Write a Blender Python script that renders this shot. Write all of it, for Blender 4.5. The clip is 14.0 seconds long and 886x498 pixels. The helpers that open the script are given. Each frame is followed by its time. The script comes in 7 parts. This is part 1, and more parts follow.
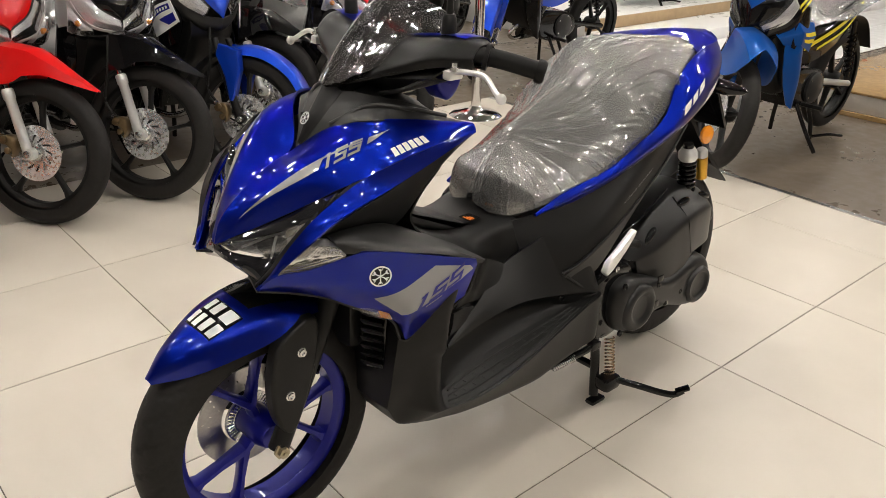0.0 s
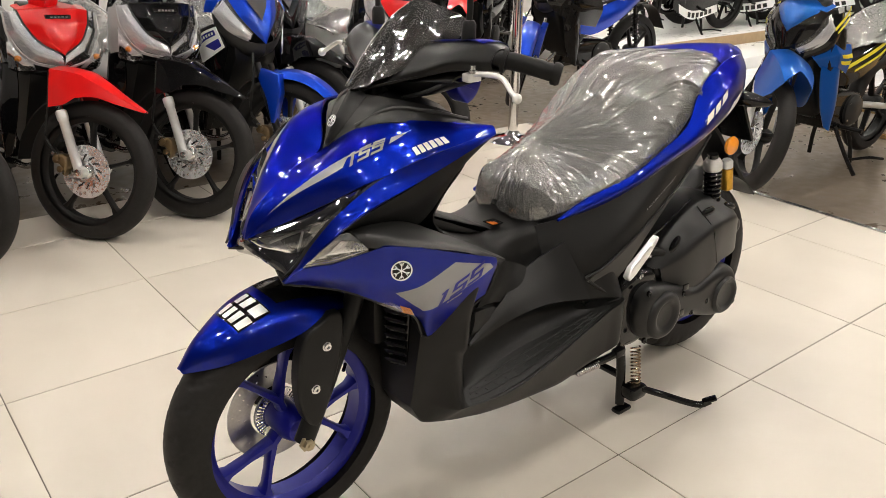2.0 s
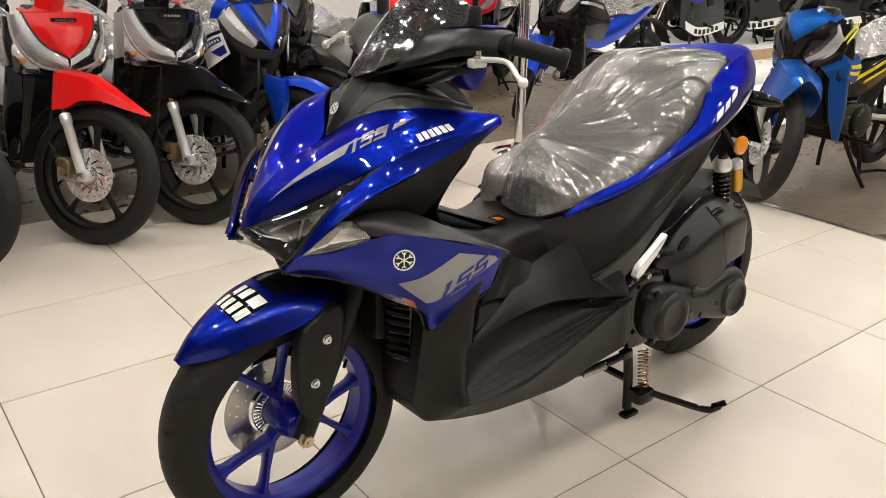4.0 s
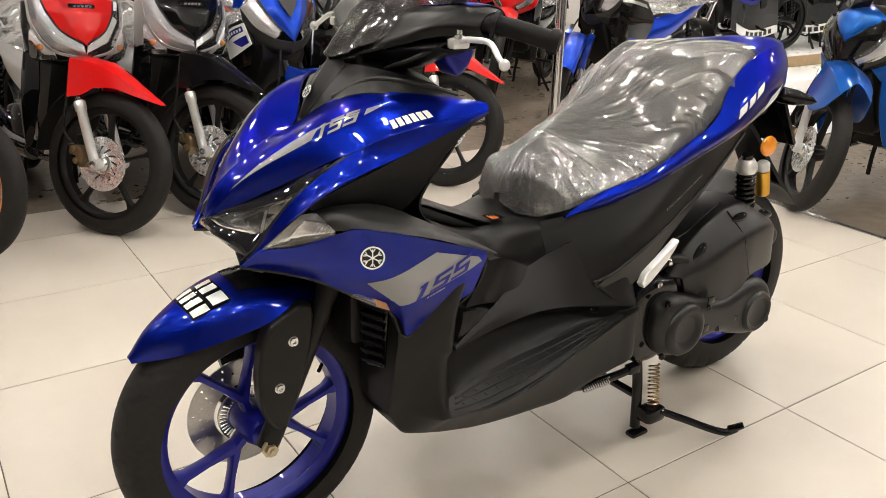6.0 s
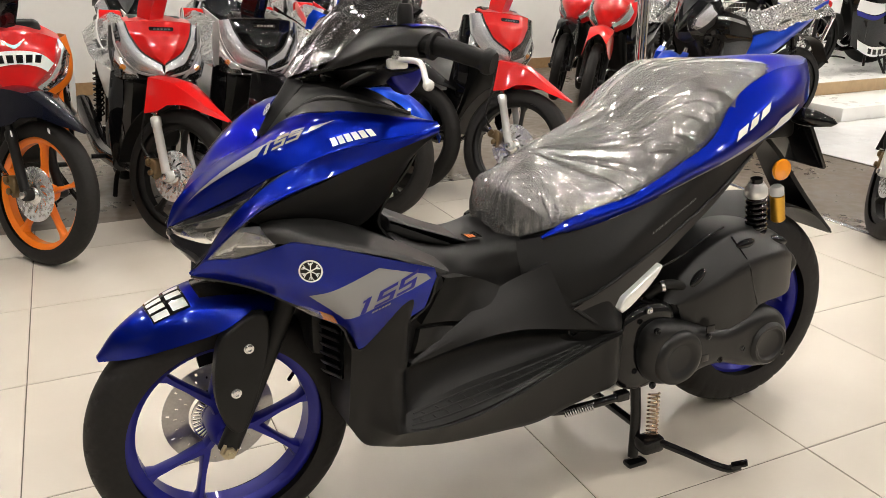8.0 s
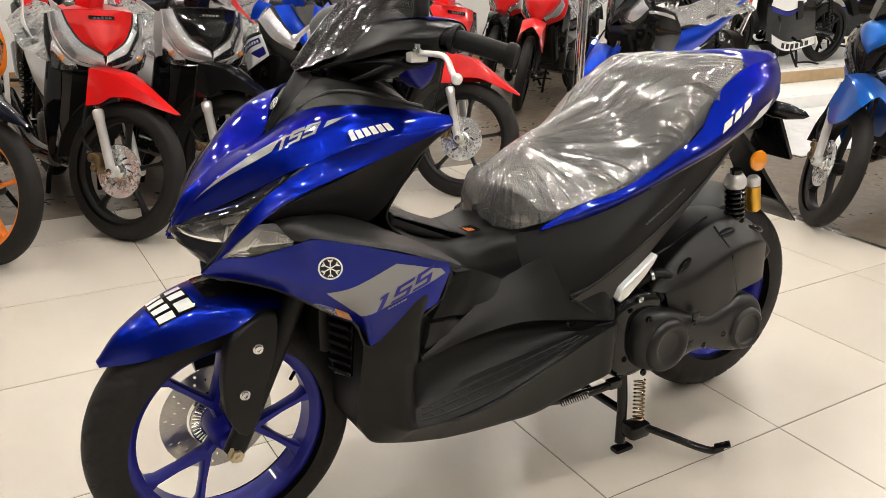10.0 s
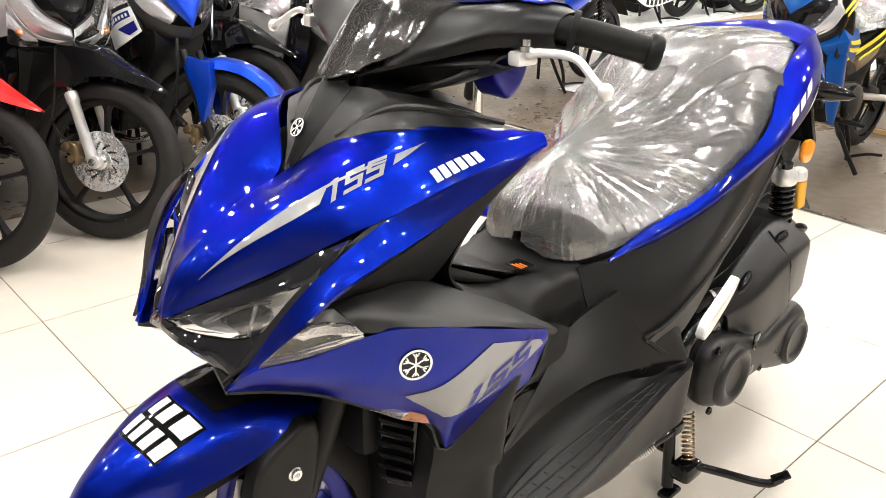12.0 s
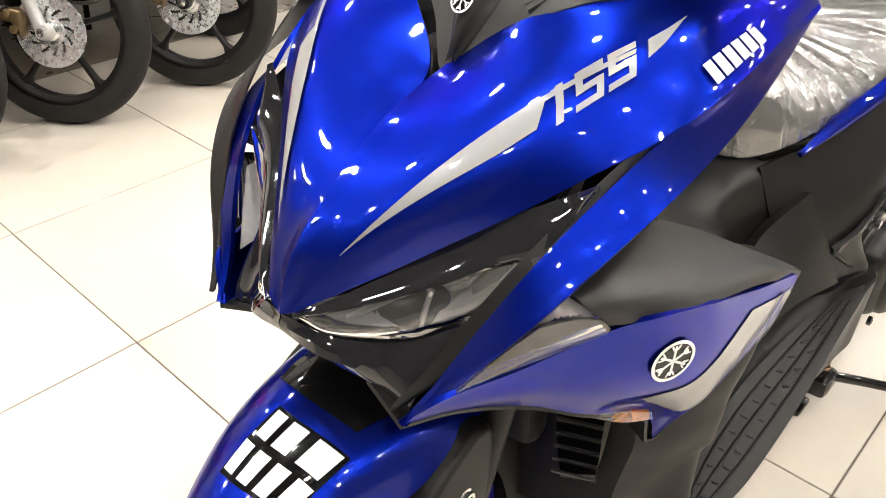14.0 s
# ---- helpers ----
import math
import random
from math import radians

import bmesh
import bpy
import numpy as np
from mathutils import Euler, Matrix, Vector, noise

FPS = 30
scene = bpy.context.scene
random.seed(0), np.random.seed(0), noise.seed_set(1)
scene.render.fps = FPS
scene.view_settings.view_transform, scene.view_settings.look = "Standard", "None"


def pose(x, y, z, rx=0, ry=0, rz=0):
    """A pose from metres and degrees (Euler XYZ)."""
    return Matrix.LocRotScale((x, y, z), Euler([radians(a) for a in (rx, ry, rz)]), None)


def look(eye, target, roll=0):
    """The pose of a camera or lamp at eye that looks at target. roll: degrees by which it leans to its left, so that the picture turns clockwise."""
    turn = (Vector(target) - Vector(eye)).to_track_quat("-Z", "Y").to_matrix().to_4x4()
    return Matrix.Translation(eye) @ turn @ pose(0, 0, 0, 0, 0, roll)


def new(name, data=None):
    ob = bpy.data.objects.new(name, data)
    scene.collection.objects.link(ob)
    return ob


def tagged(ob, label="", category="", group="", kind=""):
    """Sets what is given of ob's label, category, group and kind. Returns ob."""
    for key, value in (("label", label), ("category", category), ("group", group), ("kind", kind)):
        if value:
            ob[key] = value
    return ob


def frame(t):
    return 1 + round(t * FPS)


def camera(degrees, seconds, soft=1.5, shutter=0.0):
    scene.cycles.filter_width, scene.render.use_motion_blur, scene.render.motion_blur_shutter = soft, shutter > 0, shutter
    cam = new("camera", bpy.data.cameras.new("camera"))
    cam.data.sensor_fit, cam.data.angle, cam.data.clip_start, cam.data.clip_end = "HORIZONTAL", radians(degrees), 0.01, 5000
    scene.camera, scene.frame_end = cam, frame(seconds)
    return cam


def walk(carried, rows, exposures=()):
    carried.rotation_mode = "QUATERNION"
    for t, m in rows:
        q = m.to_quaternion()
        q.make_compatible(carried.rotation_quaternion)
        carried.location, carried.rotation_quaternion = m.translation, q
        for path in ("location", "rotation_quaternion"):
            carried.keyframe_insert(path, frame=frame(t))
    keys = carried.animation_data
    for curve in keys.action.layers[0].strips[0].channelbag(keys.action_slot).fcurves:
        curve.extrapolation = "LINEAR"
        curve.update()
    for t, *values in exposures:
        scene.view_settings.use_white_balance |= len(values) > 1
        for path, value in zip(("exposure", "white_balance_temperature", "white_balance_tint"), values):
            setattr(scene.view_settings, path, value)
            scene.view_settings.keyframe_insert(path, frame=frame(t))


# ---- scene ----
cam = camera(55.6, 14.0, 0.8)
PATH = [
    (0, (-0.7069, -1.3193, 1.326), (0.5301, 0.0226, 0.509), 1.7),
    (0.5, (-0.7152, -1.3871, 1.326), (0.4971, -0.0066, 0.535), 1.2),
    (1, (-0.7197, -1.4068, 1.314), (0.471, -0.0011, 0.535), 0.7),
    (1.5, (-0.719, -1.4061, 1.301), (0.4648, 0.0082, 0.527), 0.7),
    (2, (-0.7212, -1.4082, 1.283), (0.4552, 0.0281, 0.539), 0.7),
    (2.5, (-0.7104, -1.3964, 1.257), (0.4586, 0.0578, 0.539), 0.6),
    (4.8, (-0.7078, -1.4091, 1.196), (0.4755, 0.0532, 0.516), 0.9),
    (5, (-0.6989, -1.427, 1.189), (0.4865, 0.0361, 0.514), 0.7),
    (5.5, (-0.6419, -1.4025, 1.173), (0.5343, 0.0614, 0.484), 0.8),
    (5.8, (-0.5708, -1.3797, 1.165), (0.5502, 0.1226, 0.469), 1.1),
    (6, (-0.5297, -1.3776, 1.164), (0.5557, 0.1515, 0.47), 1.5),
    (6.5, (-0.4428, -1.3812, 1.159), (0.5342, 0.2198, 0.466), 1.2),
    (7, (-0.348, -1.4607, 1.165), (0.4995, 0.2141, 0.474), 1.4),
    (7.5, (-0.2821, -1.5361, 1.174), (0.5227, 0.1641, 0.496), 1.1),
    (8, (-0.257, -1.5549, 1.173), (0.5697, 0.1428, 0.514), 0.2),
    (8.2, (-0.25, -1.5593, 1.172), (0.583, 0.1348, 0.512), 0.0),
    (10.5, (-0.4382, -1.3601, 1.174), (0.6326, 0.1827, 0.489), 1.2),
    (11, (-0.4391, -1.2123, 1.173), (0.6923, 0.2807, 0.472), 0.6),
    (11.5, (-0.4228, -1.0464, 1.166), (0.7615, 0.3962, 0.448), 0.6),
    (12, (-0.4512, -0.8917, 1.164), (0.8358, 0.4401, 0.408), 1.4),
    (12.5, (-0.4957, -0.7665, 1.171), (0.8709, 0.4643, 0.383), 2.0),
    (13, (-0.4695, -0.6813, 1.134), (0.8567, 0.5409, 0.269), 2.3),
    (13.5, (-0.4026, -0.5807, 1.106), (0.8436, 0.6409, 0.129), 0.9),
    (14, (-0.3743, -0.4574, 1.093), (0.8829, 0.6663, 0.017), 0.4),
]
walk(cam, [(t, look(eye, target, roll)) for t, eye, target, roll in PATH], [(0, -0.2, 6500, 10), (1, -0.08, 6500, 10), (2.5, -0.02, 6500, 10), (5, 0.0, 6500, 10), (6.5, 0.07, 6500, 10), (8, 0.0, 6500, 10), (10.5, 0.0, 6500, 10), (11, 0.24, 6450, 10), (12, 0.75, 6250, 10), (13, 0.85, 6300, 10), (14, 0.8, 6400, 10)])

# ---- world and lights ----
world = bpy.data.worlds.new("world")
scene.world = world
world.use_nodes = True
world.node_tree.nodes["Background"].inputs[0].default_value = (0.9, 0.95, 1.0, 1)
world.node_tree.nodes["Background"].inputs[1].default_value = 0.05

CEIL = 3.3


# ---- materials ----
def material(name, colour, rough=0.5, metal=0.0, coat=0.0, grain=0.0, scale=40.0, bump=0.0, flake=0.0, emit=0.0, spec=0.5, glass=0.0, vary=0.0, tint=None):
    m = bpy.data.materials.new(name)
    m.use_nodes = True
    nodes, links = m.node_tree.nodes, m.node_tree.links
    b = nodes["Principled BSDF"]
    b.inputs["Base Color"].default_value = (*colour, 1)
    b.inputs["Roughness"].default_value = rough
    b.inputs["Metallic"].default_value = metal
    b.inputs["Coat Weight"].default_value = coat
    b.inputs["Specular IOR Level"].default_value = spec
    b.inputs["Coat Roughness"].default_value = 0.03
    if tint:
        b.inputs["Specular Tint"].default_value = (*tint, 1)
    b.inputs["Transmission Weight"].default_value = glass
    if emit:
        b.inputs["Emission Color"].default_value = (*colour, 1)
        b.inputs["Emission Strength"].default_value = emit
    if grain or bump or vary:
        tc = nodes.new("ShaderNodeTexCoord")
        big = nodes.new("ShaderNodeTexNoise")
        big.inputs["Scale"].default_value = scale / 12
        big.inputs["Detail"].default_value = 5
        fine = nodes.new("ShaderNodeTexNoise")
        fine.inputs["Scale"].default_value = scale
        fine.inputs["Detail"].default_value = 6
        links.new(tc.outputs["Object"], big.inputs["Vector"])
        links.new(tc.outputs["Object"], fine.inputs["Vector"])
        mix = nodes.new("ShaderNodeMath")
        mix.operation = "ADD"
        links.new(big.outputs["Fac"], mix.inputs[0])
        links.new(fine.outputs["Fac"], mix.inputs[1])
        if grain:
            ramp = nodes.new("ShaderNodeMapRange")
            ramp.inputs["From Min"].default_value, ramp.inputs["From Max"].default_value = 0.6, 1.4
            ramp.inputs["To Min"].default_value, ramp.inputs["To Max"].default_value = 1 - grain, 1 + grain
            links.new(mix.outputs[0], ramp.inputs["Value"])
            mul = nodes.new("ShaderNodeVectorMath")
            mul.operation = "SCALE"
            mul.inputs[0].default_value = colour
            links.new(ramp.outputs[0], mul.inputs["Scale"])
            links.new(mul.outputs[0], b.inputs["Base Color"])
        if vary:
            rr = nodes.new("ShaderNodeMapRange")
            rr.inputs["From Min"].default_value, rr.inputs["From Max"].default_value = 0.7, 1.3
            rr.inputs["To Min"].default_value, rr.inputs["To Max"].default_value = max(rough - vary, 0.02), rough + vary
            links.new(mix.outputs[0], rr.inputs["Value"])
            links.new(rr.outputs[0], b.inputs["Roughness"])
        if bump:
            bp = nodes.new("ShaderNodeBump")
            bp.inputs["Strength"].default_value = bump
            bp.inputs["Distance"].default_value = 0.002
            links.new(fine.outputs["Fac"], bp.inputs["Height"])
            links.new(bp.outputs[0], b.inputs["Normal"])
    return m


def tile_material():
    m = material("floor tile", (0.60, 0.555, 0.49), 0.2)
    nodes, links = m.node_tree.nodes, m.node_tree.links
    b = nodes["Principled BSDF"]
    tc = nodes.new("ShaderNodeTexCoord")
    info = nodes.new("ShaderNodeObjectInfo")
    shift = nodes.new("ShaderNodeVectorMath")
    shift.operation = "SCALE"
    shift.inputs[0].default_value = (37.0, 19.0, 11.0)
    links.new(info.outputs["Random"], shift.inputs["Scale"])
    add = nodes.new("ShaderNodeVectorMath")
    links.new(tc.outputs["Object"], add.inputs[0])
    links.new(shift.outputs[0], add.inputs[1])
    cloud = nodes.new("ShaderNodeTexNoise")
    cloud.inputs["Scale"].default_value, cloud.inputs["Detail"].default_value, cloud.inputs["Distortion"].default_value = 2.2, 6, 0.4
    speck = nodes.new("ShaderNodeTexNoise")
    speck.inputs["Scale"].default_value, speck.inputs["Detail"].default_value = 60, 4
    links.new(add.outputs[0], cloud.inputs["Vector"])
    links.new(add.outputs[0], speck.inputs["Vector"])
    ramp = nodes.new("ShaderNodeValToRGB")
    ramp.color_ramp.elements[0].position, ramp.color_ramp.elements[1].position = 0.3, 0.7
    ramp.color_ramp.elements[0].color, ramp.color_ramp.elements[1].color = (0.53, 0.485, 0.42, 1), (0.60, 0.555, 0.485, 1)
    links.new(cloud.outputs["Fac"], ramp.inputs[0])
    links.new(ramp.outputs[0], b.inputs["Base Color"])
    rough = nodes.new("ShaderNodeMapRange")
    rough.inputs["To Min"].default_value, rough.inputs["To Max"].default_value = 0.25, 0.33
    links.new(cloud.outputs["Fac"], rough.inputs["Value"])
    links.new(rough.outputs[0], b.inputs["Roughness"])
    bump = nodes.new("ShaderNodeBump")
    bump.inputs["Strength"].default_value, bump.inputs["Distance"].default_value = 0.05, 0.001
    links.new(speck.outputs["Fac"], bump.inputs["Height"])
    links.new(bump.outputs[0], b.inputs["Normal"])
    return m


TILE = tile_material()
LAMP = material("lamp diffuser", (1.0, 0.93, 0.84), 0.5, emit=287)
GROUT = material("grout", (0.13, 0.11, 0.09), 0.9, grain=0.2)
SCREED = material("brown screed", (0.125, 0.10, 0.075), 0.36, grain=0.25, scale=18, vary=0.15, bump=0.1)
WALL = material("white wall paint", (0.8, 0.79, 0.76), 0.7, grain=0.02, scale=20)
# wall greys chosen for how much light they bounce onto the bikes
WALL_BOUNCE = material("grey wall paint", (0.48, 0.47, 0.455), 0.7, grain=0.04, scale=20)
WALL_LOW_FILL = material("dark grey wall paint", (0.14, 0.138, 0.135), 0.7, grain=0.04, scale=20)
TYRE = material("tyre rubber", (0.013, 0.012, 0.0115), 0.6, spec=0.25, grain=0.25, scale=90, bump=0.2)
BLUE = material("racing blue paint", (0.002, 0.0125, 0.265), 0.33, metal=0.92, coat=0.65, tint=(0.2, 0.25, 0.8))
BLUE_RIM = material("blue rim paint", (0.005, 0.0065, 0.22), 0.38, metal=0.35, coat=0.3)
MATT = material("matt black plastic", (0.0072, 0.0071, 0.0070), 0.43, spec=0.28, grain=0.1, scale=300, bump=0.1)
BLACK = material("gloss black paint", (0.004, 0.004, 0.0045), 0.2, spec=0.05, coat=0.7)
RED = material("glossy red paint", (0.66, 0.004, 0.005), 0.28, spec=0.3, coat=1.0)
CHROME = material("chrome", (0.8, 0.8, 0.8), 0.08, metal=1.0)
STEEL = material("brushed steel", (0.70, 0.70, 0.70), 0.25, metal=1.0, grain=0.1, scale=120)


# ---- building helpers ----
def part(name, bm, mat, parent=None, label="", smooth=True):
    me = bpy.data.meshes.new(name)
    bmesh.ops.recalc_face_normals(bm, faces=bm.faces[:])
    bm.to_mesh(me)
    bm.free()
    if smooth:
        me.shade_smooth()
        me.set_sharp_from_angle(angle=radians(38))
    me.materials.append(mat)
    ob = new(name, me)
    if parent:
        ob.parent = parent
    if label:
        ob["label"] = label
    return ob


def box(lo, hi, bevel=0.0, bm=None, m=None):
    own = bm is None
    bm = bmesh.new() if own else bm
    c = [(a + b) / 2 for a, b in zip(lo, hi)]
    s = [b - a for a, b in zip(lo, hi)]
    r = bmesh.ops.create_cube(bm, size=1, matrix=(m or Matrix()) @ Matrix.Translation(c) @ Matrix.Diagonal((*s, 1)))
    if bevel:
        vs = set(r["verts"])
        es = [e for e in bm.edges if e.verts[0] in vs and e.verts[1] in vs]
        bmesh.ops.bevel(bm, geom=es, offset=bevel, segments=2, affect="EDGES", profile=0.5)
    return bm


def lathe(profile, n=48, bm=None, m=None, closed=False):
    """Turns (radius, along) pairs about the y axis."""
    bm = bm or bmesh.new()
    m = m or Matrix()
    rings = []
    for i in range(n):
        a = 2 * math.pi * i / n
        rings.append([bm.verts.new(m @ Vector((r * math.cos(a), y, r * math.sin(a)))) for r, y in profile])
    k = len(profile)
    for i in range(n):
        p, q = rings[i], rings[(i + 1) % n]
        for j in range(k if closed else k - 1):
            try:
                bm.faces.new((p[j], p[(j + 1) % k], q[(j + 1) % k], q[j]))
            except ValueError:
                pass
    return bm
SILVER = material("silver graphic film", (0.27, 0.275, 0.285), 0.35, metal=0.3, coat=0.6)
WHITE = material("white graphic film", (0.82, 0.82, 0.82), 0.35)
GOLD = material("gold anodised", (0.75, 0.42, 0.06), 0.3, metal=0.8)
COPPER = material("copper-coloured spring", (0.62, 0.47, 0.33), 0.25, metal=1.0)
ALU = material("cast aluminium", (0.78, 0.78, 0.77), 0.32, metal=0.65, grain=0.06, scale=90)
AMBER = material("amber lens", (0.85, 0.28, 0.01), 0.15, coat=1.0)
BRASS = material("dull brass plating", (0.55, 0.48, 0.33), 0.35, metal=1.0, grain=0.1, scale=120)
DISC = material("drilled disc steel", (0.46, 0.45, 0.44), 0.28, metal=1.0, grain=0.12, scale=160)
ORANGE = material("orange paint", (0.85, 0.2, 0.01), 0.3, coat=0.6)
SATIN = material("satin black casting", (0.008, 0.008, 0.0082), 0.38, spec=0.4, grain=0.1, scale=200, bump=0.08)
GREY = material("dark grey satin plastic", (0.015, 0.015, 0.0148), 0.45, grain=0.08, scale=200, bump=0.06)
SMOKE = material("smoked glossy lens", (0.012, 0.012, 0.014), 0.06, coat=1.0)
LIGHTBLUE = material("bright blue paint", (0.0015, 0.04, 0.44), 0.3, metal=0.5, coat=0.7, tint=(0.3, 0.4, 0.9))
CYANBLUE = material("cyan blue paint", (0.001, 0.085, 0.40), 0.3, metal=0.5, coat=0.7, tint=(0.3, 0.5, 0.9))
SILVER_PAINT = material("silver paint", (0.52, 0.52, 0.52), 0.32, metal=0.25, coat=0.8, grain=0.04, scale=90)
BAR_BLACK = material("satin black bar cover", (0.006, 0.006, 0.006), 0.32, spec=0.22, grain=0.1, scale=200, bump=0.05)
GRIP = material("grip rubber", (0.006, 0.006, 0.006), 0.5, spec=0.2, grain=0.2, scale=200, bump=0.2)
YELLOW = material("yellow graphic film", (0.75, 0.65, 0.03), 0.4)
NAVY = material("dark navy paint", (0.003, 0.004, 0.010), 0.2, spec=0.1, coat=0.8)
PLASTIC_RED = material("red lens", (0.6, 0.01, 0.01), 0.12, coat=1.0)


def clear_material(name, tint, rough=0.05, milk=0.05, gloss=0.04, streak=0.0, scale=26.0, fan=False, grainy=(1.0, 1.6, 2.6), bump=0.9):
    """A clear plastic: tinted see-through, a little milky, with a mirror-like skin; streak: how much its creases show."""
    m = bpy.data.materials.new(name)
    m.use_nodes = True
    nodes, links = m.node_tree.nodes, m.node_tree.links
    nodes.remove(nodes["Principled BSDF"])
    out = nodes["Material Output"]
    clear = nodes.new("ShaderNodeBsdfTransparent")
    clear.inputs[0].default_value = (*tint, 1)
    cloud = nodes.new("ShaderNodeBsdfDiffuse")
    cloud.inputs[0].default_value = (0.8, 0.8, 0.79, 1)
    base = nodes.new("ShaderNodeMixShader")
    base.inputs[0].default_value = milk
    links.new(clear.outputs[0], base.inputs[1])
    links.new(cloud.outputs[0], base.inputs[2])
    shine = nodes.new("ShaderNodeBsdfGlossy")
    shine.inputs["Color"].default_value = (1, 1, 1, 1)
    shine.inputs["Roughness"].default_value = rough
    fres = nodes.new("ShaderNodeFresnel")
    fres.inputs["IOR"].default_value = 1.5
    add = nodes.new("ShaderNodeMath")
    add.operation = "ADD"
    add.use_clamp = True
    add.inputs[1].default_value = gloss
    links.new(fres.outputs[0], add.inputs[0])
    skin = nodes.new("ShaderNodeMixShader")
    links.new(add.outputs[0], skin.inputs[0])
    links.new(base.outputs[0], skin.inputs[1])
    links.new(shine.outputs[0], skin.inputs[2])
    links.new(skin.outputs[0], out.inputs[0])
    if streak:
        tc = nodes.new("ShaderNodeTexCoord")
        mp = nodes.new("ShaderNodeMapping")
        mp.inputs["Scale"].default_value = (0.75, 0.20, 1.0) if fan else grainy
        links.new(tc.outputs["UV" if fan else "Object"], mp.inputs["Vector"])
        nz = nodes.new("ShaderNodeTexNoise")
        nz.noise_type = "RIDGED_MULTIFRACTAL"
        nz.inputs["Scale"].default_value = scale
        nz.inputs["Detail"].default_value = 4
        nz.inputs["Distortion"].default_value = 0.15
        links.new(mp.outputs[0], nz.inputs["Vector"])
        nb = nodes.new("ShaderNodeTexNoise")
        nb.inputs["Scale"].default_value = scale * (0.14 if fan else 0.5)
        nb.inputs["Detail"].default_value = 3
        nb.inputs["Distortion"].default_value = 1.2
        links.new(tc.outputs["Object"], nb.inputs["Vector"])
        ad = nodes.new("ShaderNodeMath")
        ad.operation = "MULTIPLY"
        links.new(nz.outputs["Fac"], ad.inputs[0])
        links.new(nb.outputs["Fac"], ad.inputs[1])
        mr = nodes.new("ShaderNodeMapRange")
        mr.inputs["From Min"].default_value, mr.inputs["From Max"].default_value = 0.38, 0.85
        mr.inputs["To Min"].default_value, mr.inputs["To Max"].default_value = milk, min(milk + streak, 1)
        links.new(ad.outputs[0], mr.inputs["Value"])
        links.new(mr.outputs[0], base.inputs[0])
        bp = nodes.new("ShaderNodeBump")
        bp.inputs["Strength"].default_value = bump
        bp.inputs["Distance"].default_value = 0.005
        links.new(ad.outputs[0], bp.inputs["Height"])
        links.new(bp.outputs[0], shine.inputs["Normal"])
        links.new(bp.outputs[0], fres.inputs["Normal"])
    return m


FILM = clear_material("clear plastic wrap", (0.92, 0.92, 0.91), 0.12, 0.16, 0.12, 0.35, 26)
FAN_FILM = clear_material("stretched clear plastic wrap", (0.92, 0.92, 0.91), 0.14, 0.10, 0.07, 0.26, 30, True, bump=0.22)
LENS = clear_material("clear lamp lens", (0.95, 0.95, 0.96), 0.04, 0.03, 0.05, 0.06, 30, bump=0.2)
SCREEN = clear_material("smoked windscreen", (0.40, 0.40, 0.42), 0.03, 0.0, 0.03)
THIN_FILM = clear_material("thin clear film", (0.95, 0.95, 0.95), 0.08, 0.012, 0.12, 0.14, 10, False, (0.25, 3.0, 0.25), 0.35)
REFLECTOR = material("faceted lamp reflector", (0.82, 0.82, 0.83), 0.25, metal=0.5, coat=1.0, grain=0.12, scale=140, bump=0.5)


# ---- surfaces ----
def knots(pts):
    d = [0.0]
    for a, b in zip(pts, pts[1:]):
        d.append(d[-1] + max((Vector(b) - Vector(a)).length, 1e-5) ** 0.7)
    return [q / d[-1] for q in d]


def spline(pts, n, d=None, sharp=()):
    """n points on a smooth curve through pts, spaced by chord length or by the knots d; sharp: points with a corner."""
    p = [Vector(q) for q in pts]
    if len(p) == 2:
        return [p[0].lerp(p[1], i / (n - 1)) for i in range(n)]
    d = d or knots(p)
    out = []
    for i in range(n):
        s = d[-1] * i / (n - 1)
        k = min(max(j for j in range(len(d)) if d[j] <= s + 1e-9), len(p) - 2)
        h = d[k + 1] - d[k]
        u = (s - d[k]) / h
        a, b = p[k], p[k + 1]
        ma = (b - p[k - 1]) / (d[k + 1] - d[k - 1]) * h if k > 0 else (b - a)
        mb = (p[k + 2] - a) / (d[k + 2] - d[k]) * h if k + 2 < len(p) else (b - a)
        if k in sharp:
            ma = b - a
        if k + 1 in sharp:
            mb = b - a
        out.append(a * (2 * u**3 - 3 * u**2 + 1) + ma * (u**3 - 2 * u**2 + u) + b * (3 * u**2 - 2 * u**3) + mb * (u**3 - u**2))
    return out


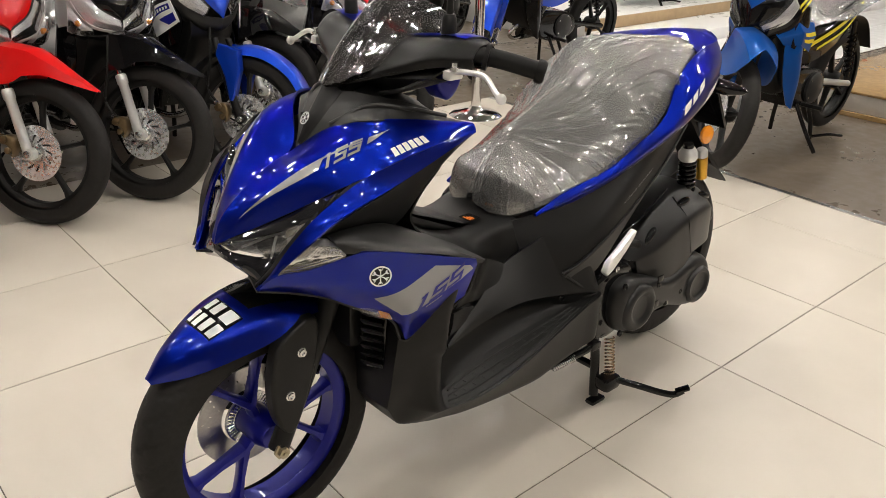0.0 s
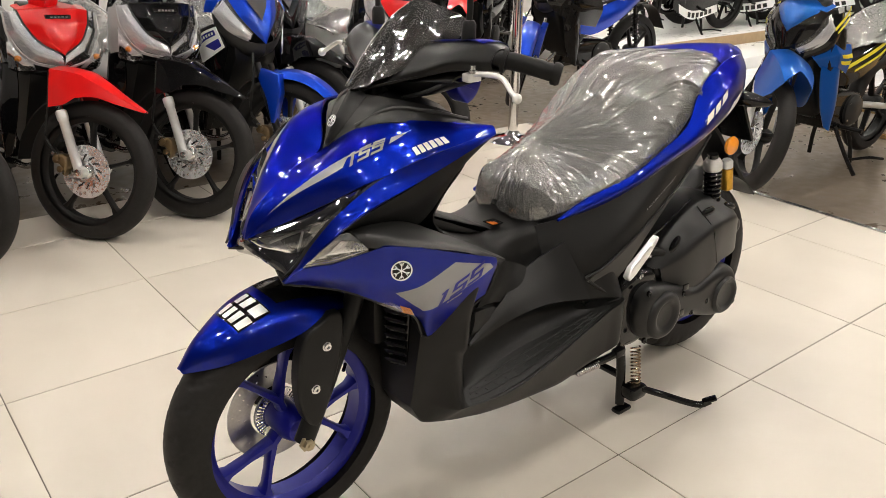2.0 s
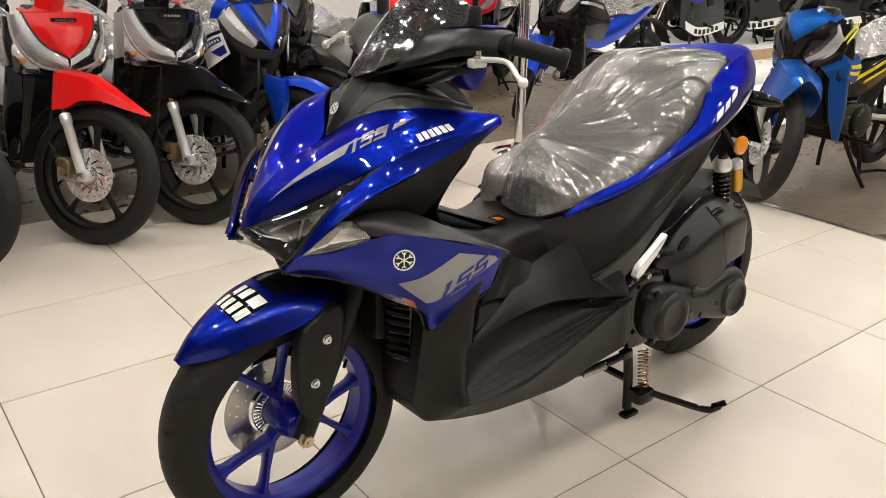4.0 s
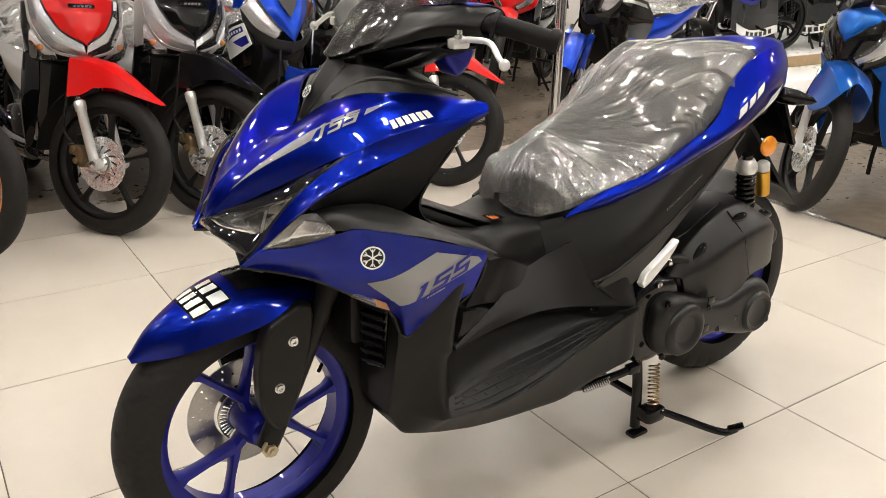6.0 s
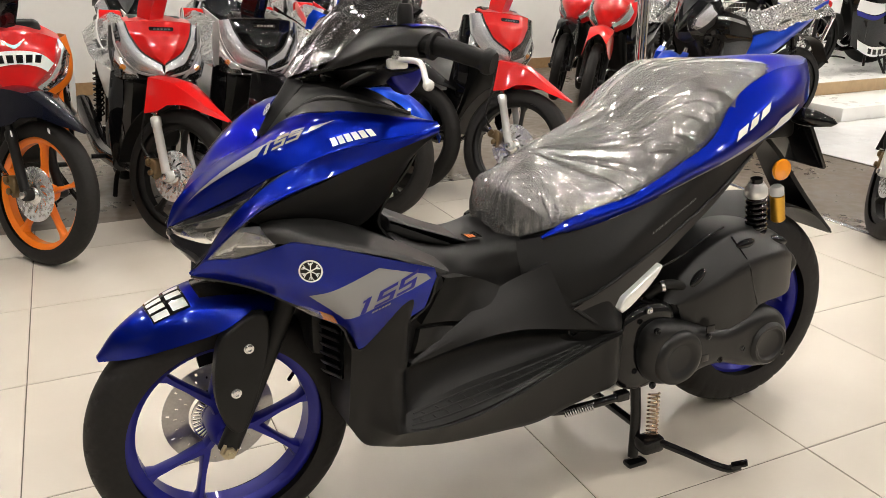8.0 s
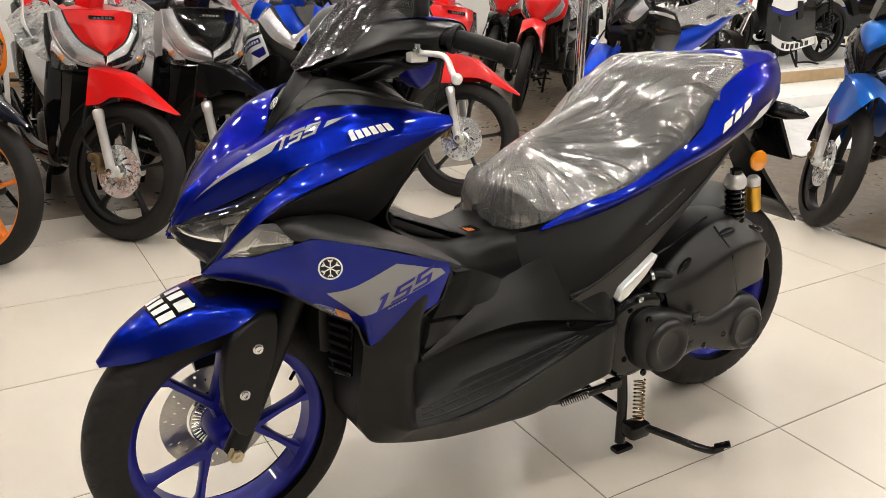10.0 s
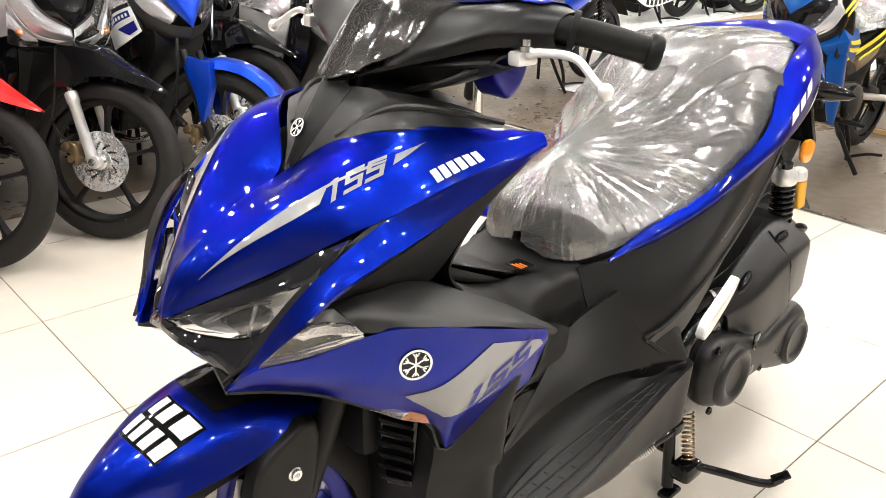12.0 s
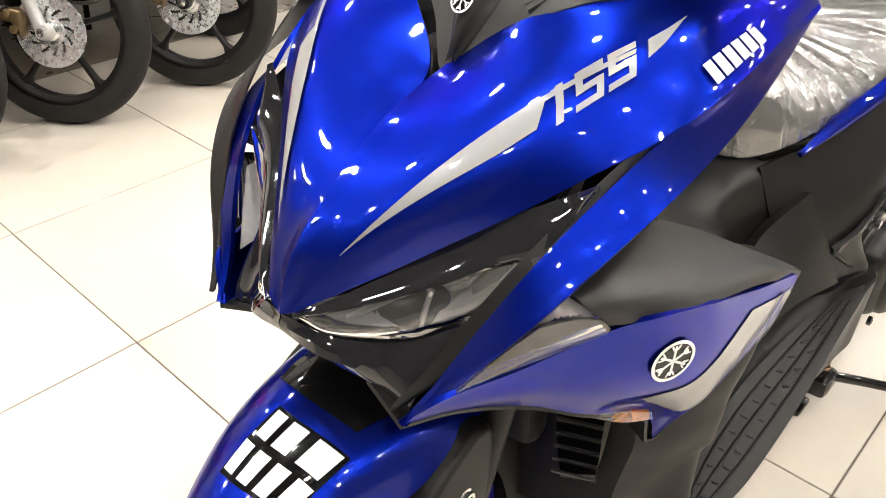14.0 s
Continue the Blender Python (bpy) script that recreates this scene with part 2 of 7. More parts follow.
class Sheet:
    """A smooth surface through rails of (x, half width, z); side -1 is the bike's left, 1 its right."""

    def __init__(self, rails, side=-1, nu=40, nv=16, sharp=(), fold=(), soften=0):
        if len({len(r) for r in rails}) == 1:
            every = [knots(r) for r in rails]
            common = [sum(q) / len(q) for q in zip(*every)]
        else:
            common = None
        rows = [spline([(x, side * w, z) for x, w, z in r], nu, common, sharp) for r in rails]
        cols = list(zip(*rows))
        every = [knots(c) for c in cols]
        across = [sum(q) / len(q) for q in zip(*every)]
        self.grid = [spline(col, nv, across, fold) for col in cols]
        drawn = [list(col) for col in self.grid]
        for _ in range(soften):
            g = self.grid
            mean = [[(g[i - 1][j] + g[i + 1][j] + g[i][j - 1] + g[i][j + 1]) / 4 if 0 < i < nu - 1 and 0 < j < nv - 1 else g[i][j] for j in range(nv)] for i in range(nu)]
            self.grid = [[p.lerp(q, 0.8) for p, q in zip(a, b)] for a, b in zip(g, mean)]
        if soften > 150:
            # a taut skin, swollen again by as much as smoothing took away
            lost = Vector((0, 0, 0))
            size = 0.0
            for i in range(nu):
                for j in range(nv):
                    s = math.sin(math.pi * i / (nu - 1)) * math.sin(math.pi * j / (nv - 1))
                    lost += (drawn[i][j] - self.grid[i][j]) * s
                    size += s * s
            for i in range(nu):
                for j in range(nv):
                    self.grid[i][j] = self.grid[i][j] + lost / size * (math.sin(math.pi * i / (nu - 1)) * math.sin(math.pi * j / (nv - 1)))
        for _ in range(min(soften // 8, 10)):
            for j in (0, nv - 1):
                edge = [self.grid[i][j] for i in range(nu)]
                for i in range(1, nu - 1):
                    self.grid[i][j] = edge[i].lerp((edge[i - 1] + edge[i + 1]) / 2, 0.6)
        self.nu, self.nv, self.side, self.sign = nu, nv, side, 0

    def at(self, u, v):
        a, b = min(max(u, 0), 1) * (self.nu - 1), min(max(v, 0), 1) * (self.nv - 1)
        i, j = min(int(a), self.nu - 2), min(int(b), self.nv - 2)
        g, fa, fb = self.grid, a - int(min(int(a), self.nu - 2)), b - j
        return (g[i][j] * (1 - fa) + g[i + 1][j] * fa) * (1 - fb) + (g[i][j + 1] * (1 - fa) + g[i + 1][j + 1] * fa) * fb

    def raw(self, u, v):
        e = 0.02
        n = (self.at(u + e, v) - self.at(u - e, v)).cross(self.at(u, v + e) - self.at(u, v - e))
        if n.length < 1e-12:
            n = (self.at(u + 0.1, v) - self.at(u - 0.1, v)).cross(self.at(u, v + 0.1) - self.at(u, v - 0.1))
        return n.normalized()

    def normal(self, u, v):
        """Points away from the bike's middle; one sign for the whole surface."""
        if self.sign == 0:
            pts = [(i / 6, j / 6) for i in range(1, 6) for j in range(1, 6)]
            mid = sum((self.at(*q) for q in pts), Vector()) / len(pts)
            mid = Vector((mid.x, 0, mid.z - 0.12))
            self.sign = 1 if sum(self.raw(*q).dot((self.at(*q) - mid).normalized()) for q in pts) > 0 else -1
        return self.raw(u, v) * self.sign

    def find(self, x, z, w=None):
        """The (u, v) of the place seen from the side at x, z; w: its half width, where that is in doubt."""
        def miss(q):
            return (q.x - x) ** 2 + (q.z - z) ** 2 + (0 if w is None else (abs(q.y) - w) ** 2)
        best, uv = 1e9, (0, 0)
        for i in range(self.nu):
            for j in range(self.nv):
                e = miss(self.grid[i][j])
                if e < best:
                    best, uv = e, (i / (self.nu - 1), j / (self.nv - 1))
        step = 0.5 / self.nv
        for _ in range(13):
            cand = [(uv[0] + a * step, uv[1] + b * step) for a in (-1, 0, 1) for b in (-1, 0, 1)]
            uv = min(cand, key=lambda c: miss(self.at(*c)))
            step *= 0.55
        return min(max(uv[0], 0), 1), min(max(uv[1], 0), 1)

    def mesh(self, thick=0.004):
        bm = bmesh.new()
        top = [[bm.verts.new(p) for p in col] for col in self.grid]
        low = []
        for i in range(self.nu):
            low.append([bm.verts.new(self.grid[i][j] - self.normal(i / (self.nu - 1), j / (self.nv - 1)) * thick) for j in range(self.nv)])
        for i in range(self.nu - 1):
            for j in range(self.nv - 1):
                bm.faces.new((top[i][j], top[i + 1][j], top[i + 1][j + 1], top[i][j + 1]))
                bm.faces.new((low[i][j], low[i][j + 1], low[i + 1][j + 1], low[i + 1][j]))
        rim = [(i, 0) for i in range(self.nu)] + [(self.nu - 1, j) for j in range(1, self.nv)]
        rim += [(i, self.nv - 1) for i in range(self.nu - 2, -1, -1)] + [(0, j) for j in range(self.nv - 2, 0, -1)]
        for (i, j), (k, m) in zip(rim, rim[1:] + rim[:1]):
            bm.faces.new((top[i][j], top[k][m], low[k][m], low[i][j]))
        bmesh.ops.remove_doubles(bm, verts=bm.verts[:], dist=0.0004)
        return bm

    def polar(self, ob, hub, turns=1.0):
        """Gives the mesh a UV map of the angle and distance from a point."""
        me = ob.data
        layer = me.uv_layers.new(name="fan")
        for loop in me.loops:
            d = me.vertices[loop.vertex_index].co - hub
            layer.data[loop.index].uv = (math.atan2(d.y, d.x + 0.02) * turns, d.length)

    def strip(self, edge_a, edge_b, lift=0.0012, n=16, m=4):
        """A decal between two lists of (u, v)."""
        bm = bmesh.new()
        a = spline([(u, v, 0) for u, v in edge_a], n)
        b = spline([(u, v, 0) for u, v in edge_b], n)
        rows = []
        for p, q in zip(a, b):
            row = []
            for k in range(m):
                c = p.lerp(q, k / (m - 1))
                row.append(bm.verts.new(self.at(c.x, c.y) + self.normal(c.x, c.y) * lift))
            rows.append(row)
        for r, s in zip(rows, rows[1:]):
            for k in range(m - 1):
                bm.faces.new((r[k], r[k + 1], s[k + 1], s[k]))
        return bm

    def stick(self, quads, lift=0.0012, n=4):
        """Decals from four-cornered patches given as (x, z) seen from the side."""
        bm = bmesh.new()
        for quad in quads:
            g = []
            for i in range(n):
                row = []
                for j in range(n):
                    s, t = i / (n - 1), j / (n - 1)
                    q = [(quad[0][k] * (1 - s) + quad[1][k] * s) * (1 - t) + (quad[3][k] * (1 - s) + quad[2][k] * s) * t for k in range(len(quad[0]))]
                    uv = self.find(*q)
                    row.append(bm.verts.new(self.at(*uv) + self.normal(*uv) * lift))
                g.append(row)
            for i in range(n - 1):
                for j in range(n - 1):
                    bm.faces.new((g[i][j], g[i + 1][j], g[i + 1][j + 1], g[i][j + 1]))
        return bm

    def place(self, u, v, lift):
        return self.at(u, v) + self.normal(u, v) * lift

    def digits(self, body, a, b, height, lift=0.002, shear=0.5, flat=False):
        """Angular numerals of straight bars, laid on the surface as letters() does."""
        bars = {"1": ((0.46, 0.0, 0.74, 1.0), (0.30, 0.80, 0.46, 0.96)), "5": ((0.0, 0.80, 1.0, 1.0), (0.0, 0.58, 0.26, 0.80), (0.0, 0.40, 1.0, 0.58), (0.74, 0.18, 1.0, 0.40), (0.0, 0.0, 1.0, 0.18))}
        way = Vector((b[0] - a[0], b[1] - a[1]))
        up = Vector((0, -height)) if flat else Vector((-way.y, way.x)).normalized() * height
        bm = bmesh.new()
        cell = 1.0 / len(body)
        for k, sign in enumerate(body):
            for x0, y0, x1, y1 in bars[sign]:
                n = 7 if x1 - x0 > 0.5 else 4
                rows = []
                for i in range(n):
                    row = []
                    for t in (y0, (y0 + y1) / 2, y1):
                        s = (k + 0.86 * (x0 + (x1 - x0) * i / (n - 1))) * cell + shear * cell * t
                        p = Vector(a) + way * s + up * t
                        uv = (p.x, p.y) if flat else self.find(p.x, p.y)
                        row.append(bm.verts.new(self.place(*uv, lift)))
                    rows.append(row)
                for r, q in zip(rows, rows[1:]):
                    for j in range(2):
                        bm.faces.new((r[j], r[j + 1], q[j + 1], q[j]))
        return bm

    def letters(self, body, a, b, height, lift=0.002, shear=0.25, flat=False):
        """Text laid on the surface from the place a to the place b, both (x, z) seen from the side, or (u, v) if flat (height then in v, upwards to v = 0)."""
        cu = bpy.data.curves.new("letters", "FONT")
        cu.body, cu.shear = body, shear
        ob = bpy.data.objects.new("letters", cu)
        me = bpy.data.meshes.new_from_object(ob)
        bm = bmesh.new()
        bm.from_mesh(me)
        xs = [v.co.x for v in bm.verts]
        ys = [v.co.y for v in bm.verts]
        x0, x1, y0, y1 = min(xs), max(xs), min(ys), max(ys)
        bmesh.ops.triangulate(bm, faces=bm.faces[:])
        way = Vector((b[0] - a[0], b[1] - a[1]))
        for _ in range(4):
            long = [e for e in bm.edges if (e.verts[0].co - e.verts[1].co).length / (x1 - x0) * way.length * (0.6 if flat else 1) > 0.005]
            if long:
                bmesh.ops.subdivide_edges(bm, edges=long, cuts=1)
                bmesh.ops.triangulate(bm, faces=bm.faces[:])
        up = Vector((-way.y, way.x)).normalized() * height
        if up.y < 0:
            up = -up
        if flat:
            up = Vector((0, -height))
        if not flat:
            start = Vector(self.find(*a))
            along, rise = Vector(self.find(*b)) - start, (Vector(self.find(*(Vector(a) + up * 4))) - start) / 4
        for v in bm.verts:
            p = Vector(a) + way * ((v.co.x - x0) / (x1 - x0)) + up * ((v.co.y - y0) / (y1 - y0))
            uv = (p.x, p.y) if flat else start + along * ((v.co.x - x0) / (x1 - x0)) + rise * ((v.co.y - y0) / (y1 - y0))
            v.co = self.at(*uv) + self.normal(*uv) * lift
        bpy.data.objects.remove(ob)
        bpy.data.meshes.remove(me)
        return bm


def both(name, rails, mat, parent, label="", thick=0.004, nu=36, nv=14, sharp=(), fold=(), soften=0):
    """The left and the right panel of a pair; gives the left surface and object."""
    got = []
    for side in (-1, 1):
        s = Sheet(rails, side, nu, nv, sharp, fold, soften)
        got.append((s, part(name, s.mesh(thick), mat, parent, label)))
    return got[0]


def tube(points, r, n=12, bm=None, steps=None, caps=True, taper=None):
    """A round bar along a smooth line; taper: radius at the end."""
    bm = bm or bmesh.new()
    line = spline(points, steps or max(2, 6 * (len(points) - 1)))
    rings, ref = [], Vector((0.13, 0.21, 0.97))
    for i, p in enumerate(line):
        d = (line[min(i + 1, len(line) - 1)] - line[max(i - 1, 0)]).normalized()
        if abs(d.dot(ref)) > 0.98:
            ref = Vector((0.9, 0.3, 0.1))
        a = d.cross(ref).normalized()
        b = d.cross(a)
        rr = r if taper is None else r + (taper - r) * i / (len(line) - 1)
        rings.append([bm.verts.new(p + (a * math.cos(t) + b * math.sin(t)) * rr) for t in [2 * math.pi * k / n for k in range(n)]])
    for p, q in zip(rings, rings[1:]):
        for k in range(n):
            bm.faces.new((p[k], p[(k + 1) % n], q[(k + 1) % n], q[k]))
    if caps:
        bm.faces.new(rings[0][::-1])
        bm.faces.new(rings[-1])
    return bm


def spun(profile, axis_from, axis_to, n=24, bm=None):
    """A turned piece: (radius, distance along) pairs from one point towards another."""
    a, b = Vector(axis_from), Vector(axis_to)
    turn = (b - a).to_track_quat("Y", "Z").to_matrix().to_4x4()
    return lathe(profile, n, bm, Matrix.Translation(a) @ turn)


def puff(outline, w0, w1, side=-1, soft=0.02, steps=4, n=64, lean=0.0, smooth=True):
    """A padded block: an outline of (x, z) from half width w0 out to w1, its outer edge rounded. lean: how much narrower it grows per metre of x."""
    pts = spline([(x, z, 0) for x, z in outline + outline[:1]], n + 1)[:-1] if smooth else [Vector((x, z, 0)) for x, z in outline]
    n = len(pts)
    cx = sum((p.x for p in pts)) / n
    bm = bmesh.new()
    area = sum(a.x * b.y - b.x * a.y for a, b in zip(pts, pts[1:] + pts[:1]))
    sign = 1 if area > 0 else -1
    rings = []
    levels = [(w0, 0.0)] + [(w1 - soft + soft * math.sin(t), soft * (1 - math.cos(t))) for t in [math.pi / 2 * k / steps for k in range(steps + 1)]]
    for w, inset in levels:
        ring = []
        for i, p in enumerate(pts):
            t = pts[(i + 1) % n] - pts[i - 1]
            nrm = Vector((-t.y, t.x, 0)).normalized() * sign
            q = p + nrm * inset
            ring.append(bm.verts.new((q.x, side * (w - lean * (p.x - cx) * (w - w0) / max(w1 - w0, 1e-4)), q.y)))
        rings.append(ring)
    for p, q in zip(rings, rings[1:]):
        for k in range(n):
            bm.faces.new((p[k], p[(k + 1) % n], q[(k + 1) % n], q[k]))
    bm.faces.new(rings[0])
    bm.faces.new(rings[-1])
    return bm


def helix(a, b, radius, wire, turns, n=8):
    a, b = Vector(a), Vector(b)
    d = (b - a).normalized()
    p = d.cross(Vector((0.3, 0.9, 0.1))).normalized()
    q = d.cross(p)
    k = int(turns * 14)
    return tube([a.lerp(b, i / k) + (p * math.cos(2 * math.pi * i / 14) + q * math.sin(2 * math.pi * i / 14)) * radius for i in range(k + 1)], wire, n, steps=k + 1)


# ---- wheels ----
def tyre(R, hw, deep, n=240, cuts=30, slope=9.0, groove=0.0025):
    """A tyre with slanted grooves; its axis is y."""
    bm = bmesh.new()
    m = 22
    rings = []
    for i in range(n):
        a = 2 * math.pi * i / n
        ring = []
        for j in range(m + 1):
            t = -1 + 2 * j / m
            lat = hw * math.sin(t * 1.9) / math.sin(1.9) if abs(t) > 0.83 else hw * math.sin(t * 1.9)
            r = R - deep * (1 - math.cos(min(abs(t) * 1.62, 1.62)) ** 0.75) if abs(t) < 0.97 else R - deep
            f = (a / (2 * math.pi) * cuts + abs(t) * slope / 6 + (0.5 if t > 0 else 0)) % 1
            if 0.12 < abs(t) < 0.8 and f < 0.13:
                r -= groove
            ring.append(bm.verts.new((r * math.cos(a), lat, r * math.sin(a))))
        rings.append(ring)
    for i in range(n):
        p, q = rings[i], rings[(i + 1) % n]
        for j in range(m):
            bm.faces.new((p[j], p[j + 1], q[j + 1], q[j]))
    return bm


def wheel(name, top, at, mat, R, hw, spokes, hub=0.035, fork=0.0, wide=0.012, turn=0.0, hub_w=0.05, label=""):
    """A cast rim with its hub and spokes. fork: degrees by which each spoke splits in two."""
    prof = [(R, -hw), (R, -hw * 0.86), (R - 0.006, -hw * 0.8), (R - 0.016, -hw * 0.55), (R - 0.016, hw * 0.55), (R - 0.006, hw * 0.8), (R, hw * 0.86), (R, hw)]
    prof += [(R - 0.008, hw), (R - 0.012, hw * 0.9), (R - 0.024, hw * 0.62), (R - 0.024, -hw * 0.62), (R - 0.014, -hw * 0.9), (R - 0.008, -hw)]
    ob = part(name, lathe(prof, 72, closed=True), mat, top, label)
    ob.location = at
    part("hub", lathe([(0, -hub_w), (hub * 0.7, -hub_w), (hub * 0.8, -hub_w * 0.9), (hub, -hub_w * 0.5), (hub, hub_w * 0.5), (hub * 0.8, hub_w * 0.9), (hub * 0.7, hub_w), (0, hub_w)], 28), mat, ob)
    for k in range(spokes):
        a = radians(turn) + 2 * math.pi * k / spokes
        bm = bmesh.new()
        for f in (-fork, fork) if fork else (0,):
            e = a + radians(f)
            out = Vector((math.cos(a), 0, math.sin(a)))
            knot, start = out * (hub + (0.022 if fork else 0)), out * hub * 0.7
            end = Vector((math.cos(e), 0, math.sin(e))) * (R - 0.022)
            d = (end - knot).normalized()
            side = Vector((-d.z, 0, d.x))
            stations = [(start, wide * 1.15, 0.018), (knot, wide * 1.0, 0.017), (knot.lerp(end, 0.5), wide * 0.62, 0.014), (knot.lerp(end, 0.86), wide * 0.7, 0.016), (end, wide * 1.5, 0.020)]
            rings = []
            for c, w, h in stations:
                rings.append([bm.verts.new(c + side * (w * s) + Vector((0, h * t, 0))) for s, t in ((-1, -0.5), (-0.6, -1), (0.6, -1), (1, -0.5), (1, 0.5), (0.6, 1), (-0.6, 1), (-1, 0.5))])
            for p, q in zip(rings, rings[1:]):
                for i in range(8):
                    bm.faces.new((p[i], p[(i + 1) % 8], q[(i + 1) % 8], q[i]))
        part("spoke", bm, mat, ob)
    return ob


def brake_disc(r_out, r_in, y, holes=18, thick=0.002, rings=2):
    """A drilled disc, its holes cut through."""
    bm = bmesh.new()
    seg = holes * 6
    radii = [r_in + (r_out - r_in) * f for f in (0, 0.14, 0.28, 0.43, 0.57, 0.72, 0.86, 1)]
    for s in (-1, 1):
        v = [[bm.verts.new((r * math.cos(2 * math.pi * i / seg), y + s * thick, r * math.sin(2 * math.pi * i / seg))) for r in radii] for i in range(seg)]
        for i in range(seg):
            for j in range(len(radii) - 1):
                if (j, i % 12) in ((1, 0), (3, 4), (5, 8), (3, 10)):
                    continue
                bm.faces.new((v[i][j], v[i][j + 1], v[(i + 1) % seg][j + 1], v[(i + 1) % seg][j]))
    lathe([(r_out, y - thick), (r_out, y + thick)], seg, bm)
    lathe([(r_in, y - thick), (r_in, y + thick)], seg, bm)
    return bm


# ---- the show room ----
EDGE_X, EDGE_Y = 3.0, 2.47


def structure(name, bm, mat, label=""):
    ob = part(name, bm, mat, None, label)
    return tagged(ob, label, "", "", "structure")


structure("ground", box((-6.2, -5.2, -0.25), (11.2, 8.2, -0.012)), SCREED, "worn brown screed floor")
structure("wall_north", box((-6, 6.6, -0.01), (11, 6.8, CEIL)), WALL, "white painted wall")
# unseen south wall, its colour darkened to cut light on the scooter's side
structure("wall_south", box((-6, -5.2, -0.01), (11, -5.0, CEIL)), WALL_LOW_FILL, "unseen wall behind the camera, darkened to cut fill light")
# side walls close the room; their grey sets the fill in shadows
structure("wall_west", box((-6.2, -5.2, -0.01), (-6, 6.8, CEIL)), WALL_BOUNCE, "side wall, its grey set for bounce light")
structure("wall_east", box((11, -5.2, -0.01), (11.2, 6.8, CEIL)), WALL_BOUNCE, "side wall, its grey set for bounce light")
structure("baseboard", box((-6, 6.575, -0.01), (11, 6.6, 0.10)), material("wood trim", (0.35, 0.22, 0.11), 0.45, grain=0.2, scale=30), "brown wooden baseboard")
structure("ceiling", box((-6.2, -5.2, CEIL), (11.2, 6.8, CEIL + 0.2)), material("grey ceiling", (0.09, 0.09, 0.088), 0.8, grain=0.05), "grey ceiling with round downlights")

# two white steps of a display platform at the far side
STEP = 0.20
PLATFORM = material("white platform paint", (0.8, 0.8, 0.78), 0.35, grain=0.04, scale=12, vary=0.1)
structure("platform", box((5.2, 2.80, -0.012), (10.9, 3.329, 0.10), 0.006), PLATFORM, "white raised platform step")
plat = structure("platform", box((5.2, 3.36, -0.012), (10.9, 5.9, STEP), 0.006), PLATFORM, "white raised platform")
part("edge_trim", box((5.2, 3.33, 0.10), (10.9, 3.3597, STEP - 0.003), 0.003), material("platform edge wood", (0.42, 0.30, 0.17), 0.45, grain=0.15, scale=20), plat)

# white glossy floor before the platform, and a low wooden ledge beyond the street bikes
WHITE_FLOOR = material("white glossy floor tile", (0.78, 0.79, 0.80), 0.22, grain=0.03, scale=10, vary=0.06)
white_floor = structure("floor", box((4.2, 1.70, -0.0118), (11, 2.797, -0.004)), GROUT, "white glossy floor tiles with thin joints")
for i in range(11):
    for j in range(2):
        x, y = 4.2 + 0.604 * i, 1.70 + 0.548 * j
        part("tile", box((x, y, -0.008), (x + 0.601, y + 0.545, 0.0), 0.0012), WHITE_FLOOR, white_floor, smooth=False)
LEDGE_WOOD = material("varnished wood", (0.36, 0.23, 0.10), 0.16, coat=0.6, grain=0.25, scale=24)
ledge = structure("platform", box((4.74, -3.0, -0.012), (10.8, 1.25, 0.125), 0.004), material("ledge paint", (0.42, 0.39, 0.35), 0.5, grain=0.08, scale=16), "low ledge with a varnished wooden top")
part("ledge_top", box((4.735, -3.0, 0.1252), (10.8, 1.25, 0.140), 0.003), LEDGE_WOOD, ledge, "varnished golden wooden top")
part("ledge_foot", box((4.70, -3.0, -0.012), (4.7395, 1.25, 0.018), 0.003), LEDGE_WOOD, ledge, "brown wooden foot strip")

# strip where the tiles end
def edge_at(y):
    """Where the tiled floor ends, which runs a little askew."""
    return 2.945 + 0.075 * (y + 0.15)


def slab(lo, hi):
    bm = box(lo, hi)
    for v in bm.verts:
        if v.co.x > 0:
            v.co.x += edge_at(v.co.y) - EDGE_X
    return bm


bm = slab((-1, -5, -0.011), (EDGE_X + 0.03, EDGE_Y, 0.002))
for v in bm.verts:
    if v.co.x < 0:
        v.co.x = edge_at(v.co.y)
structure("trim", bm, STEEL, "grey metal edging strip")

# chrome post
post = new("stanchion")
tagged(post, "chrome post on a round chrome base", "post")
part("base", lathe([(0, 0), (0.16, 0), (0.16, 0.012), (0.14, 0.025), (0.05, 0.045), (0.03, 0.07), (0, 0.07)], 48, m=pose(0, 0, 0, 90)), CHROME, post)
part("pole", lathe([(0, 0.06), (0.029, 0.06), (0.029, 2.2), (0, 2.2)], 32, m=pose(0, 0, 0, 90)), CHROME, post)
post.location = (2.78, 2.21, -0.012)

# downlights, out of view; last row and column added to brighten wall and platform
for i in range(9):
    for j in range(7):
        x, y = -2.6 + 1.45 * i + 0.55 * (j % 2), -4.4 + 1.6 * j + 0.2 * (i % 3)
        o = new("downlight")
        tagged(o, "round recessed ceiling downlight", "lamp", "ceiling downlights")
        o.location = (x, y, CEIL)
        part("housing", lathe([(0.075, 0.0), (0.092, 0.0), (0.092, 0.012), (0.075, 0.012)], 24, m=pose(0, 0, -0.012, 90), closed=True), WALL, o)
        part("diffuser", lathe([(0, 0.004), (0.075, 0.004), (0.075, 0.008), (0, 0.008)], 24, m=pose(0, 0, -0.012, 90)), LAMP, o, "glowing white diffuser")


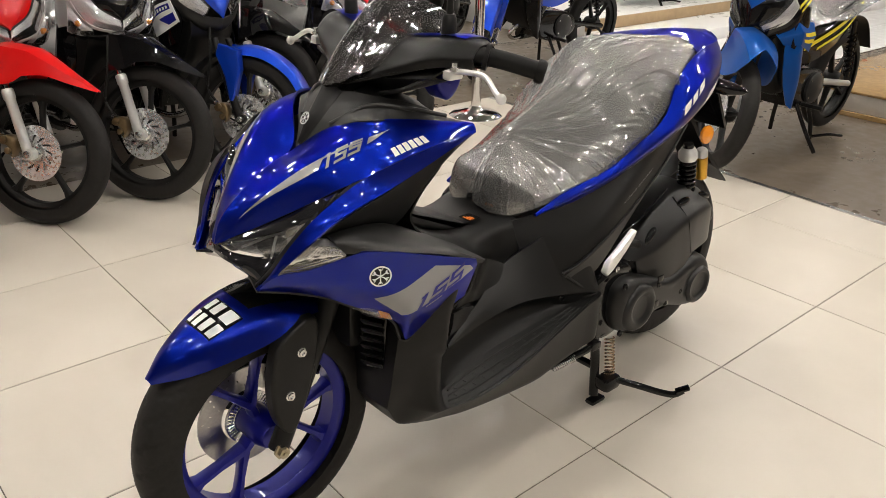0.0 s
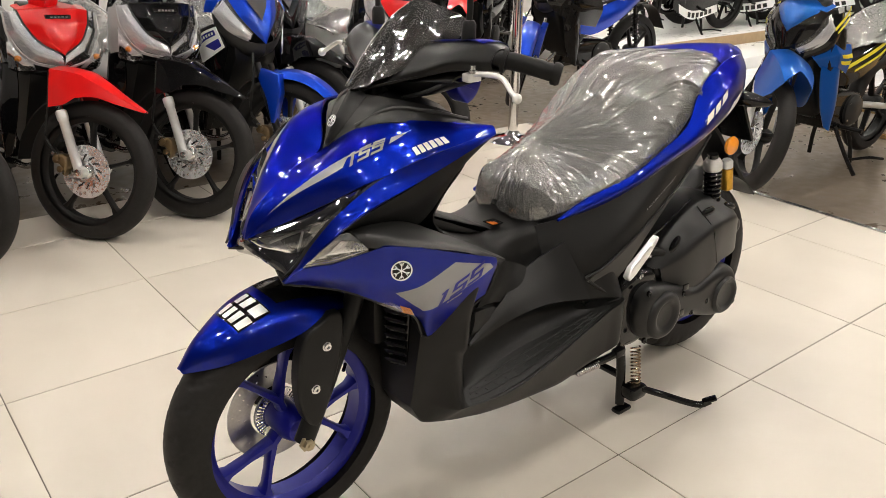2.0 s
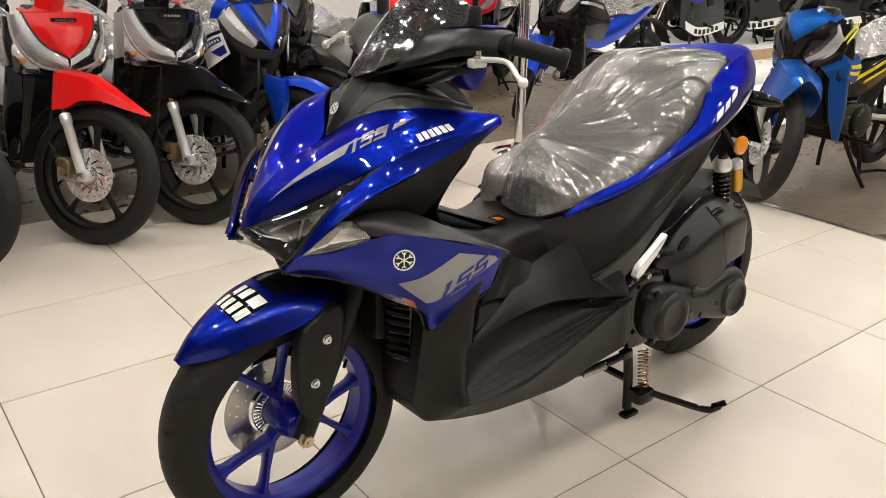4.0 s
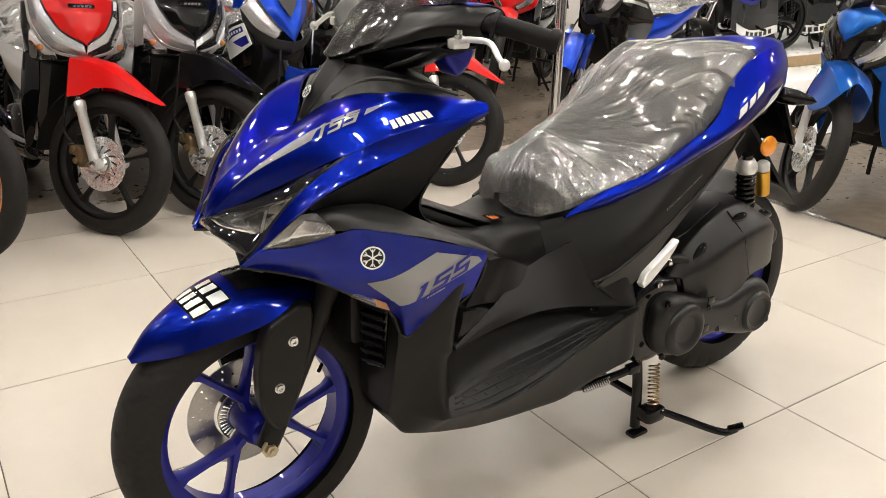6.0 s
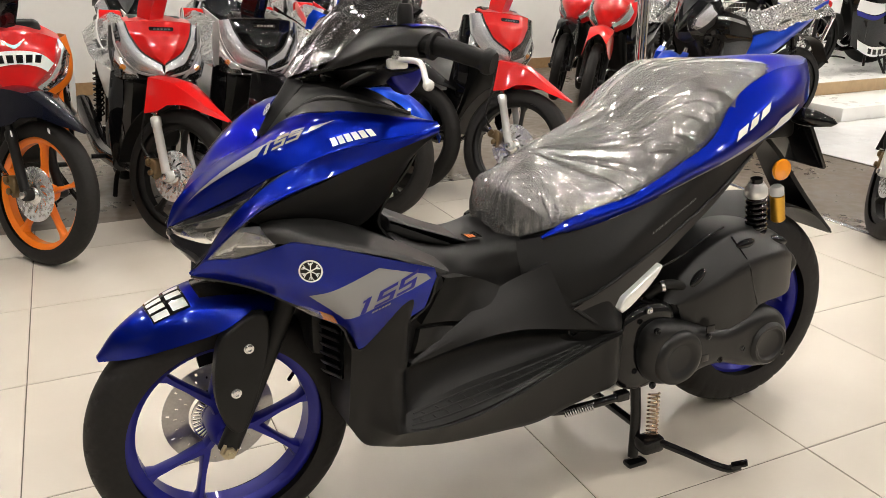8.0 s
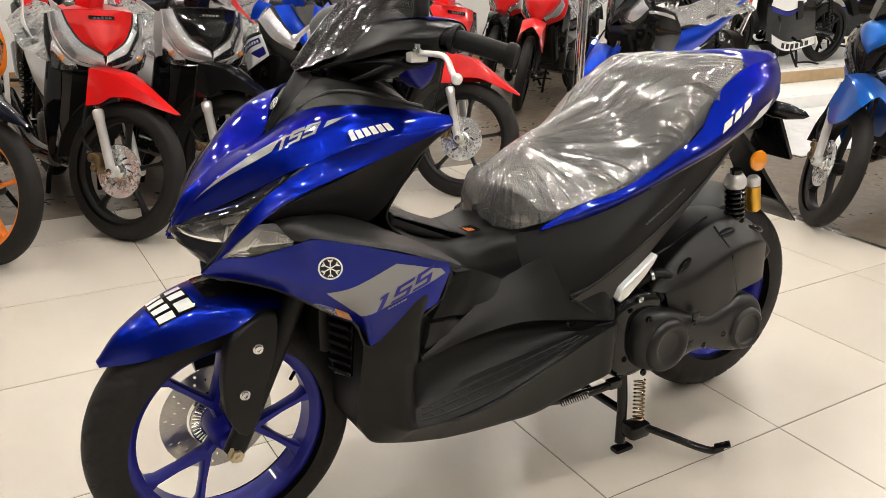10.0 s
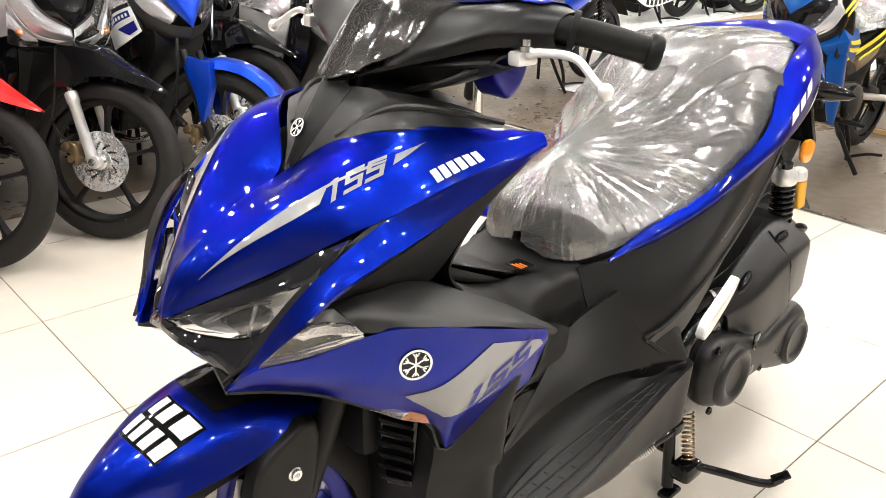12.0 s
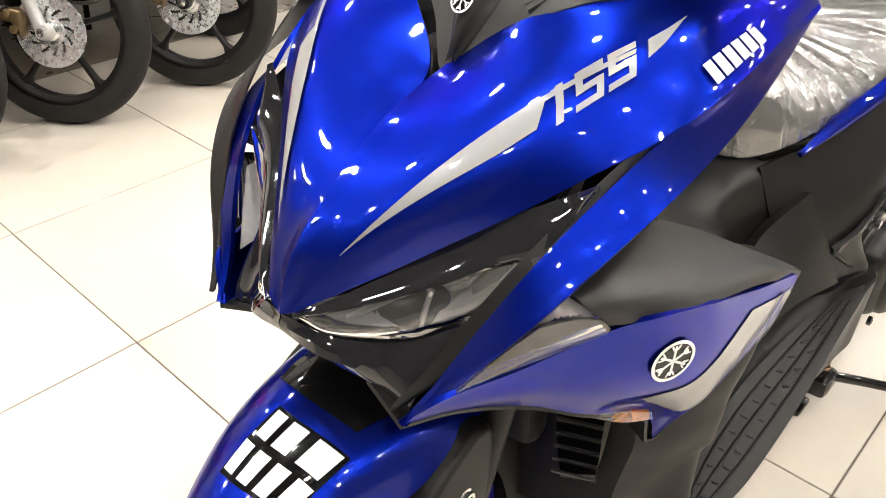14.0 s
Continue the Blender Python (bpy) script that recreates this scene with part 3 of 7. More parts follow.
# ---- the blue scooter on its centre stand ----
def scooter():
    top = new("scooter")
    tagged(top, "blue and matt black scooter, plastic-wrapped seat, on its centre stand", "scooter")

    # wheels
    fw = wheel("front_wheel", top, (0, 0, 0.266), BLUE_RIM, 0.198, 0.034, 3, 0.036, 21, 0.011, -12, 0.06, "blue cast rim with forked spokes")
    part("tyre", tyre(0.266, 0.055, 0.070, 360, 30, 9.0, 0.0045), TYRE, fw, "black grooved tyre")
    part("brake_disc", brake_disc(0.115, 0.062, 0.045, 24), DISC, fw, "drilled steel brake disc")
    for k in range(5):
        a = 2 * math.pi * k / 5 + 0.3
        part("disc_bolt", spun([(0, 0), (0.006, 0), (0.006, 0.004), (0.003, 0.005), (0, 0.003)], (0.066 * math.cos(a), 0.048, 0.066 * math.sin(a)), (0.066 * math.cos(a), 0.2, 0.066 * math.sin(a)), 10), STEEL, fw)
    marks = bmesh.new()
    for k in range(3):
        a = radians(38 + 2.2 * k)
        box((-0.0016, -0.0015, -0.0045), (0.0016, 0.0015, 0.0045), bm=marks, m=Matrix.Rotation(-a, 4, "Y") @ Matrix.Translation((0.222, -0.0505, 0)))
    part("sidewall_mark", marks, WHITE, fw, "tiny white sidewall bars")
    part("valve_stem", tube([(0.150, -0.008, 0.085), (0.136, -0.020, 0.077)], 0.004, 8), BLACK, fw)
    ring = bmesh.new()
    for k in range(40):
        a = 2 * math.pi * k / 40
        box((-0.0018, 0.030, 0.040), (0.0018, 0.034, 0.056), bm=ring, m=Matrix.Rotation(a, 4, "Y"))
    lathe([(0.056, 0.029), (0.059, 0.029), (0.059, 0.035), (0.056, 0.035)], 48, ring, closed=True)
    lathe([(0.036, 0.029), (0.040, 0.029), (0.040, 0.035), (0.036, 0.035)], 48, ring, closed=True)
    part("sensor_ring", ring, STEEL, fw)
    rw = wheel("rear_wheel", top, (1.388, 0, 0.277), BLUE_RIM, 0.180, 0.048, 3, 0.05, 21, 0.012, 20, 0.07, "blue cast rim")
    part("tyre", tyre(0.275, 0.07, 0.095, 336, 28, 9.0, 0.0045), TYRE, rw, "wide black tyre")

    # fork and its covers
    for side in (-1, 1):
        y = side
        part("fork_leg", tube([(-0.012, y * 0.095, 0.262), (0.035, y * 0.095, 0.36), (0.125, y * 0.09, 0.55), (0.15, y * 0.085, 0.62)], 0.021, 16), MATT, top)
        ob = part("fork_cover", puff([(0.055, 0.545), (0.0, 0.512), (-0.018, 0.48), (-0.028, 0.40), (-0.018, 0.335), (0.006, 0.300), (0.028, 0.316), (0.068, 0.423), (0.083, 0.500), (0.078, 0.54)], 0.088, 0.117, side, 0.008, n=48), MATT, top)
        for x, z in ((0.040, 0.477), (0.010, 0.390)):
            part("bolt", spun([(0, 0), (0.010, 0), (0.010, 0.004), (0.0075, 0.005), (0.0075, 0.009), (0.004, 0.009), (0.004, 0.006), (0, 0.006)], (x, y * 0.114, z), (x, y * 0.2, z), 18), STEEL, ob)
        part("axle_nut", spun([(0, 0), (0.018, 0), (0.018, 0.005), (0.0125, 0.006), (0.0125, 0.015), (0.006, 0.016), (0.006, 0.020), (0, 0.020)], (-0.012, y * 0.107, 0.266), (-0.012, y * 0.3, 0.266), 6), BRASS, top)
    part("brake_caliper", puff([(0.055, 0.30), (0.105, 0.335), (0.13, 0.40), (0.10, 0.425), (0.07, 0.40), (0.045, 0.35)], 0.035, 0.085, 1, 0.012, n=40), BLACK, top)
    part("brake_hose", tube([(0.11, 0.06, 0.40), (0.15, 0.02, 0.44), (0.16, 0.05, 0.52), (0.17, 0.04, 0.6)], 0.005, 8), MATT, top)
    part("steering_stem", tube([(0.15, 0, 0.55), (0.27, 0, 0.95)], 0.03, 16), MATT, top)
    part("brake_cable", tube([(0.29, -0.20, 0.995), (0.25, -0.17, 0.97), (0.25, -0.08, 0.94), (0.24, -0.03, 0.90)], 0.0045, 8), MATT, top)
    part("sensor_cable", tube([(0.03, -0.085, 0.30), (0.075, -0.075, 0.38), (0.12, -0.07, 0.50), (0.15, -0.06, 0.58)], 0.003, 8), MATT, top)
    part("fork_bridge", box((0.1, -0.11, 0.575), (0.19, 0.11, 0.615), 0.012), MATT, top)

    # front mudguard
    c = [(-0.220, 0.004, 0.464), (-0.178, 0.0, 0.512), (-0.10, 0.0, 0.558), (-0.02, 0.0, 0.579), (0.06, 0.0, 0.577), (0.12, 0.0, 0.560)]
    s = [(-0.219, 0.009, 0.462), (-0.170, 0.036, 0.498), (-0.09, 0.062, 0.540), (-0.01, 0.074, 0.560), (0.06, 0.078, 0.560), (0.12, 0.078, 0.545)]
    e = [(-0.217, 0.012, 0.457), (-0.155, 0.052, 0.470), (-0.085, 0.084, 0.492), (-0.005, 0.101, 0.514), (0.05, 0.102, 0.538), (0.12, 0.09, 0.535)]
    guard = Sheet([[(x, -w, z) for x, w, z in e], [(x, -w, z) for x, w, z in s], c, s, e], -1, 44, 25)
    fender = part("front_fender", guard.mesh(0.004), BLUE, top, "glossy blue front mudguard")
    plate = part("number_sticker", guard.strip([(0.345, 0.775), (0.530, 0.755)], [(0.340, 0.405), (0.532, 0.425)], 0.0012, 16, 12), BLACK, fender, "black number sticker with white bars")
    part("fender_inlay", guard.strip([(0.585, 0.30), (0.80, 0.26), (0.985, 0.28)], [(0.585, 0.70), (0.80, 0.74), (0.985, 0.72)], 0.0014, 24, 14), BLACK, fender, "gloss black inlay")
    bars = bmesh.new()
    for v0, v1, us in ((0.0, 0.0, ((0.447, 0.522, 0.44, 0.50), (0.447, 0.522, 0.53, 0.60), (0.447, 0.522, 0.64, 0.74))), (0.0, 0.0, ((0.352, 0.427, 0.42, 0.48), (0.352, 0.427, 0.51, 0.57), (0.352, 0.427, 0.60, 0.66), (0.352, 0.427, 0.69, 0.76)))):
        for u0, u1, a0, a1 in us:
            bm = guard.strip([(u0, a0), (u1, a0)], [(u0, a1), (u1, a1)], 0.0024, 5, 5)
            me = bpy.data.meshes.new("bar")
            bm.to_mesh(me)
            bm.free()
            bars.from_mesh(me)
            bpy.data.meshes.remove(me)
    part("marking", bars, WHITE, fender, "white bars")

    # upper cowl
    hood_a = [(-0.070, 0.000, 0.700), (-0.058, 0.000, 0.744), (-0.010, 0.000, 0.786), (0.048, 0.000, 0.827), (0.106, 0.001, 0.846), (0.134, 0.044, 0.884), (0.165, 0.096, 0.908), (0.215, 0.150, 0.918), (0.388, 0.204, 0.893)]
    hood_b = [(-0.069, 0.009, 0.704), (-0.053, 0.028, 0.732), (-0.027, 0.053, 0.761), (0.012, 0.087, 0.801), (0.063, 0.126, 0.845), (0.105, 0.151, 0.873), (0.148, 0.169, 0.895), (0.211, 0.185, 0.912), (0.389, 0.208, 0.890)]
    hood_c = [(-0.066, 0.017, 0.708), (-0.048, 0.040, 0.722), (-0.014, 0.074, 0.743), (0.018, 0.108, 0.766), (0.053, 0.147, 0.792), (0.091, 0.185, 0.821), (0.130, 0.211, 0.839), (0.187, 0.231, 0.863), (0.390, 0.212, 0.882)]
    hood, left = both("upper_cowl", [hood_a, hood_b, hood_c], BLUE, top, "glossy metallic blue nose cowl", 0.005, 72, 29, (), (1,), 300)
    other = Sheet([hood_a, hood_b, hood_c], 1, 72, 29, (), (1,), 300)
    right = [o for o in top.children if o.name.startswith("upper_cowl")][1]
    for surf, ob in ((hood, left), (other, right)):
        part("stripe", surf.strip([(0.13, 0.505), (0.28, 0.505), (0.40, 0.505), (0.500, 0.505)], [(0.13, 0.512), (0.28, 0.60), (0.39, 0.645), (0.465, 0.645)], 0.0018, 70, 10), SILVER, ob, "silver stripe")
        part("stripe", surf.strip([(0.662, 0.480), (0.70, 0.450), (0.735, 0.40)], [(0.648, 0.590), (0.685, 0.535), (0.735, 0.405)], 0.0018, 24, 10), SILVER, ob, "silver stripe")
        part("stripe", surf.strip([(0.49, 0.505), (0.56, 0.505), (0.64, 0.505)], [(0.485, 0.535), (0.56, 0.533), (0.635, 0.53)], 0.0018, 24, 4), SILVER, ob, "silver stripe")
    part("marking", hood.digits("155", (0.470, 0.690), (0.628, 0.650), 0.185, 0.0026, 0.45, True), SILVER, left, "silver number 155")

    # lower edge of the cowl, down to the wing tip
    cheek_c = [(-0.052, 0.122, 0.648), (-0.030, 0.135, 0.674), (-0.013, 0.150, 0.708), (0.007, 0.165, 0.740), (0.031, 0.179, 0.771), (0.076, 0.197, 0.809), (0.127, 0.213, 0.840), (0.190, 0.228, 0.862), (0.390, 0.212, 0.882)]
    cheek_d = [(-0.052, 0.123, 0.645), (-0.026, 0.154, 0.676), (-0.006, 0.179, 0.712), (0.013, 0.198, 0.738), (0.046, 0.218, 0.771), (0.085, 0.230, 0.792), (0.150, 0.237, 0.813), (0.234, 0.236, 0.837), (0.390, 0.213, 0.875)]
    cheek_m = [((a[0] + b[0]) / 2 - 0.003, (a[1] + b[1]) / 2 + 0.004, (a[2] + b[2]) / 2) for a, b in zip(cheek_c, cheek_d)]
    cheek, left = both("cheek_panel", [cheek_c, cheek_m, cheek_d], BLUE, top, "glossy metallic blue cowl edge", 0.005, 56, 13, (), (), 60)
    both("cheek_liner", [[(x + 0.004, w - 0.009, z + 0.001) for x, w, z in r] for r in (cheek_c, cheek_m, cheek_d)], MATT, top, "", 0.002, 56, 13, (), (), 60)
    blocks = bmesh.new()
    for k in range(6):
        u, v = 0.738 + 0.0188 * k, 0.925 - 0.008 * k
        for i in range(4):
            for j in range(4):
                ring = []
                for a, b in ((i, j), (i + 1, j), (i + 1, j + 1), (i, j + 1)):
                    ring.append(blocks.verts.new(hood.place(u + 0.0145 * a / 4 - 0.017 * b / 4, v - 0.008 * a / 4 - (0.150 + 0.005 * k) * b / 4, 0.0026)))
                blocks.faces.new(ring)
    bmesh.ops.remove_doubles(blocks, verts=blocks.verts, dist=1e-5)
    part("marking", blocks, WHITE, left, "row of white blocks")
    under = [[(0.038, 0.196, 0.751), (0.085, 0.223, 0.782), (0.151, 0.231, 0.806), (0.233, 0.233, 0.836), (0.388, 0.210, 0.874)], [(0.055, 0.175, 0.738), (0.115, 0.195, 0.748), (0.21, 0.195, 0.765), (0.29, 0.19, 0.800), (0.389, 0.200, 0.868)], [(0.07, 0.14, 0.725), (0.14, 0.14, 0.715), (0.25, 0.125, 0.690), (0.318, 0.13, 0.745), (0.386, 0.160, 0.868)]]
    both("knee_panel", under, MATT, top, "matt black inner cowl", 0.004, 30, 12)
    rows = []
    for w in (-0.16, -0.08, 0.0, 0.08, 0.16):
        d = 0.02 * (1 - (w / 0.16) ** 2)
        k = 1 - 0.2 * (1 - abs(w) / 0.16)
        rows.append([(0.386 - d, w, 0.868 + d), (0.35 - d, w * 0.95, 0.80), (0.318, w * 0.82, 0.745), (0.30, w * 0.75, 0.69), (0.36, w * 0.7, 0.62)])
    part("inner_shield", Sheet(rows, -1, 24, 24).mesh(0.004), MATT, top, "matt black leg shield")
    mid = [[(0.106, 0, 0.843), (0.142, 0, 0.902), (0.180, 0, 0.953)], [(0.136, 0.046, 0.882), (0.160, 0.050, 0.916), (0.200, 0.050, 0.953)], [(0.165, 0.094, 0.908), (0.200, 0.100, 0.931), (0.250, 0.100, 0.942)], [(0.214, 0.148, 0.915), (0.260, 0.142, 0.926), (0.305, 0.140, 0.926)], [(0.386, 0.190, 0.892), (0.378, 0.170, 0.893), (0.366, 0.150, 0.895)]]
    mirror = [[(x, -w, z) for x, w, z in r] for r in mid[:0:-1]]
    centre = Sheet(mirror + mid, -1, 14, 40)
    panel = part("centre_panel", centre.mesh(0.004), GREY, top, "dark grey centre panel")
    wedge = [[(0.112, 0.004, 0.858), (0.146, 0.026, 0.905), (0.186, 0.036, 0.952)], [(0.104, 0.0, 0.860), (0.131, 0.0, 0.909), (0.168, 0.0, 0.962)]]
    part("centre_wedge", Sheet([[(x, -w, z) for x, w, z in wedge[0]], [(x, -w * 0.72, z + 0.006) for x, w, z in wedge[0]], wedge[1], [(x, w * 0.72, z + 0.006) for x, w, z in wedge[0]], wedge[0]], -1, 14, 17, (), (1, 3)).mesh(0.006), SATIN, panel)
    for side in (-1, 1):
        part("panel_ridge", tube([(0.150, side * 0.052, 0.900), (0.205, side * 0.100, 0.934), (0.262, side * 0.140, 0.929), (0.352, side * 0.160, 0.903)], 0.005, 8), GREY, panel)
    n = Vector((-0.84, 0, 0.54))
    at = Vector((0.139, 0, 0.897)) + n * 0.016
    emblem(at, at + n, 0.0125, panel)
    both("dash_side", [[(0.20, 0.05, 0.953), (0.25, 0.10, 0.942), (0.305, 0.14, 0.926), (0.366, 0.15, 0.895)], [(0.25, 0.03, 0.955), (0.29, 0.06, 0.945), (0.33, 0.09, 0.925), (0.37, 0.10, 0.885)]], MATT, top, "", 0.004, 16, 6)

    # head lamp
    brow = [(-0.065, 0.018, 0.707), (-0.049, 0.041, 0.720), (-0.013, 0.073, 0.741), (0.022, 0.103, 0.763), (0.052, 0.143, 0.789), (0.080, 0.194, 0.818)]
    split = [(-0.064, 0.018, 0.704), (-0.054, 0.040, 0.710), (-0.014, 0.075, 0.722), (0.023, 0.113, 0.738), (0.040, 0.172, 0.771), (0.079, 0.195, 0.816)]
    low = [(-0.064, 0.017, 0.700), (-0.052, 0.047, 0.689), (-0.020, 0.085, 0.684), (0.005, 0.114, 0.690), (0.020, 0.148, 0.721), (0.038, 0.178, 0.771)]
    bulge = [(a[0] - 0.006, (a[1] + b[1]) / 2 + d, (a[2] + b[2]) / 2) for a, b, d in zip(brow, split, (0, 0.006, 0.018, 0.024, 0.012, 0.0))]
    both("headlight_brow", [brow, bulge, split], SMOKE, top, "smoked black headlight upper", 0.003, 30, 8)
    split5 = [(-0.064, 0.018, 0.704), (-0.054, 0.040, 0.710), (-0.014, 0.075, 0.722), (0.018, 0.113, 0.738), (0.028, 0.147, 0.756), (0.038, 0.177, 0.773)]
    mid5 = [(-0.065, 0.018, 0.702), (-0.059, 0.045, 0.699), (-0.026, 0.083, 0.702), (0.005, 0.118, 0.715), (0.021, 0.151, 0.738), (0.038, 0.179, 0.772)]
    surf, lamp = both("headlight", [split5, mid5, low], LENS, top, "clear headlight lens", 0.003, 30, 10)
    bowl_top = [(x + 0.016, max(w - 0.010, 0), z) for x, w, z in split5]
    bowl_mid = [(x + 0.040, max(w - 0.018, 0), z) for x, w, z in mid5]
    both("headlight_bowl", [bowl_top, bowl_mid, [(x + 0.018, max(w - 0.012, 0), z) for x, w, z in low]], REFLECTOR, top, "silver headlight reflector", 0.002, 18, 8)
    for side in (-1, 1):
        for x, w, z, r in ((-0.022, 0.058, 0.702, 0.012), (0.004, 0.088, 0.708, 0.014)):
            c, d = Vector((x + 0.022, side * (w - 0.008), z)), Vector((-0.75, side * 0.62, -0.1))
            part("lamp_unit", spun([(0, 0), (r * 0.5, 0.001), (r, 0.010), (r * 1.08, 0.010), (r * 1.08, 0), (0, -0.004)], c, c + d, 20), CHROME, top, "chrome lamp unit")
        part("lamp_divider", tube([(-0.038, side * 0.046, 0.700), (0.004, side * 0.086, 0.724), (0.028, side * 0.118, 0.735)], 0.0028, 6), ALU, top)
        part("lamp_divider", tube([(-0.004, side * 0.092, 0.684), (0.002, side * 0.095, 0.710), (0.006, side * 0.098, 0.726)], 0.0025, 6), ALU, top)
    back = [[(x + d, max(w - d, 0), z) for x, w, z in r] for r, d in ((brow, 0.012), (split, 0.034), (low, 0.026))]
    both("lamp_back", back, MATT, top, "", 0.004, 20, 8)
    chin = [(-0.062, 0.0, 0.682), (-0.060, 0.045, 0.676), (-0.038, 0.086, 0.656), (-0.036, 0.118, 0.648)]
    both("chin", [[(-0.065, 0.0, 0.699), (-0.052, 0.047, 0.689), (-0.010, 0.095, 0.685), (0.012, 0.130, 0.704)], chin, [(0.04, 0.0, 0.630), (0.03, 0.05, 0.628), (0.0, 0.08, 0.622), (-0.010, 0.112, 0.624)]], SMOKE, top, "gloss black chin", 0.004, 20, 12)

    part("nose_core", puff([(-0.010, 0.690), (0.02, 0.76), (0.09, 0.80), (0.20, 0.84), (0.26, 0.80), (0.20, 0.68), (0.10, 0.64), (0.03, 0.65)], -0.09, 0.09, -1, 0.02, n=40), MATT, top)

    # winker lamp above the wing panel
    win = [[(-0.028, 0.156, 0.679), (-0.005, 0.178, 0.711), (0.016, 0.197, 0.734)], [(0.022, 0.178, 0.684), (0.030, 0.196, 0.706), (0.042, 0.210, 0.732)], [(0.075, 0.219, 0.705), (0.074, 0.221, 0.711), (0.066, 0.218, 0.722)]]
    both("front_indicator", win, LENS, top, "clear front indicator lens", 0.003, 20, 14)
    both("indicator_bowl", [[(x + 0.012, w - 0.020, z) for x, w, z in win[0]], [(x + 0.022, w - 0.030, z) for x, w, z in win[1]], [(x + 0.006, w - 0.014, z) for x, w, z in win[2]]], REFLECTOR, top, "silver lamp reflector", 0.002, 12, 10)
    for side in (-1, 1):
        ribs = bmesh.new()
        inner = Sheet(win, side, 14, 14)
        for k in range(9):
            v = 0.30 + 0.075 * k
            tube([inner.place(0.10, v, -0.006), inner.place(0.5, v, -0.009), inner.place(0.92, v, -0.006)], 0.0030, 6, ribs, 8)
        part("reflector_rib", ribs, CHROME, top, "chrome reflector ribs")

    # wing panel with silver graphics
    wt = [(-0.053, 0.122, 0.647), (-0.029, 0.155, 0.677), (0.023, 0.178, 0.681), (0.078, 0.217, 0.704), (0.104, 0.245, 0.716), (0.168, 0.262, 0.703), (0.271, 0.266, 0.667), (0.355, 0.265, 0.638)]
    wb = [(-0.053, 0.122, 0.644), (0.000, 0.133, 0.629), (0.054, 0.163, 0.614), (0.097, 0.195, 0.594), (0.190, 0.208, 0.535), (0.225, 0.205, 0.476), (0.341, 0.250, 0.556), (0.360, 0.263, 0.620)]
    wm = [((a[0] + b[0]) / 2, max(a[1], b[1]) - 0.25 * abs(a[1] - b[1]) + c, (a[2] + b[2]) / 2) for a, b, c in zip(wt, wb, (0, 0.002, 0.006, 0.012, 0.018, 0.014, 0.006, 0.001))]
    wing, left = both("wing_panel", [wt, wm, wb], BLUE, top, "glossy blue wing panel with silver graphics", 0.005, 72, 25, (5, 6), (), 6)
    both("wing_return", [wb, [(x + 0.01, w - 0.05, z + 0.012) for x, w, z in wb]], MATT, top, "", 0.004, 30, 5)
    part("graphic", wing.stick([((0.128, 0.612), (0.190, 0.558), (0.272, 0.591), (0.246, 0.656)), ((0.246, 0.656), (0.272, 0.591), (0.347, 0.620), (0.338, 0.630))], 0.0012, 14), SILVER, left, "silver graphic")
    part("marking", wing.digits("155", (0.196, 0.562), (0.318, 0.612), 0.027, 0.0024, 0.5), BLUE_RIM, left, "blue number 155")
    part("marking", wing.stick([((0.235 + 0.006 * k, 0.567 + 0.0024 * k), (0.2395 + 0.006 * k, 0.5688 + 0.0024 * k), (0.2395 + 0.006 * k, 0.5728 + 0.0024 * k), (0.235 + 0.006 * k, 0.571 + 0.0024 * k)) for k in range(6)], 0.0018, 2), SILVER, left, "thin row of silver bars")
    n = Vector((-0.12, -0.95, 0.2)).normalized()
    at = wing.at(*wing.find(0.127, 0.665))
    n = wing.normal(*wing.find(0.127, 0.665))
    emblem(at + n * 0.0005, at + n, 0.021, left)
    both("side_marker", [[(0.085, 0.186, 0.600), (0.130, 0.210, 0.582), (0.172, 0.224, 0.560)], [(0.090, 0.188, 0.593), (0.135, 0.212, 0.566), (0.182, 0.222, 0.543)]], LENS, top, "small clear side marker", 0.006, 12, 6)
    both("marker_base", [[(0.150, 0.214, 0.572), (0.172, 0.2215, 0.560)], [(0.157, 0.214, 0.556), (0.181, 0.2195, 0.544)]], AMBER, top, "amber marker bulb", 0.003, 6, 5)

    # arm between wing and tunnel
    both("shoulder_panel", [[(0.08, 0.10, 0.720), (0.15, 0.10, 0.728), (0.22, 0.10, 0.708), (0.31, 0.09, 0.662), (0.42, 0.10, 0.606)], [(0.060, 0.182, 0.738), (0.095, 0.186, 0.745), (0.178, 0.178, 0.728), (0.30, 0.165, 0.670), (0.405, 0.175, 0.615)], [(0.062, 0.208, 0.728), (0.086, 0.222, 0.733), (0.154, 0.242, 0.718), (0.290, 0.251, 0.672), (0.388, 0.256, 0.624)], [(0.074, 0.217, 0.712), (0.092, 0.232, 0.712), (0.150, 0.256, 0.706), (0.270, 0.263, 0.670), (0.372, 0.262, 0.622)]], GREY, top, "satin black shoulder panel", 0.006, 40, 16)

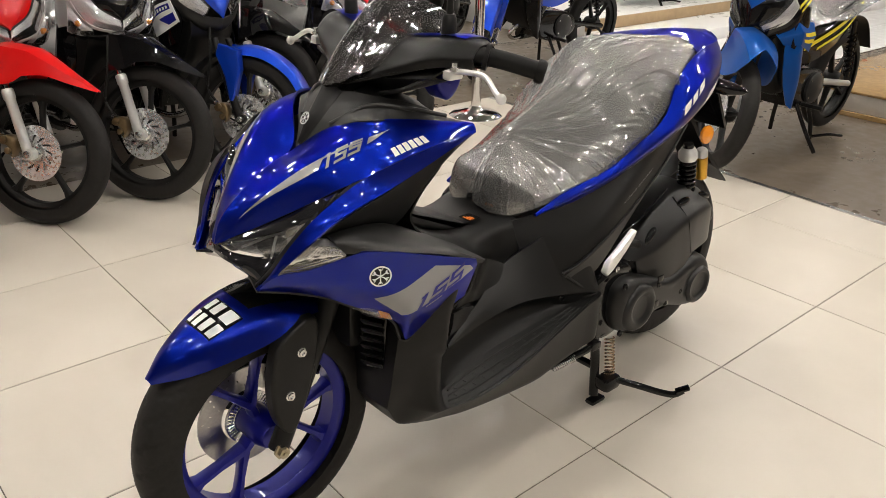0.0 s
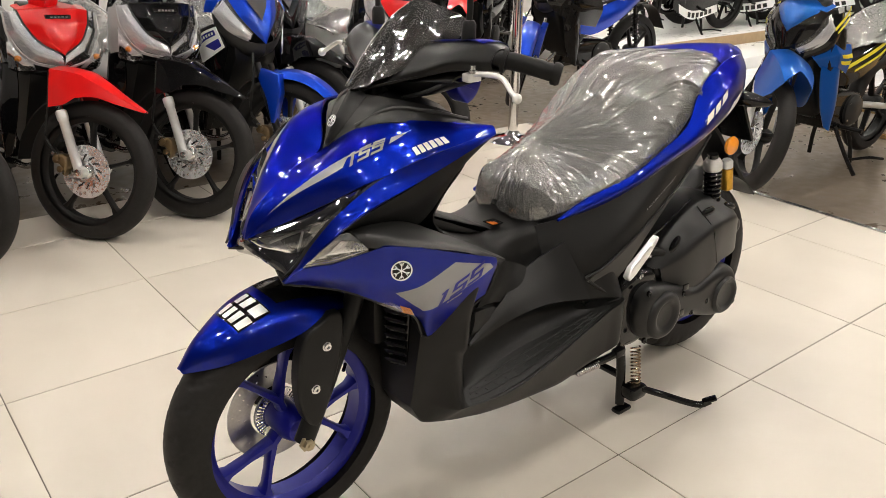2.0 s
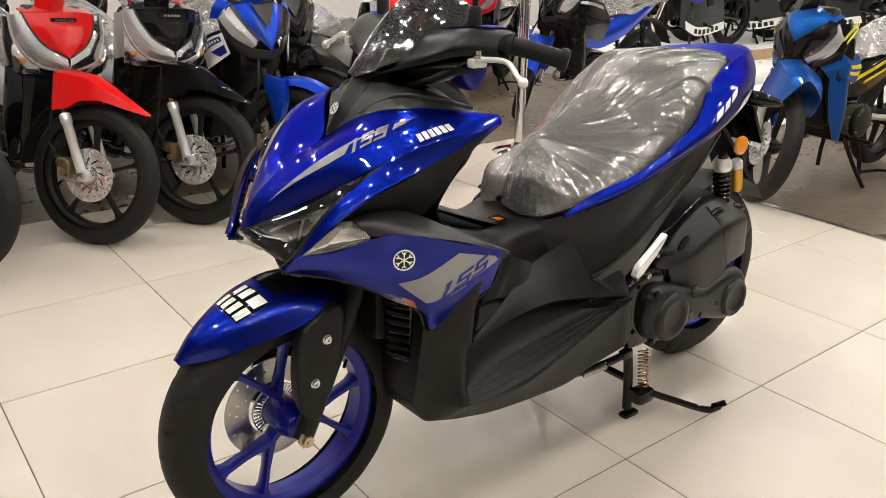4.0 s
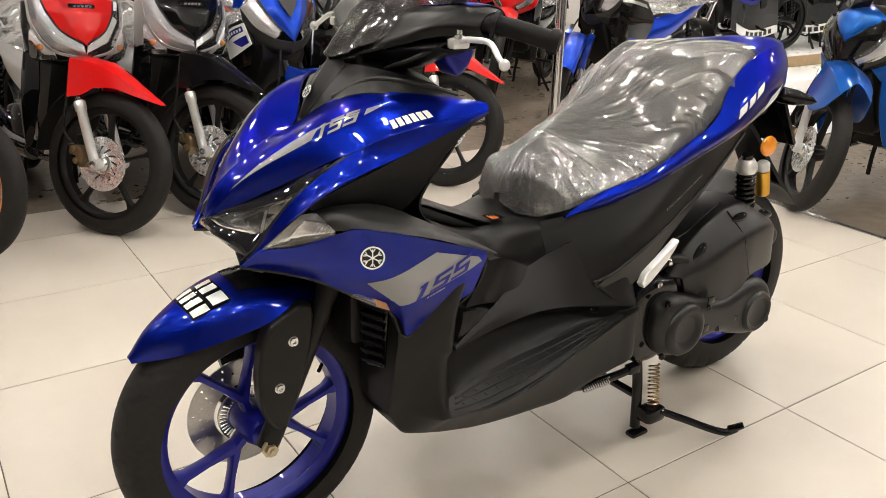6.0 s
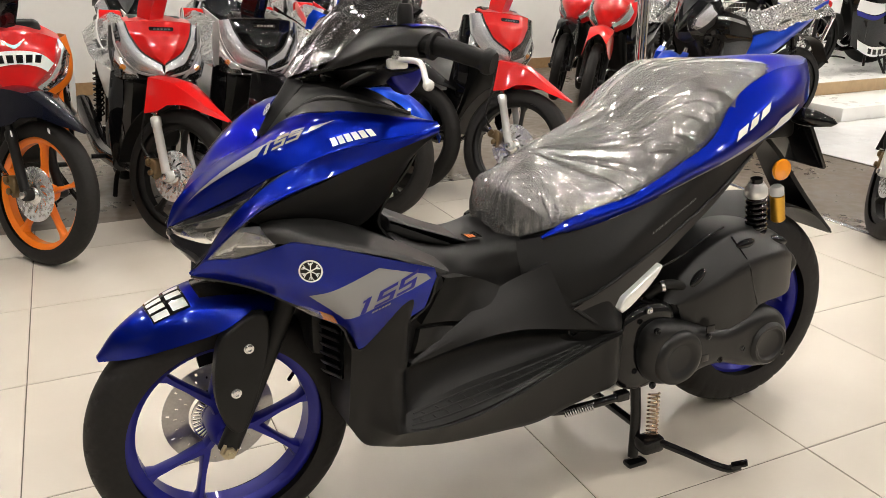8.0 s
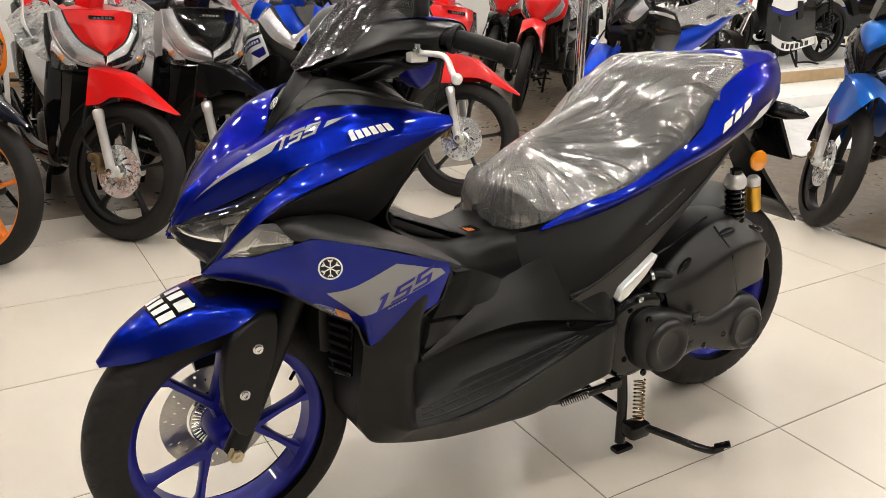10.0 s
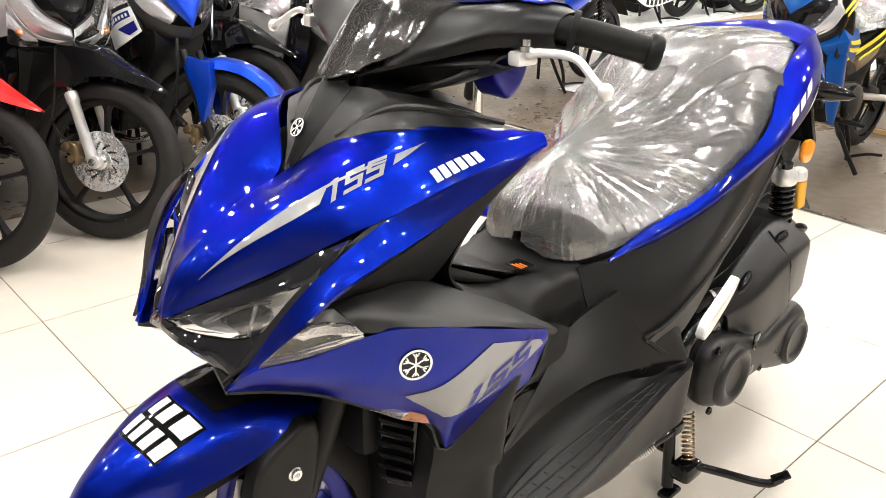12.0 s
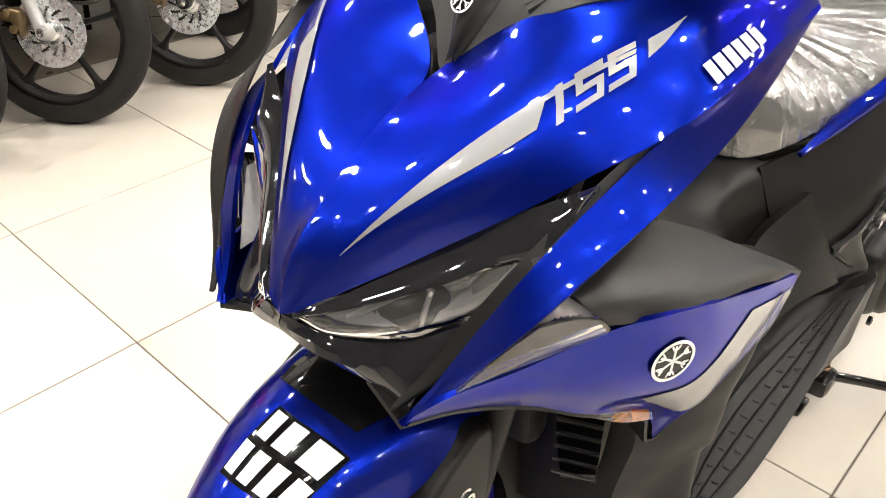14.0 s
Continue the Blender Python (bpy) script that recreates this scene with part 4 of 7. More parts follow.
    # main body: leg shields, tunnel and foot boards in one shell
    sec = {
        0.215: ((0, 0.60), (0.10, 0.60), (0.165, 0.56), (0.193, 0.48), (0.186, 0.42), (0.182, 0.40), (0.176, 0.36), (0.168, 0.32), (0.160, 0.29), (0, 0.29)),
        0.250: ((0, 0.62), (0.11, 0.63), (0.205, 0.575), (0.222, 0.48), (0.214, 0.42), (0.210, 0.40), (0.198, 0.35), (0.180, 0.295), (0.154, 0.234), (0, 0.234)),
        0.282: ((0, 0.625), (0.11, 0.635), (0.235, 0.59), (0.240, 0.49), (0.236, 0.44), (0.234, 0.42), (0.236, 0.345), (0.244, 0.300), (0.165, 0.226), (0, 0.22)),
        0.305: ((0, 0.645), (0.11, 0.64), (0.248, 0.60), (0.246, 0.50), (0.240, 0.435), (0.228, 0.41), (0.230, 0.325), (0.249, 0.299), (0.170, 0.222), (0, 0.215)),
        0.325: ((0, 0.652), (0.11, 0.64), (0.252, 0.605), (0.222, 0.52), (0.212, 0.43), (0.190, 0.405), (0.210, 0.322), (0.252, 0.299), (0.175, 0.219), (0, 0.21)),
        0.360: ((0, 0.648), (0.108, 0.636), (0.250, 0.61), (0.195, 0.52), (0.204, 0.428), (0.174, 0.40), (0.198, 0.325), (0.256, 0.299), (0.182, 0.216), (0, 0.20)),
        0.400: ((0, 0.612), (0.102, 0.62), (0.215, 0.59), (0.168, 0.51), (0.200, 0.432), (0.166, 0.40), (0.194, 0.330), (0.260, 0.300), (0.190, 0.213), (0, 0.20)),
        0.470: ((0, 0.597), (0.095, 0.598), (0.145, 0.565), (0.140, 0.505), (0.196, 0.440), (0.160, 0.405), (0.190, 0.340), (0.261, 0.310), (0.202, 0.214), (0, 0.20)),
        0.550: ((0, 0.598), (0.098, 0.594), (0.118, 0.556), (0.132, 0.505), (0.198, 0.446), (0.163, 0.408), (0.192, 0.352), (0.261, 0.333), (0.216, 0.220), (0, 0.20)),
        0.620: ((0, 0.607), (0.108, 0.605), (0.135, 0.570), (0.152, 0.505), (0.206, 0.442), (0.174, 0.408), (0.198, 0.365), (0.259, 0.357), (0.225, 0.226), (0, 0.205)),
        0.690: ((0, 0.61), (0.125, 0.61), (0.168, 0.578), (0.195, 0.500), (0.217, 0.430), (0.192, 0.405), (0.209, 0.380), (0.257, 0.380), (0.233, 0.249), (0, 0.21)),
        0.750: ((0, 0.615), (0.135, 0.62), (0.188, 0.575), (0.214, 0.48), (0.230, 0.422), (0.214, 0.405), (0.223, 0.396), (0.256, 0.400), (0.243, 0.270), (0, 0.22)),
        0.800: ((0, 0.62), (0.14, 0.63), (0.195, 0.57), (0.218, 0.46), (0.240, 0.416), (0.235, 0.409), (0.240, 0.407), (0.254, 0.412), (0.248, 0.286), (0, 0.23)),
        0.845: ((0, 0.62), (0.12, 0.63), (0.16, 0.58), (0.18, 0.47), (0.20, 0.41), (0.20, 0.40), (0.20, 0.395), (0.205, 0.39), (0.20, 0.30), (0, 0.26)),
    }
    rows = []
    for k in range(10):
        rows.append([(x, -s[k][0], s[k][1]) for x, s in sec.items()])
    rows += [[(x, -w, z) for x, w, z in r] for r in rows[-2:0:-1]]
    shell = Sheet(rows + rows[:1], 1, 100, 161, (), (4, 7, 8, 10, 11, 14))
    bm = bmesh.new()
    g = [[bm.verts.new(p) for p in col[:-1]] for col in shell.grid]
    for a, b in zip(g, g[1:]):
        for j in range(160):
            bm.faces.new((a[j], a[(j + 1) % 160], b[(j + 1) % 160], b[j]))
    bm.faces.new(g[0])
    bm.faces.new(g[-1])
    body = part("body", bm, MATT, top, "matt black body shell with foot boards")
    for side in (-1, 1):
        for up, down in (
            ([(0.395, 0.226, 0.598), (0.50, 0.152, 0.556), (0.592, 0.156, 0.509)], [(0.350, 0.216, 0.507), (0.43, 0.182, 0.485), (0.510, 0.184, 0.468)]),
            ([(0.348, 0.214, 0.497), (0.40, 0.192, 0.483), (0.455, 0.184, 0.470)], [(0.332, 0.220, 0.452), (0.346, 0.216, 0.450), (0.360, 0.212, 0.451)]),
            ([(0.322, 0.226, 0.438), (0.44, 0.188, 0.478), (0.56, 0.152, 0.527), (0.66, 0.172, 0.570)], [(0.322, 0.228, 0.430), (0.45, 0.208, 0.441), (0.57, 0.210, 0.449), (0.70, 0.228, 0.434)]),
        ):
            mid = [((p[0] + q[0]) / 2, (p[1] + q[1]) / 2 + 0.003, (p[2] + q[2]) / 2) for p, q in zip(up, down)]
            part("body_panel", Sheet([up, mid, down], side, 30, 12).mesh(0.022), MATT, top)
    pad_top = [(0.302, 0.222, 0.322), (0.446, 0.196, 0.344), (0.590, 0.200, 0.366), (0.730, 0.226, 0.398)]
    pad_low = [(0.294, 0.243, 0.303), (0.391, 0.256, 0.304), (0.545, 0.257, 0.336), (0.765, 0.250, 0.408)]
    both("foot_pad", [pad_top, pad_low], MATT, top, "ribbed rubber foot pad", 0.008, 30, 5)
    for side in (-1, 1):
        ribs = bmesh.new()
        s = Sheet([pad_top, pad_low], side, 30, 5)
        for v in (0.22, 0.5, 0.78):
            tube([s.place(u, v, 0.0) for u in (0.06, 0.2, 0.4, 0.6, 0.8, 0.94)], 0.0022, 6, ribs)
        for k in range(12):
            u = 0.10 + 0.07 * k
            tube([s.place(u, 0.30, 0.0), s.place(u + 0.025, 0.42, 0.0)], 0.0018, 6, ribs, 2)
            tube([s.place(u, 0.58, 0.0), s.place(u + 0.025, 0.70, 0.0)], 0.0018, 6, ribs, 2)
        part("foot_pad_rib", ribs, MATT, top)
        part("grille_frame", Sheet([[(0.183, 0.120, 0.53), (0.181, 0.122, 0.46), (0.186, 0.130, 0.395)], [(0.206, 0.172, 0.53), (0.204, 0.168, 0.46), (0.205, 0.160, 0.395)]], side, 12, 5).mesh(0.006), BLACK, top, "black radiator grille")
        for k in range(7):
            z = 0.520 - 0.019 * k
            part("louvre", box((-0.0012, -0.024, -0.007), (0.0012, 0.024, 0.007), m=pose(0.188, side * 0.144, z, 0, -35, side * -24)), MATT, top)
        part("plug", spun([(0, 0), (0.012, 0), (0.014, 0.003), (0.010, 0.004), (0.008, 0.001), (0, 0.001)], (0.709, side * 0.206, 0.419), (0.709, side * 0.4, 0.419), 20), BLACK, top)
    part("front_inner", box((0.165, -0.10, 0.42), (0.21, 0.10, 0.60), 0.02), MATT, top)
    part("fuel_lid", puff([(0.345, 0.645), (0.350, 0.676), (0.40, 0.656), (0.47, 0.624), (0.522, 0.603), (0.534, 0.588), (0.48, 0.594), (0.40, 0.620)], -0.052, 0.056, -1, 0.012, n=48), GREY, top, "fuel lid on the tunnel")
    warn = part("caution_label", box((0.528, -0.066, 0.6085), (0.560, -0.030, 0.6105)), BLACK, top, "black caution sticker with orange strip")
    for k in range(3):
        part("caution_strip", box((0.530 + 0.006 * k, -0.064, 0.6105), (0.5335 + 0.006 * k, -0.040 - 0.004 * k, 0.6115)), ORANGE, warn)

    # rear side cover, tail and seat
    cov, left = both("side_cover", [[(0.612, 0.118, 0.606), (0.772, 0.180, 0.641), (0.947, 0.208, 0.705), (1.104, 0.198, 0.763), (1.245, 0.165, 0.818)], [(0.615, 0.145, 0.540), (0.730, 0.204, 0.545), (0.860, 0.226, 0.620), (1.050, 0.205, 0.705), (1.250, 0.160, 0.798)], [(0.640, 0.172, 0.458), (0.740, 0.220, 0.496), (0.850, 0.230, 0.557), (1.050, 0.208, 0.662), (1.262, 0.150, 0.775)]], MATT, top, "matt black side cover", 0.006, 40, 17)
    both("side_cover_lower", [[(0.700, 0.214, 0.472), (0.790, 0.222, 0.518), (0.900, 0.218, 0.575), (1.10, 0.185, 0.678), (1.262, 0.140, 0.770)], [(0.770, 0.214, 0.430), (0.840, 0.214, 0.470), (0.930, 0.208, 0.545), (1.12, 0.172, 0.660), (1.266, 0.130, 0.755)]], GREY, top, "", 0.006, 40, 8)
    both("side_cover_spur", [[(0.660, 0.180, 0.474), (0.665, 0.182, 0.440), (0.670, 0.182, 0.395)], [(0.735, 0.220, 0.452), (0.740, 0.220, 0.425), (0.750, 0.220, 0.392)], [(0.818, 0.226, 0.398), (0.820, 0.226, 0.393), (0.818, 0.225, 0.388)]], MATT, top, "", 0.006, 16, 12)
    part("marking", cov.letters("LIQUID COOLED", (0.885, 0.616), (1.010, 0.676), 0.0052, 0.0016, 0.3), SILVER, left, "small silver lettering")
    for side in (-1, 1):
        part("cover_ridge", tube([(0.700, side * 0.208, 0.480), (0.740, side * 0.224, 0.500), (0.850, side * 0.230, 0.559), (1.050, side * 0.208, 0.664), (1.2, side * 0.17, 0.745)], 0.0045, 8), MATT, top)
        part("cover_ridge", tube([(0.700, side * 0.208, 0.478), (0.75, side * 0.223, 0.438), (0.822, side * 0.228, 0.394)], 0.0045, 8), MATT, top)
    tt = [(0.655, 0.146, 0.620), (0.723, 0.166, 0.661), (0.853, 0.192, 0.700), (0.945, 0.211, 0.755), (1.040, 0.208, 0.803), (1.125, 0.176, 0.882), (1.245, 0.156, 0.932), (1.375, 0.120, 0.936), (1.490, 0.030, 0.936)]
    tb = [(0.655, 0.147, 0.616), (0.760, 0.179, 0.639), (0.870, 0.202, 0.676), (0.980, 0.213, 0.718), (1.102, 0.212, 0.756), (1.225, 0.196, 0.796), (1.330, 0.164, 0.830), (1.420, 0.116, 0.858), (1.505, 0.030, 0.900)]
    tm = [((a[0] + b[0]) / 2, (a[1] + b[1]) / 2 + c, (a[2] + b[2]) / 2) for a, b, c in zip(tt, tb, (0.006, 0.009, 0.010, 0.014, 0.022, 0.028, 0.022, 0.012, 0.003))]
    tail = Sheet([tt, tm, tb], -1, 60, 19, (), (), 10)
    left = part("tail_panel", tail.mesh(0.005), BLUE, top, "glossy metallic blue tail panel")
    low = [(x, w - 0.018, z - 0.034 * min(max((x - 0.80) / 0.22, 0.0), 1.0) * min(max((1.45 - x) / 0.2, 0.0), 1.0)) for x, w, z in tt]
    part("tail_panel", Sheet([low, tm, tb], 1, 60, 19, (), (), 10).mesh(0.005), BLUE, top, "glossy metallic blue tail panel")
    part("stripe", tail.strip([(0.28, 0.86), (0.45, 0.86), (0.62, 0.86), (0.70, 0.90)], [(0.28, 0.96), (0.45, 0.97), (0.62, 0.97), (0.72, 0.96)], 0.0012, 30, 4), SILVER, left, "silver stripe")
    part("stripe", tail.strip([(0.66, 0.80), (0.76, 0.83)], [(0.60, 0.96), (0.70, 0.97)], 0.0016, 14, 4), WHITE, left, "pale slash")
    quads = []
    for x, z, wide in ((1.092, 0.797, 0.030), (1.131, 0.816, 0.026), (1.167, 0.834, 0.032)):
        quads.append(((x, z), (x + wide, z + wide * 0.5), (x + wide + 0.012, z + wide * 0.5 + 0.020), (x + 0.012, z + 0.020)))
    part("marking", tail.stick(quads, 0.002, 4), WHITE, left, "row of white blocks")
    both("tail_under", [[(x, w - 0.004, z - 0.001) for x, w, z in tb[2:]], [(0.90, 0.19, 0.66), (1.0, 0.19, 0.69), (1.12, 0.175, 0.735), (1.22, 0.155, 0.775), (1.32, 0.12, 0.81), (1.42, 0.08, 0.84), (1.50, 0.02, 0.88)], [(0.95, 0.12, 0.62), (1.05, 0.12, 0.64), (1.15, 0.11, 0.68), (1.24, 0.10, 0.72), (1.33, 0.07, 0.76), (1.42, 0.05, 0.80), (1.49, 0.0, 0.85)]], MATT, top, "matt black tail underside", 0.004, 30, 10)
    spine = [(0.588, 0.642), (0.594, 0.676), (0.626, 0.718), (0.700, 0.776), (0.800, 0.810), (0.920, 0.851), (1.02, 0.902), (1.15, 0.932), (1.30, 0.937), (1.46, 0.918)]
    edge = [(0.588, 0.010, 0.632), (0.600, 0.066, 0.618), (0.630, 0.108, 0.622), (0.700, 0.150, 0.648), (0.790, 0.176, 0.678), (0.900, 0.194, 0.722), (0.975, 0.203, 0.764), (1.075, 0.190, 0.832), (1.20, 0.156, 0.914), (1.42, 0.05, 0.932)]

    def saddle(grow, droop=0.0):
        rows = []
        for f, tent, flat in ((1.0, 0.0, 0.0), (0.95, 0.14, 0.40), (0.78, 0.38, 0.82), (0.42, 0.72, 0.97), (0.0, 1.0, 1.0)):
            row = []
            for (x, w, z), s in zip(edge, spine):
                k = min(max((x - 0.86) / 0.22, 0.0), 1.0) if x > 0.7 else min(max((0.70 - x) / 0.08, 0.0), 1.0)
                g = tent + (flat - tent) * k
                back = 0.040 * min(max((0.69 - x) / 0.09, 0.0), 1.0) if grow < 0 else 0.0
                row.append((x + back, max(w + grow * 0.3, 0) * f, z + (s[1] + grow - z) * g - droop * (1 - g)))
            rows.append(row)
        return [[(x, -w, z) for x, w, z in r] for r in rows] + rows[-2::-1]

    rear = [[(1.235, 0.158, 0.926), (1.375, 0.121, 0.931), (1.488, 0.032, 0.932)], [(1.30, 0.070, 0.930), (1.41, 0.060, 0.940), (1.496, 0.016, 0.936)], [(1.31, 0, 0.930), (1.42, 0, 0.942), (1.50, 0, 0.938)]]
    part("tail_bridge", Sheet([[(x, -w, z) for x, w, z in r] for r in rear] + rear[-2::-1], -1, 20, 25).mesh(0.005), BLUE, top, "glossy blue tail end")
    both("seat_base", [[(x, w + 0.003, z - 0.013) for x, w, z in edge[2:9]], [(x, w - 0.070, z - 0.010) for x, w, z in edge[2:9]]], MATT, top, "black seat base", 0.012, 40, 5)
    seat = part("seat", Sheet(saddle(-0.020), -1, 40, 31).mesh(0.02), MATT, top, "black seat")
    wrap = Sheet(saddle(0.002, 0.008), -1, 250, 181)
    hub_at = Vector((0.705, 0, 0.795))
    for col in wrap.grid:
        for p in col:
            d = p - hub_at
            ang, dist = math.atan2(d.y, d.x + 0.02), d.length
            crease = 0.0
            for size, f, g, thin in ((0.0045, 3.4, 0.7, 2.4), (0.0045, 8.0, 1.0, 3.4), (0.003, 17.0, 1.4, 3.4)):
                crease += size * max(0.0, 1 - thin * abs(noise.noise((ang * f, dist * g, 3.0 * f)))) ** 2
            front = min(max((0.74 - p.x) / 0.12, 0.0), 1.0)
            crumple = (0.0012 + 0.0028 * front) * max(0.0, 1 - 2.4 * abs(noise.noise((p.x * 13 + p.y * 9, p.y * 12 - p.x * 5, p.z * 12)))) ** 2
            amp = min(dist * 4.0, 1.0)
            out = Vector((0, p.y * 1.2, 0.08)).normalized()
            p += out * (amp * (crease + crumple) - 0.002 + 0.003 * noise.noise(p * 7))
    film = part("seat_wrap", wrap.mesh(0.0005), FAN_FILM, top, "crumpled clear plastic wrap over the seat")
    wrap.polar(film, hub_at)

    # handlebar, screen, grips and levers
    rows = []
    for w, s in ((-0.255, 4), (-0.20, 3), (-0.12, 2), (0.0, 1), (0.12, 2), (0.20, 3), (0.255, 4)):
        f = {1: ((0.190, 0.966), (0.215, 0.990), (0.285, 1.046), (0.355, 1.036), (0.350, 1.010), (0.265, 0.985)), 2: ((0.242, 0.992), (0.247, 1.010), (0.298, 1.052), (0.378, 1.047), (0.380, 1.022), (0.30, 1.000)), 3: ((0.275, 1.013), (0.273, 1.032), (0.314, 1.060), (0.390, 1.054), (0.398, 1.028), (0.34, 1.010)), 4: ((0.326, 1.014), (0.321, 1.030), (0.337, 1.050), (0.368, 1.050), (0.380, 1.030), (0.356, 1.012))}[s]
        rows.append([(x, w, z) for x, z in f + f[:1]])
    cover = Sheet(rows, -1, 44, 40)
    part("handlebar_cover", cover.mesh(0.004), BAR_BLACK, top, "satin black handlebar cover")
    under = []
    for w, s in ((-0.20, 0.25), (-0.14, 0.62), (-0.06, 1.0), (0.06, 1.0), (0.14, 0.62), (0.20, 0.25)):
        ring = ((0.235, 0.980), (0.27, 1.012), (0.37, 1.012), (0.380, 0.990), (0.36, 0.958), (0.28, 0.945))
        under.append([(0.325 + (x - 0.325) * (0.5 + 0.5 * s), w, 1.0 + (z - 1.0) * s) for x, z in ring + ring[:1]])
    part("bar_under_cover", Sheet(under, -1, 30, 30).mesh(0.004), MATT, top, "matt black underside of the handlebar")
    for side in (-1, 1):
        v = (0.64, 0.92) if side > 0 else (0.08, 0.36)
        acc = cover.strip([(0.30, v[0]), (0.30, v[1])], [(0.58, v[0]), (0.58, v[1])], 0.003, 20, 8)
        part("cover_accent", acc, BLUE, top, "blue accent on the handlebar cover")
        g = [(0.335, side * 0.235, 1.036), (0.366, side * 0.284, 1.029), (0.410, side * 0.333, 1.013)]
        grip = part("grip", tube(g, 0.0165, 18), GRIP, top, "black rubber grip")
        part("bar_end", spun([(0, 0), (0.020, 0), (0.0215, 0.004), (0.0215, 0.012), (0.018, 0.018), (0, 0.018)], g[2], (0.454, side * 0.382, 0.997), 20), GRIP, grip)
        part("grip_flange", spun([(0, -0.004), (0.024, -0.004), (0.024, 0.004), (0, 0.004)], (0.349, side * 0.262, 1.033), g[2], 20), GRIP, grip)
        lever = part("brake_lever", tube([(0.288, side * 0.225, 1.008), (0.300, side * 0.262, 1.012), (0.308, side * 0.305, 1.010), (0.300, side * 0.345, 0.990), (0.298, side * 0.362, 0.983)], 0.0050, 12, steps=20), ALU, top, "polished aluminium brake lever")
        part("lever_ball", lathe([(0.0095 * math.sin(t), 0.0095 * math.cos(t)) for t in [math.pi * k / 10 for k in range(11)]], 18, m=pose(0.298, side * 0.362, 0.983)), ALU, lever)
        part("lever_mount", box((0.278, side * 0.230 - 0.011, 0.995), (0.312, side * 0.230 + 0.011, 1.012), 0.004), ALU, lever)
        part("lever_bolt", spun([(0, 0), (0.009, 0), (0.009, 0.006), (0.006, 0.007), (0.006, 0.014), (0, 0.014)], (0.292, side * 0.238, 1.012), (0.292, side * 0.238, 1.1), 12), STEEL, lever)
        part("mirror_stem", tube([(0.335, side * 0.165, 1.06), (0.335, side * 0.168, 1.12), (0.330, side * 0.175, 1.30)], 0.0065, 10), MATT, top)
        part("mirror_boot", spun([(0, 0), (0.015, 0), (0.014, 0.035), (0.010, 0.042), (0, 0.042)], (0.335, side * 0.165, 1.055), (0.335, side * 0.168, 1.12), 16), MATT, top)
        part("bar_pod", puff([(0.312, 0.962), (0.305, 0.985), (0.335, 1.000), (0.368, 0.985), (0.358, 0.955), (0.335, 0.940)], 0.12, 0.172, side, 0.01, n=32), BLUE_RIM if side < 0 else MATT, top)
    scr_c = [(0.163, 0, 0.962), (0.220, 0, 1.032), (0.280, 0, 1.088), (0.335, 0, 1.120)]
    scr_l = [(0.180, 0.035, 0.968), (0.255, 0.090, 1.005), (0.335, 0.118, 1.046), (0.400, 0.092, 1.080)]
    scr_m = [(0.170, 0.020, 0.964), (0.236, 0.055, 1.020), (0.304, 0.072, 1.070), (0.367, 0.060, 1.103)]
    screen = Sheet([[(x, -w, z) for x, w, z in scr_l], [(x, -w, z) for x, w, z in scr_m], scr_c, scr_m, scr_l], -1, 30, 31)
    part("windscreen", screen.mesh(0.003), SCREEN, top, "smoked wind screen under creased film")
    wrapbm = Sheet([[(x - 0.003, -w, z + 0.004) for x, w, z in scr_l], [(x - 0.004, -w, z + 0.004) for x, w, z in scr_m], [(x - 0.004, w, z + 0.004) for x, w, z in scr_c], [(x - 0.004, w, z + 0.004) for x, w, z in scr_m], [(x - 0.003, w, z + 0.004) for x, w, z in scr_l]], -1, 60, 61)
    for col in wrapbm.grid:
        for p in col:
            p += Vector((-0.7, 0, 0.7)) * (noise.noise((p.x * 2 + p.z * 2, p.y * 30, 2)) * 0.004 + max(0.0, 1 - 3 * abs(noise.noise((p.x * 2.5, p.y * 55, 5)))) ** 2 * 0.003)
    part("screen_film", wrapbm.mesh(0.0006), THIN_FILM, top, "creased clear film")

    # engine, belt case and air box
    case = part("belt_case", puff([(0.880, 0.340), (0.890, 0.385), (0.925, 0.405), (0.975, 0.398), (1.05, 0.375), (1.12, 0.362), (1.18, 0.378), (1.24, 0.385), (1.30, 0.360), (1.325, 0.30), (1.305, 0.245), (1.25, 0.228), (1.19, 0.240), (1.12, 0.262), (1.06, 0.262), (1.02, 0.248), (0.975, 0.242), (0.92, 0.255), (0.888, 0.295)], 0.10, 0.250, -1, 0.032, 7, 120), SATIN, top, "black belt drive case")
    part("case_cap", spun([(0, 0.006), (0.030, 0.006), (0.036, 0.008), (0.041, 0.014), (0.050, 0.016), (0.059, 0.013), (0.065, 0.006), (0.067, -0.004)], (0.972, -0.246, 0.316), (0.972, -0.4, 0.316), 48), SATIN, case)
    part("case_cap", spun([(0, 0.005), (0.032, 0.005), (0.037, 0.007), (0.041, 0.012), (0.048, 0.013), (0.054, 0.008), (0.057, -0.004)], (1.247, -0.246, 0.297), (1.247, -0.4, 0.297), 40), SATIN, case)
    part("crank_case", puff([(0.832, 0.385), (0.850, 0.425), (0.92, 0.442), (0.985, 0.420), (0.99, 0.30), (0.95, 0.240), (0.885, 0.232), (0.842, 0.255), (0.828, 0.31)], 0.08, 0.212, -1, 0.02, n=60), BLACK, case, "glossy black crank case")
    for x, z in ((0.905, 0.395), (1.055, 0.352), (1.10, 0.285), (1.165, 0.300), (0.905, 0.262), (1.30, 0.262)):
        part("bolt", spun([(0, 0), (0.008, 0), (0.008, 0.006), (0.005, 0.007), (0, 0.004)], (x, -0.244, z), (x, -0.3, z), 12), BLACK, case)
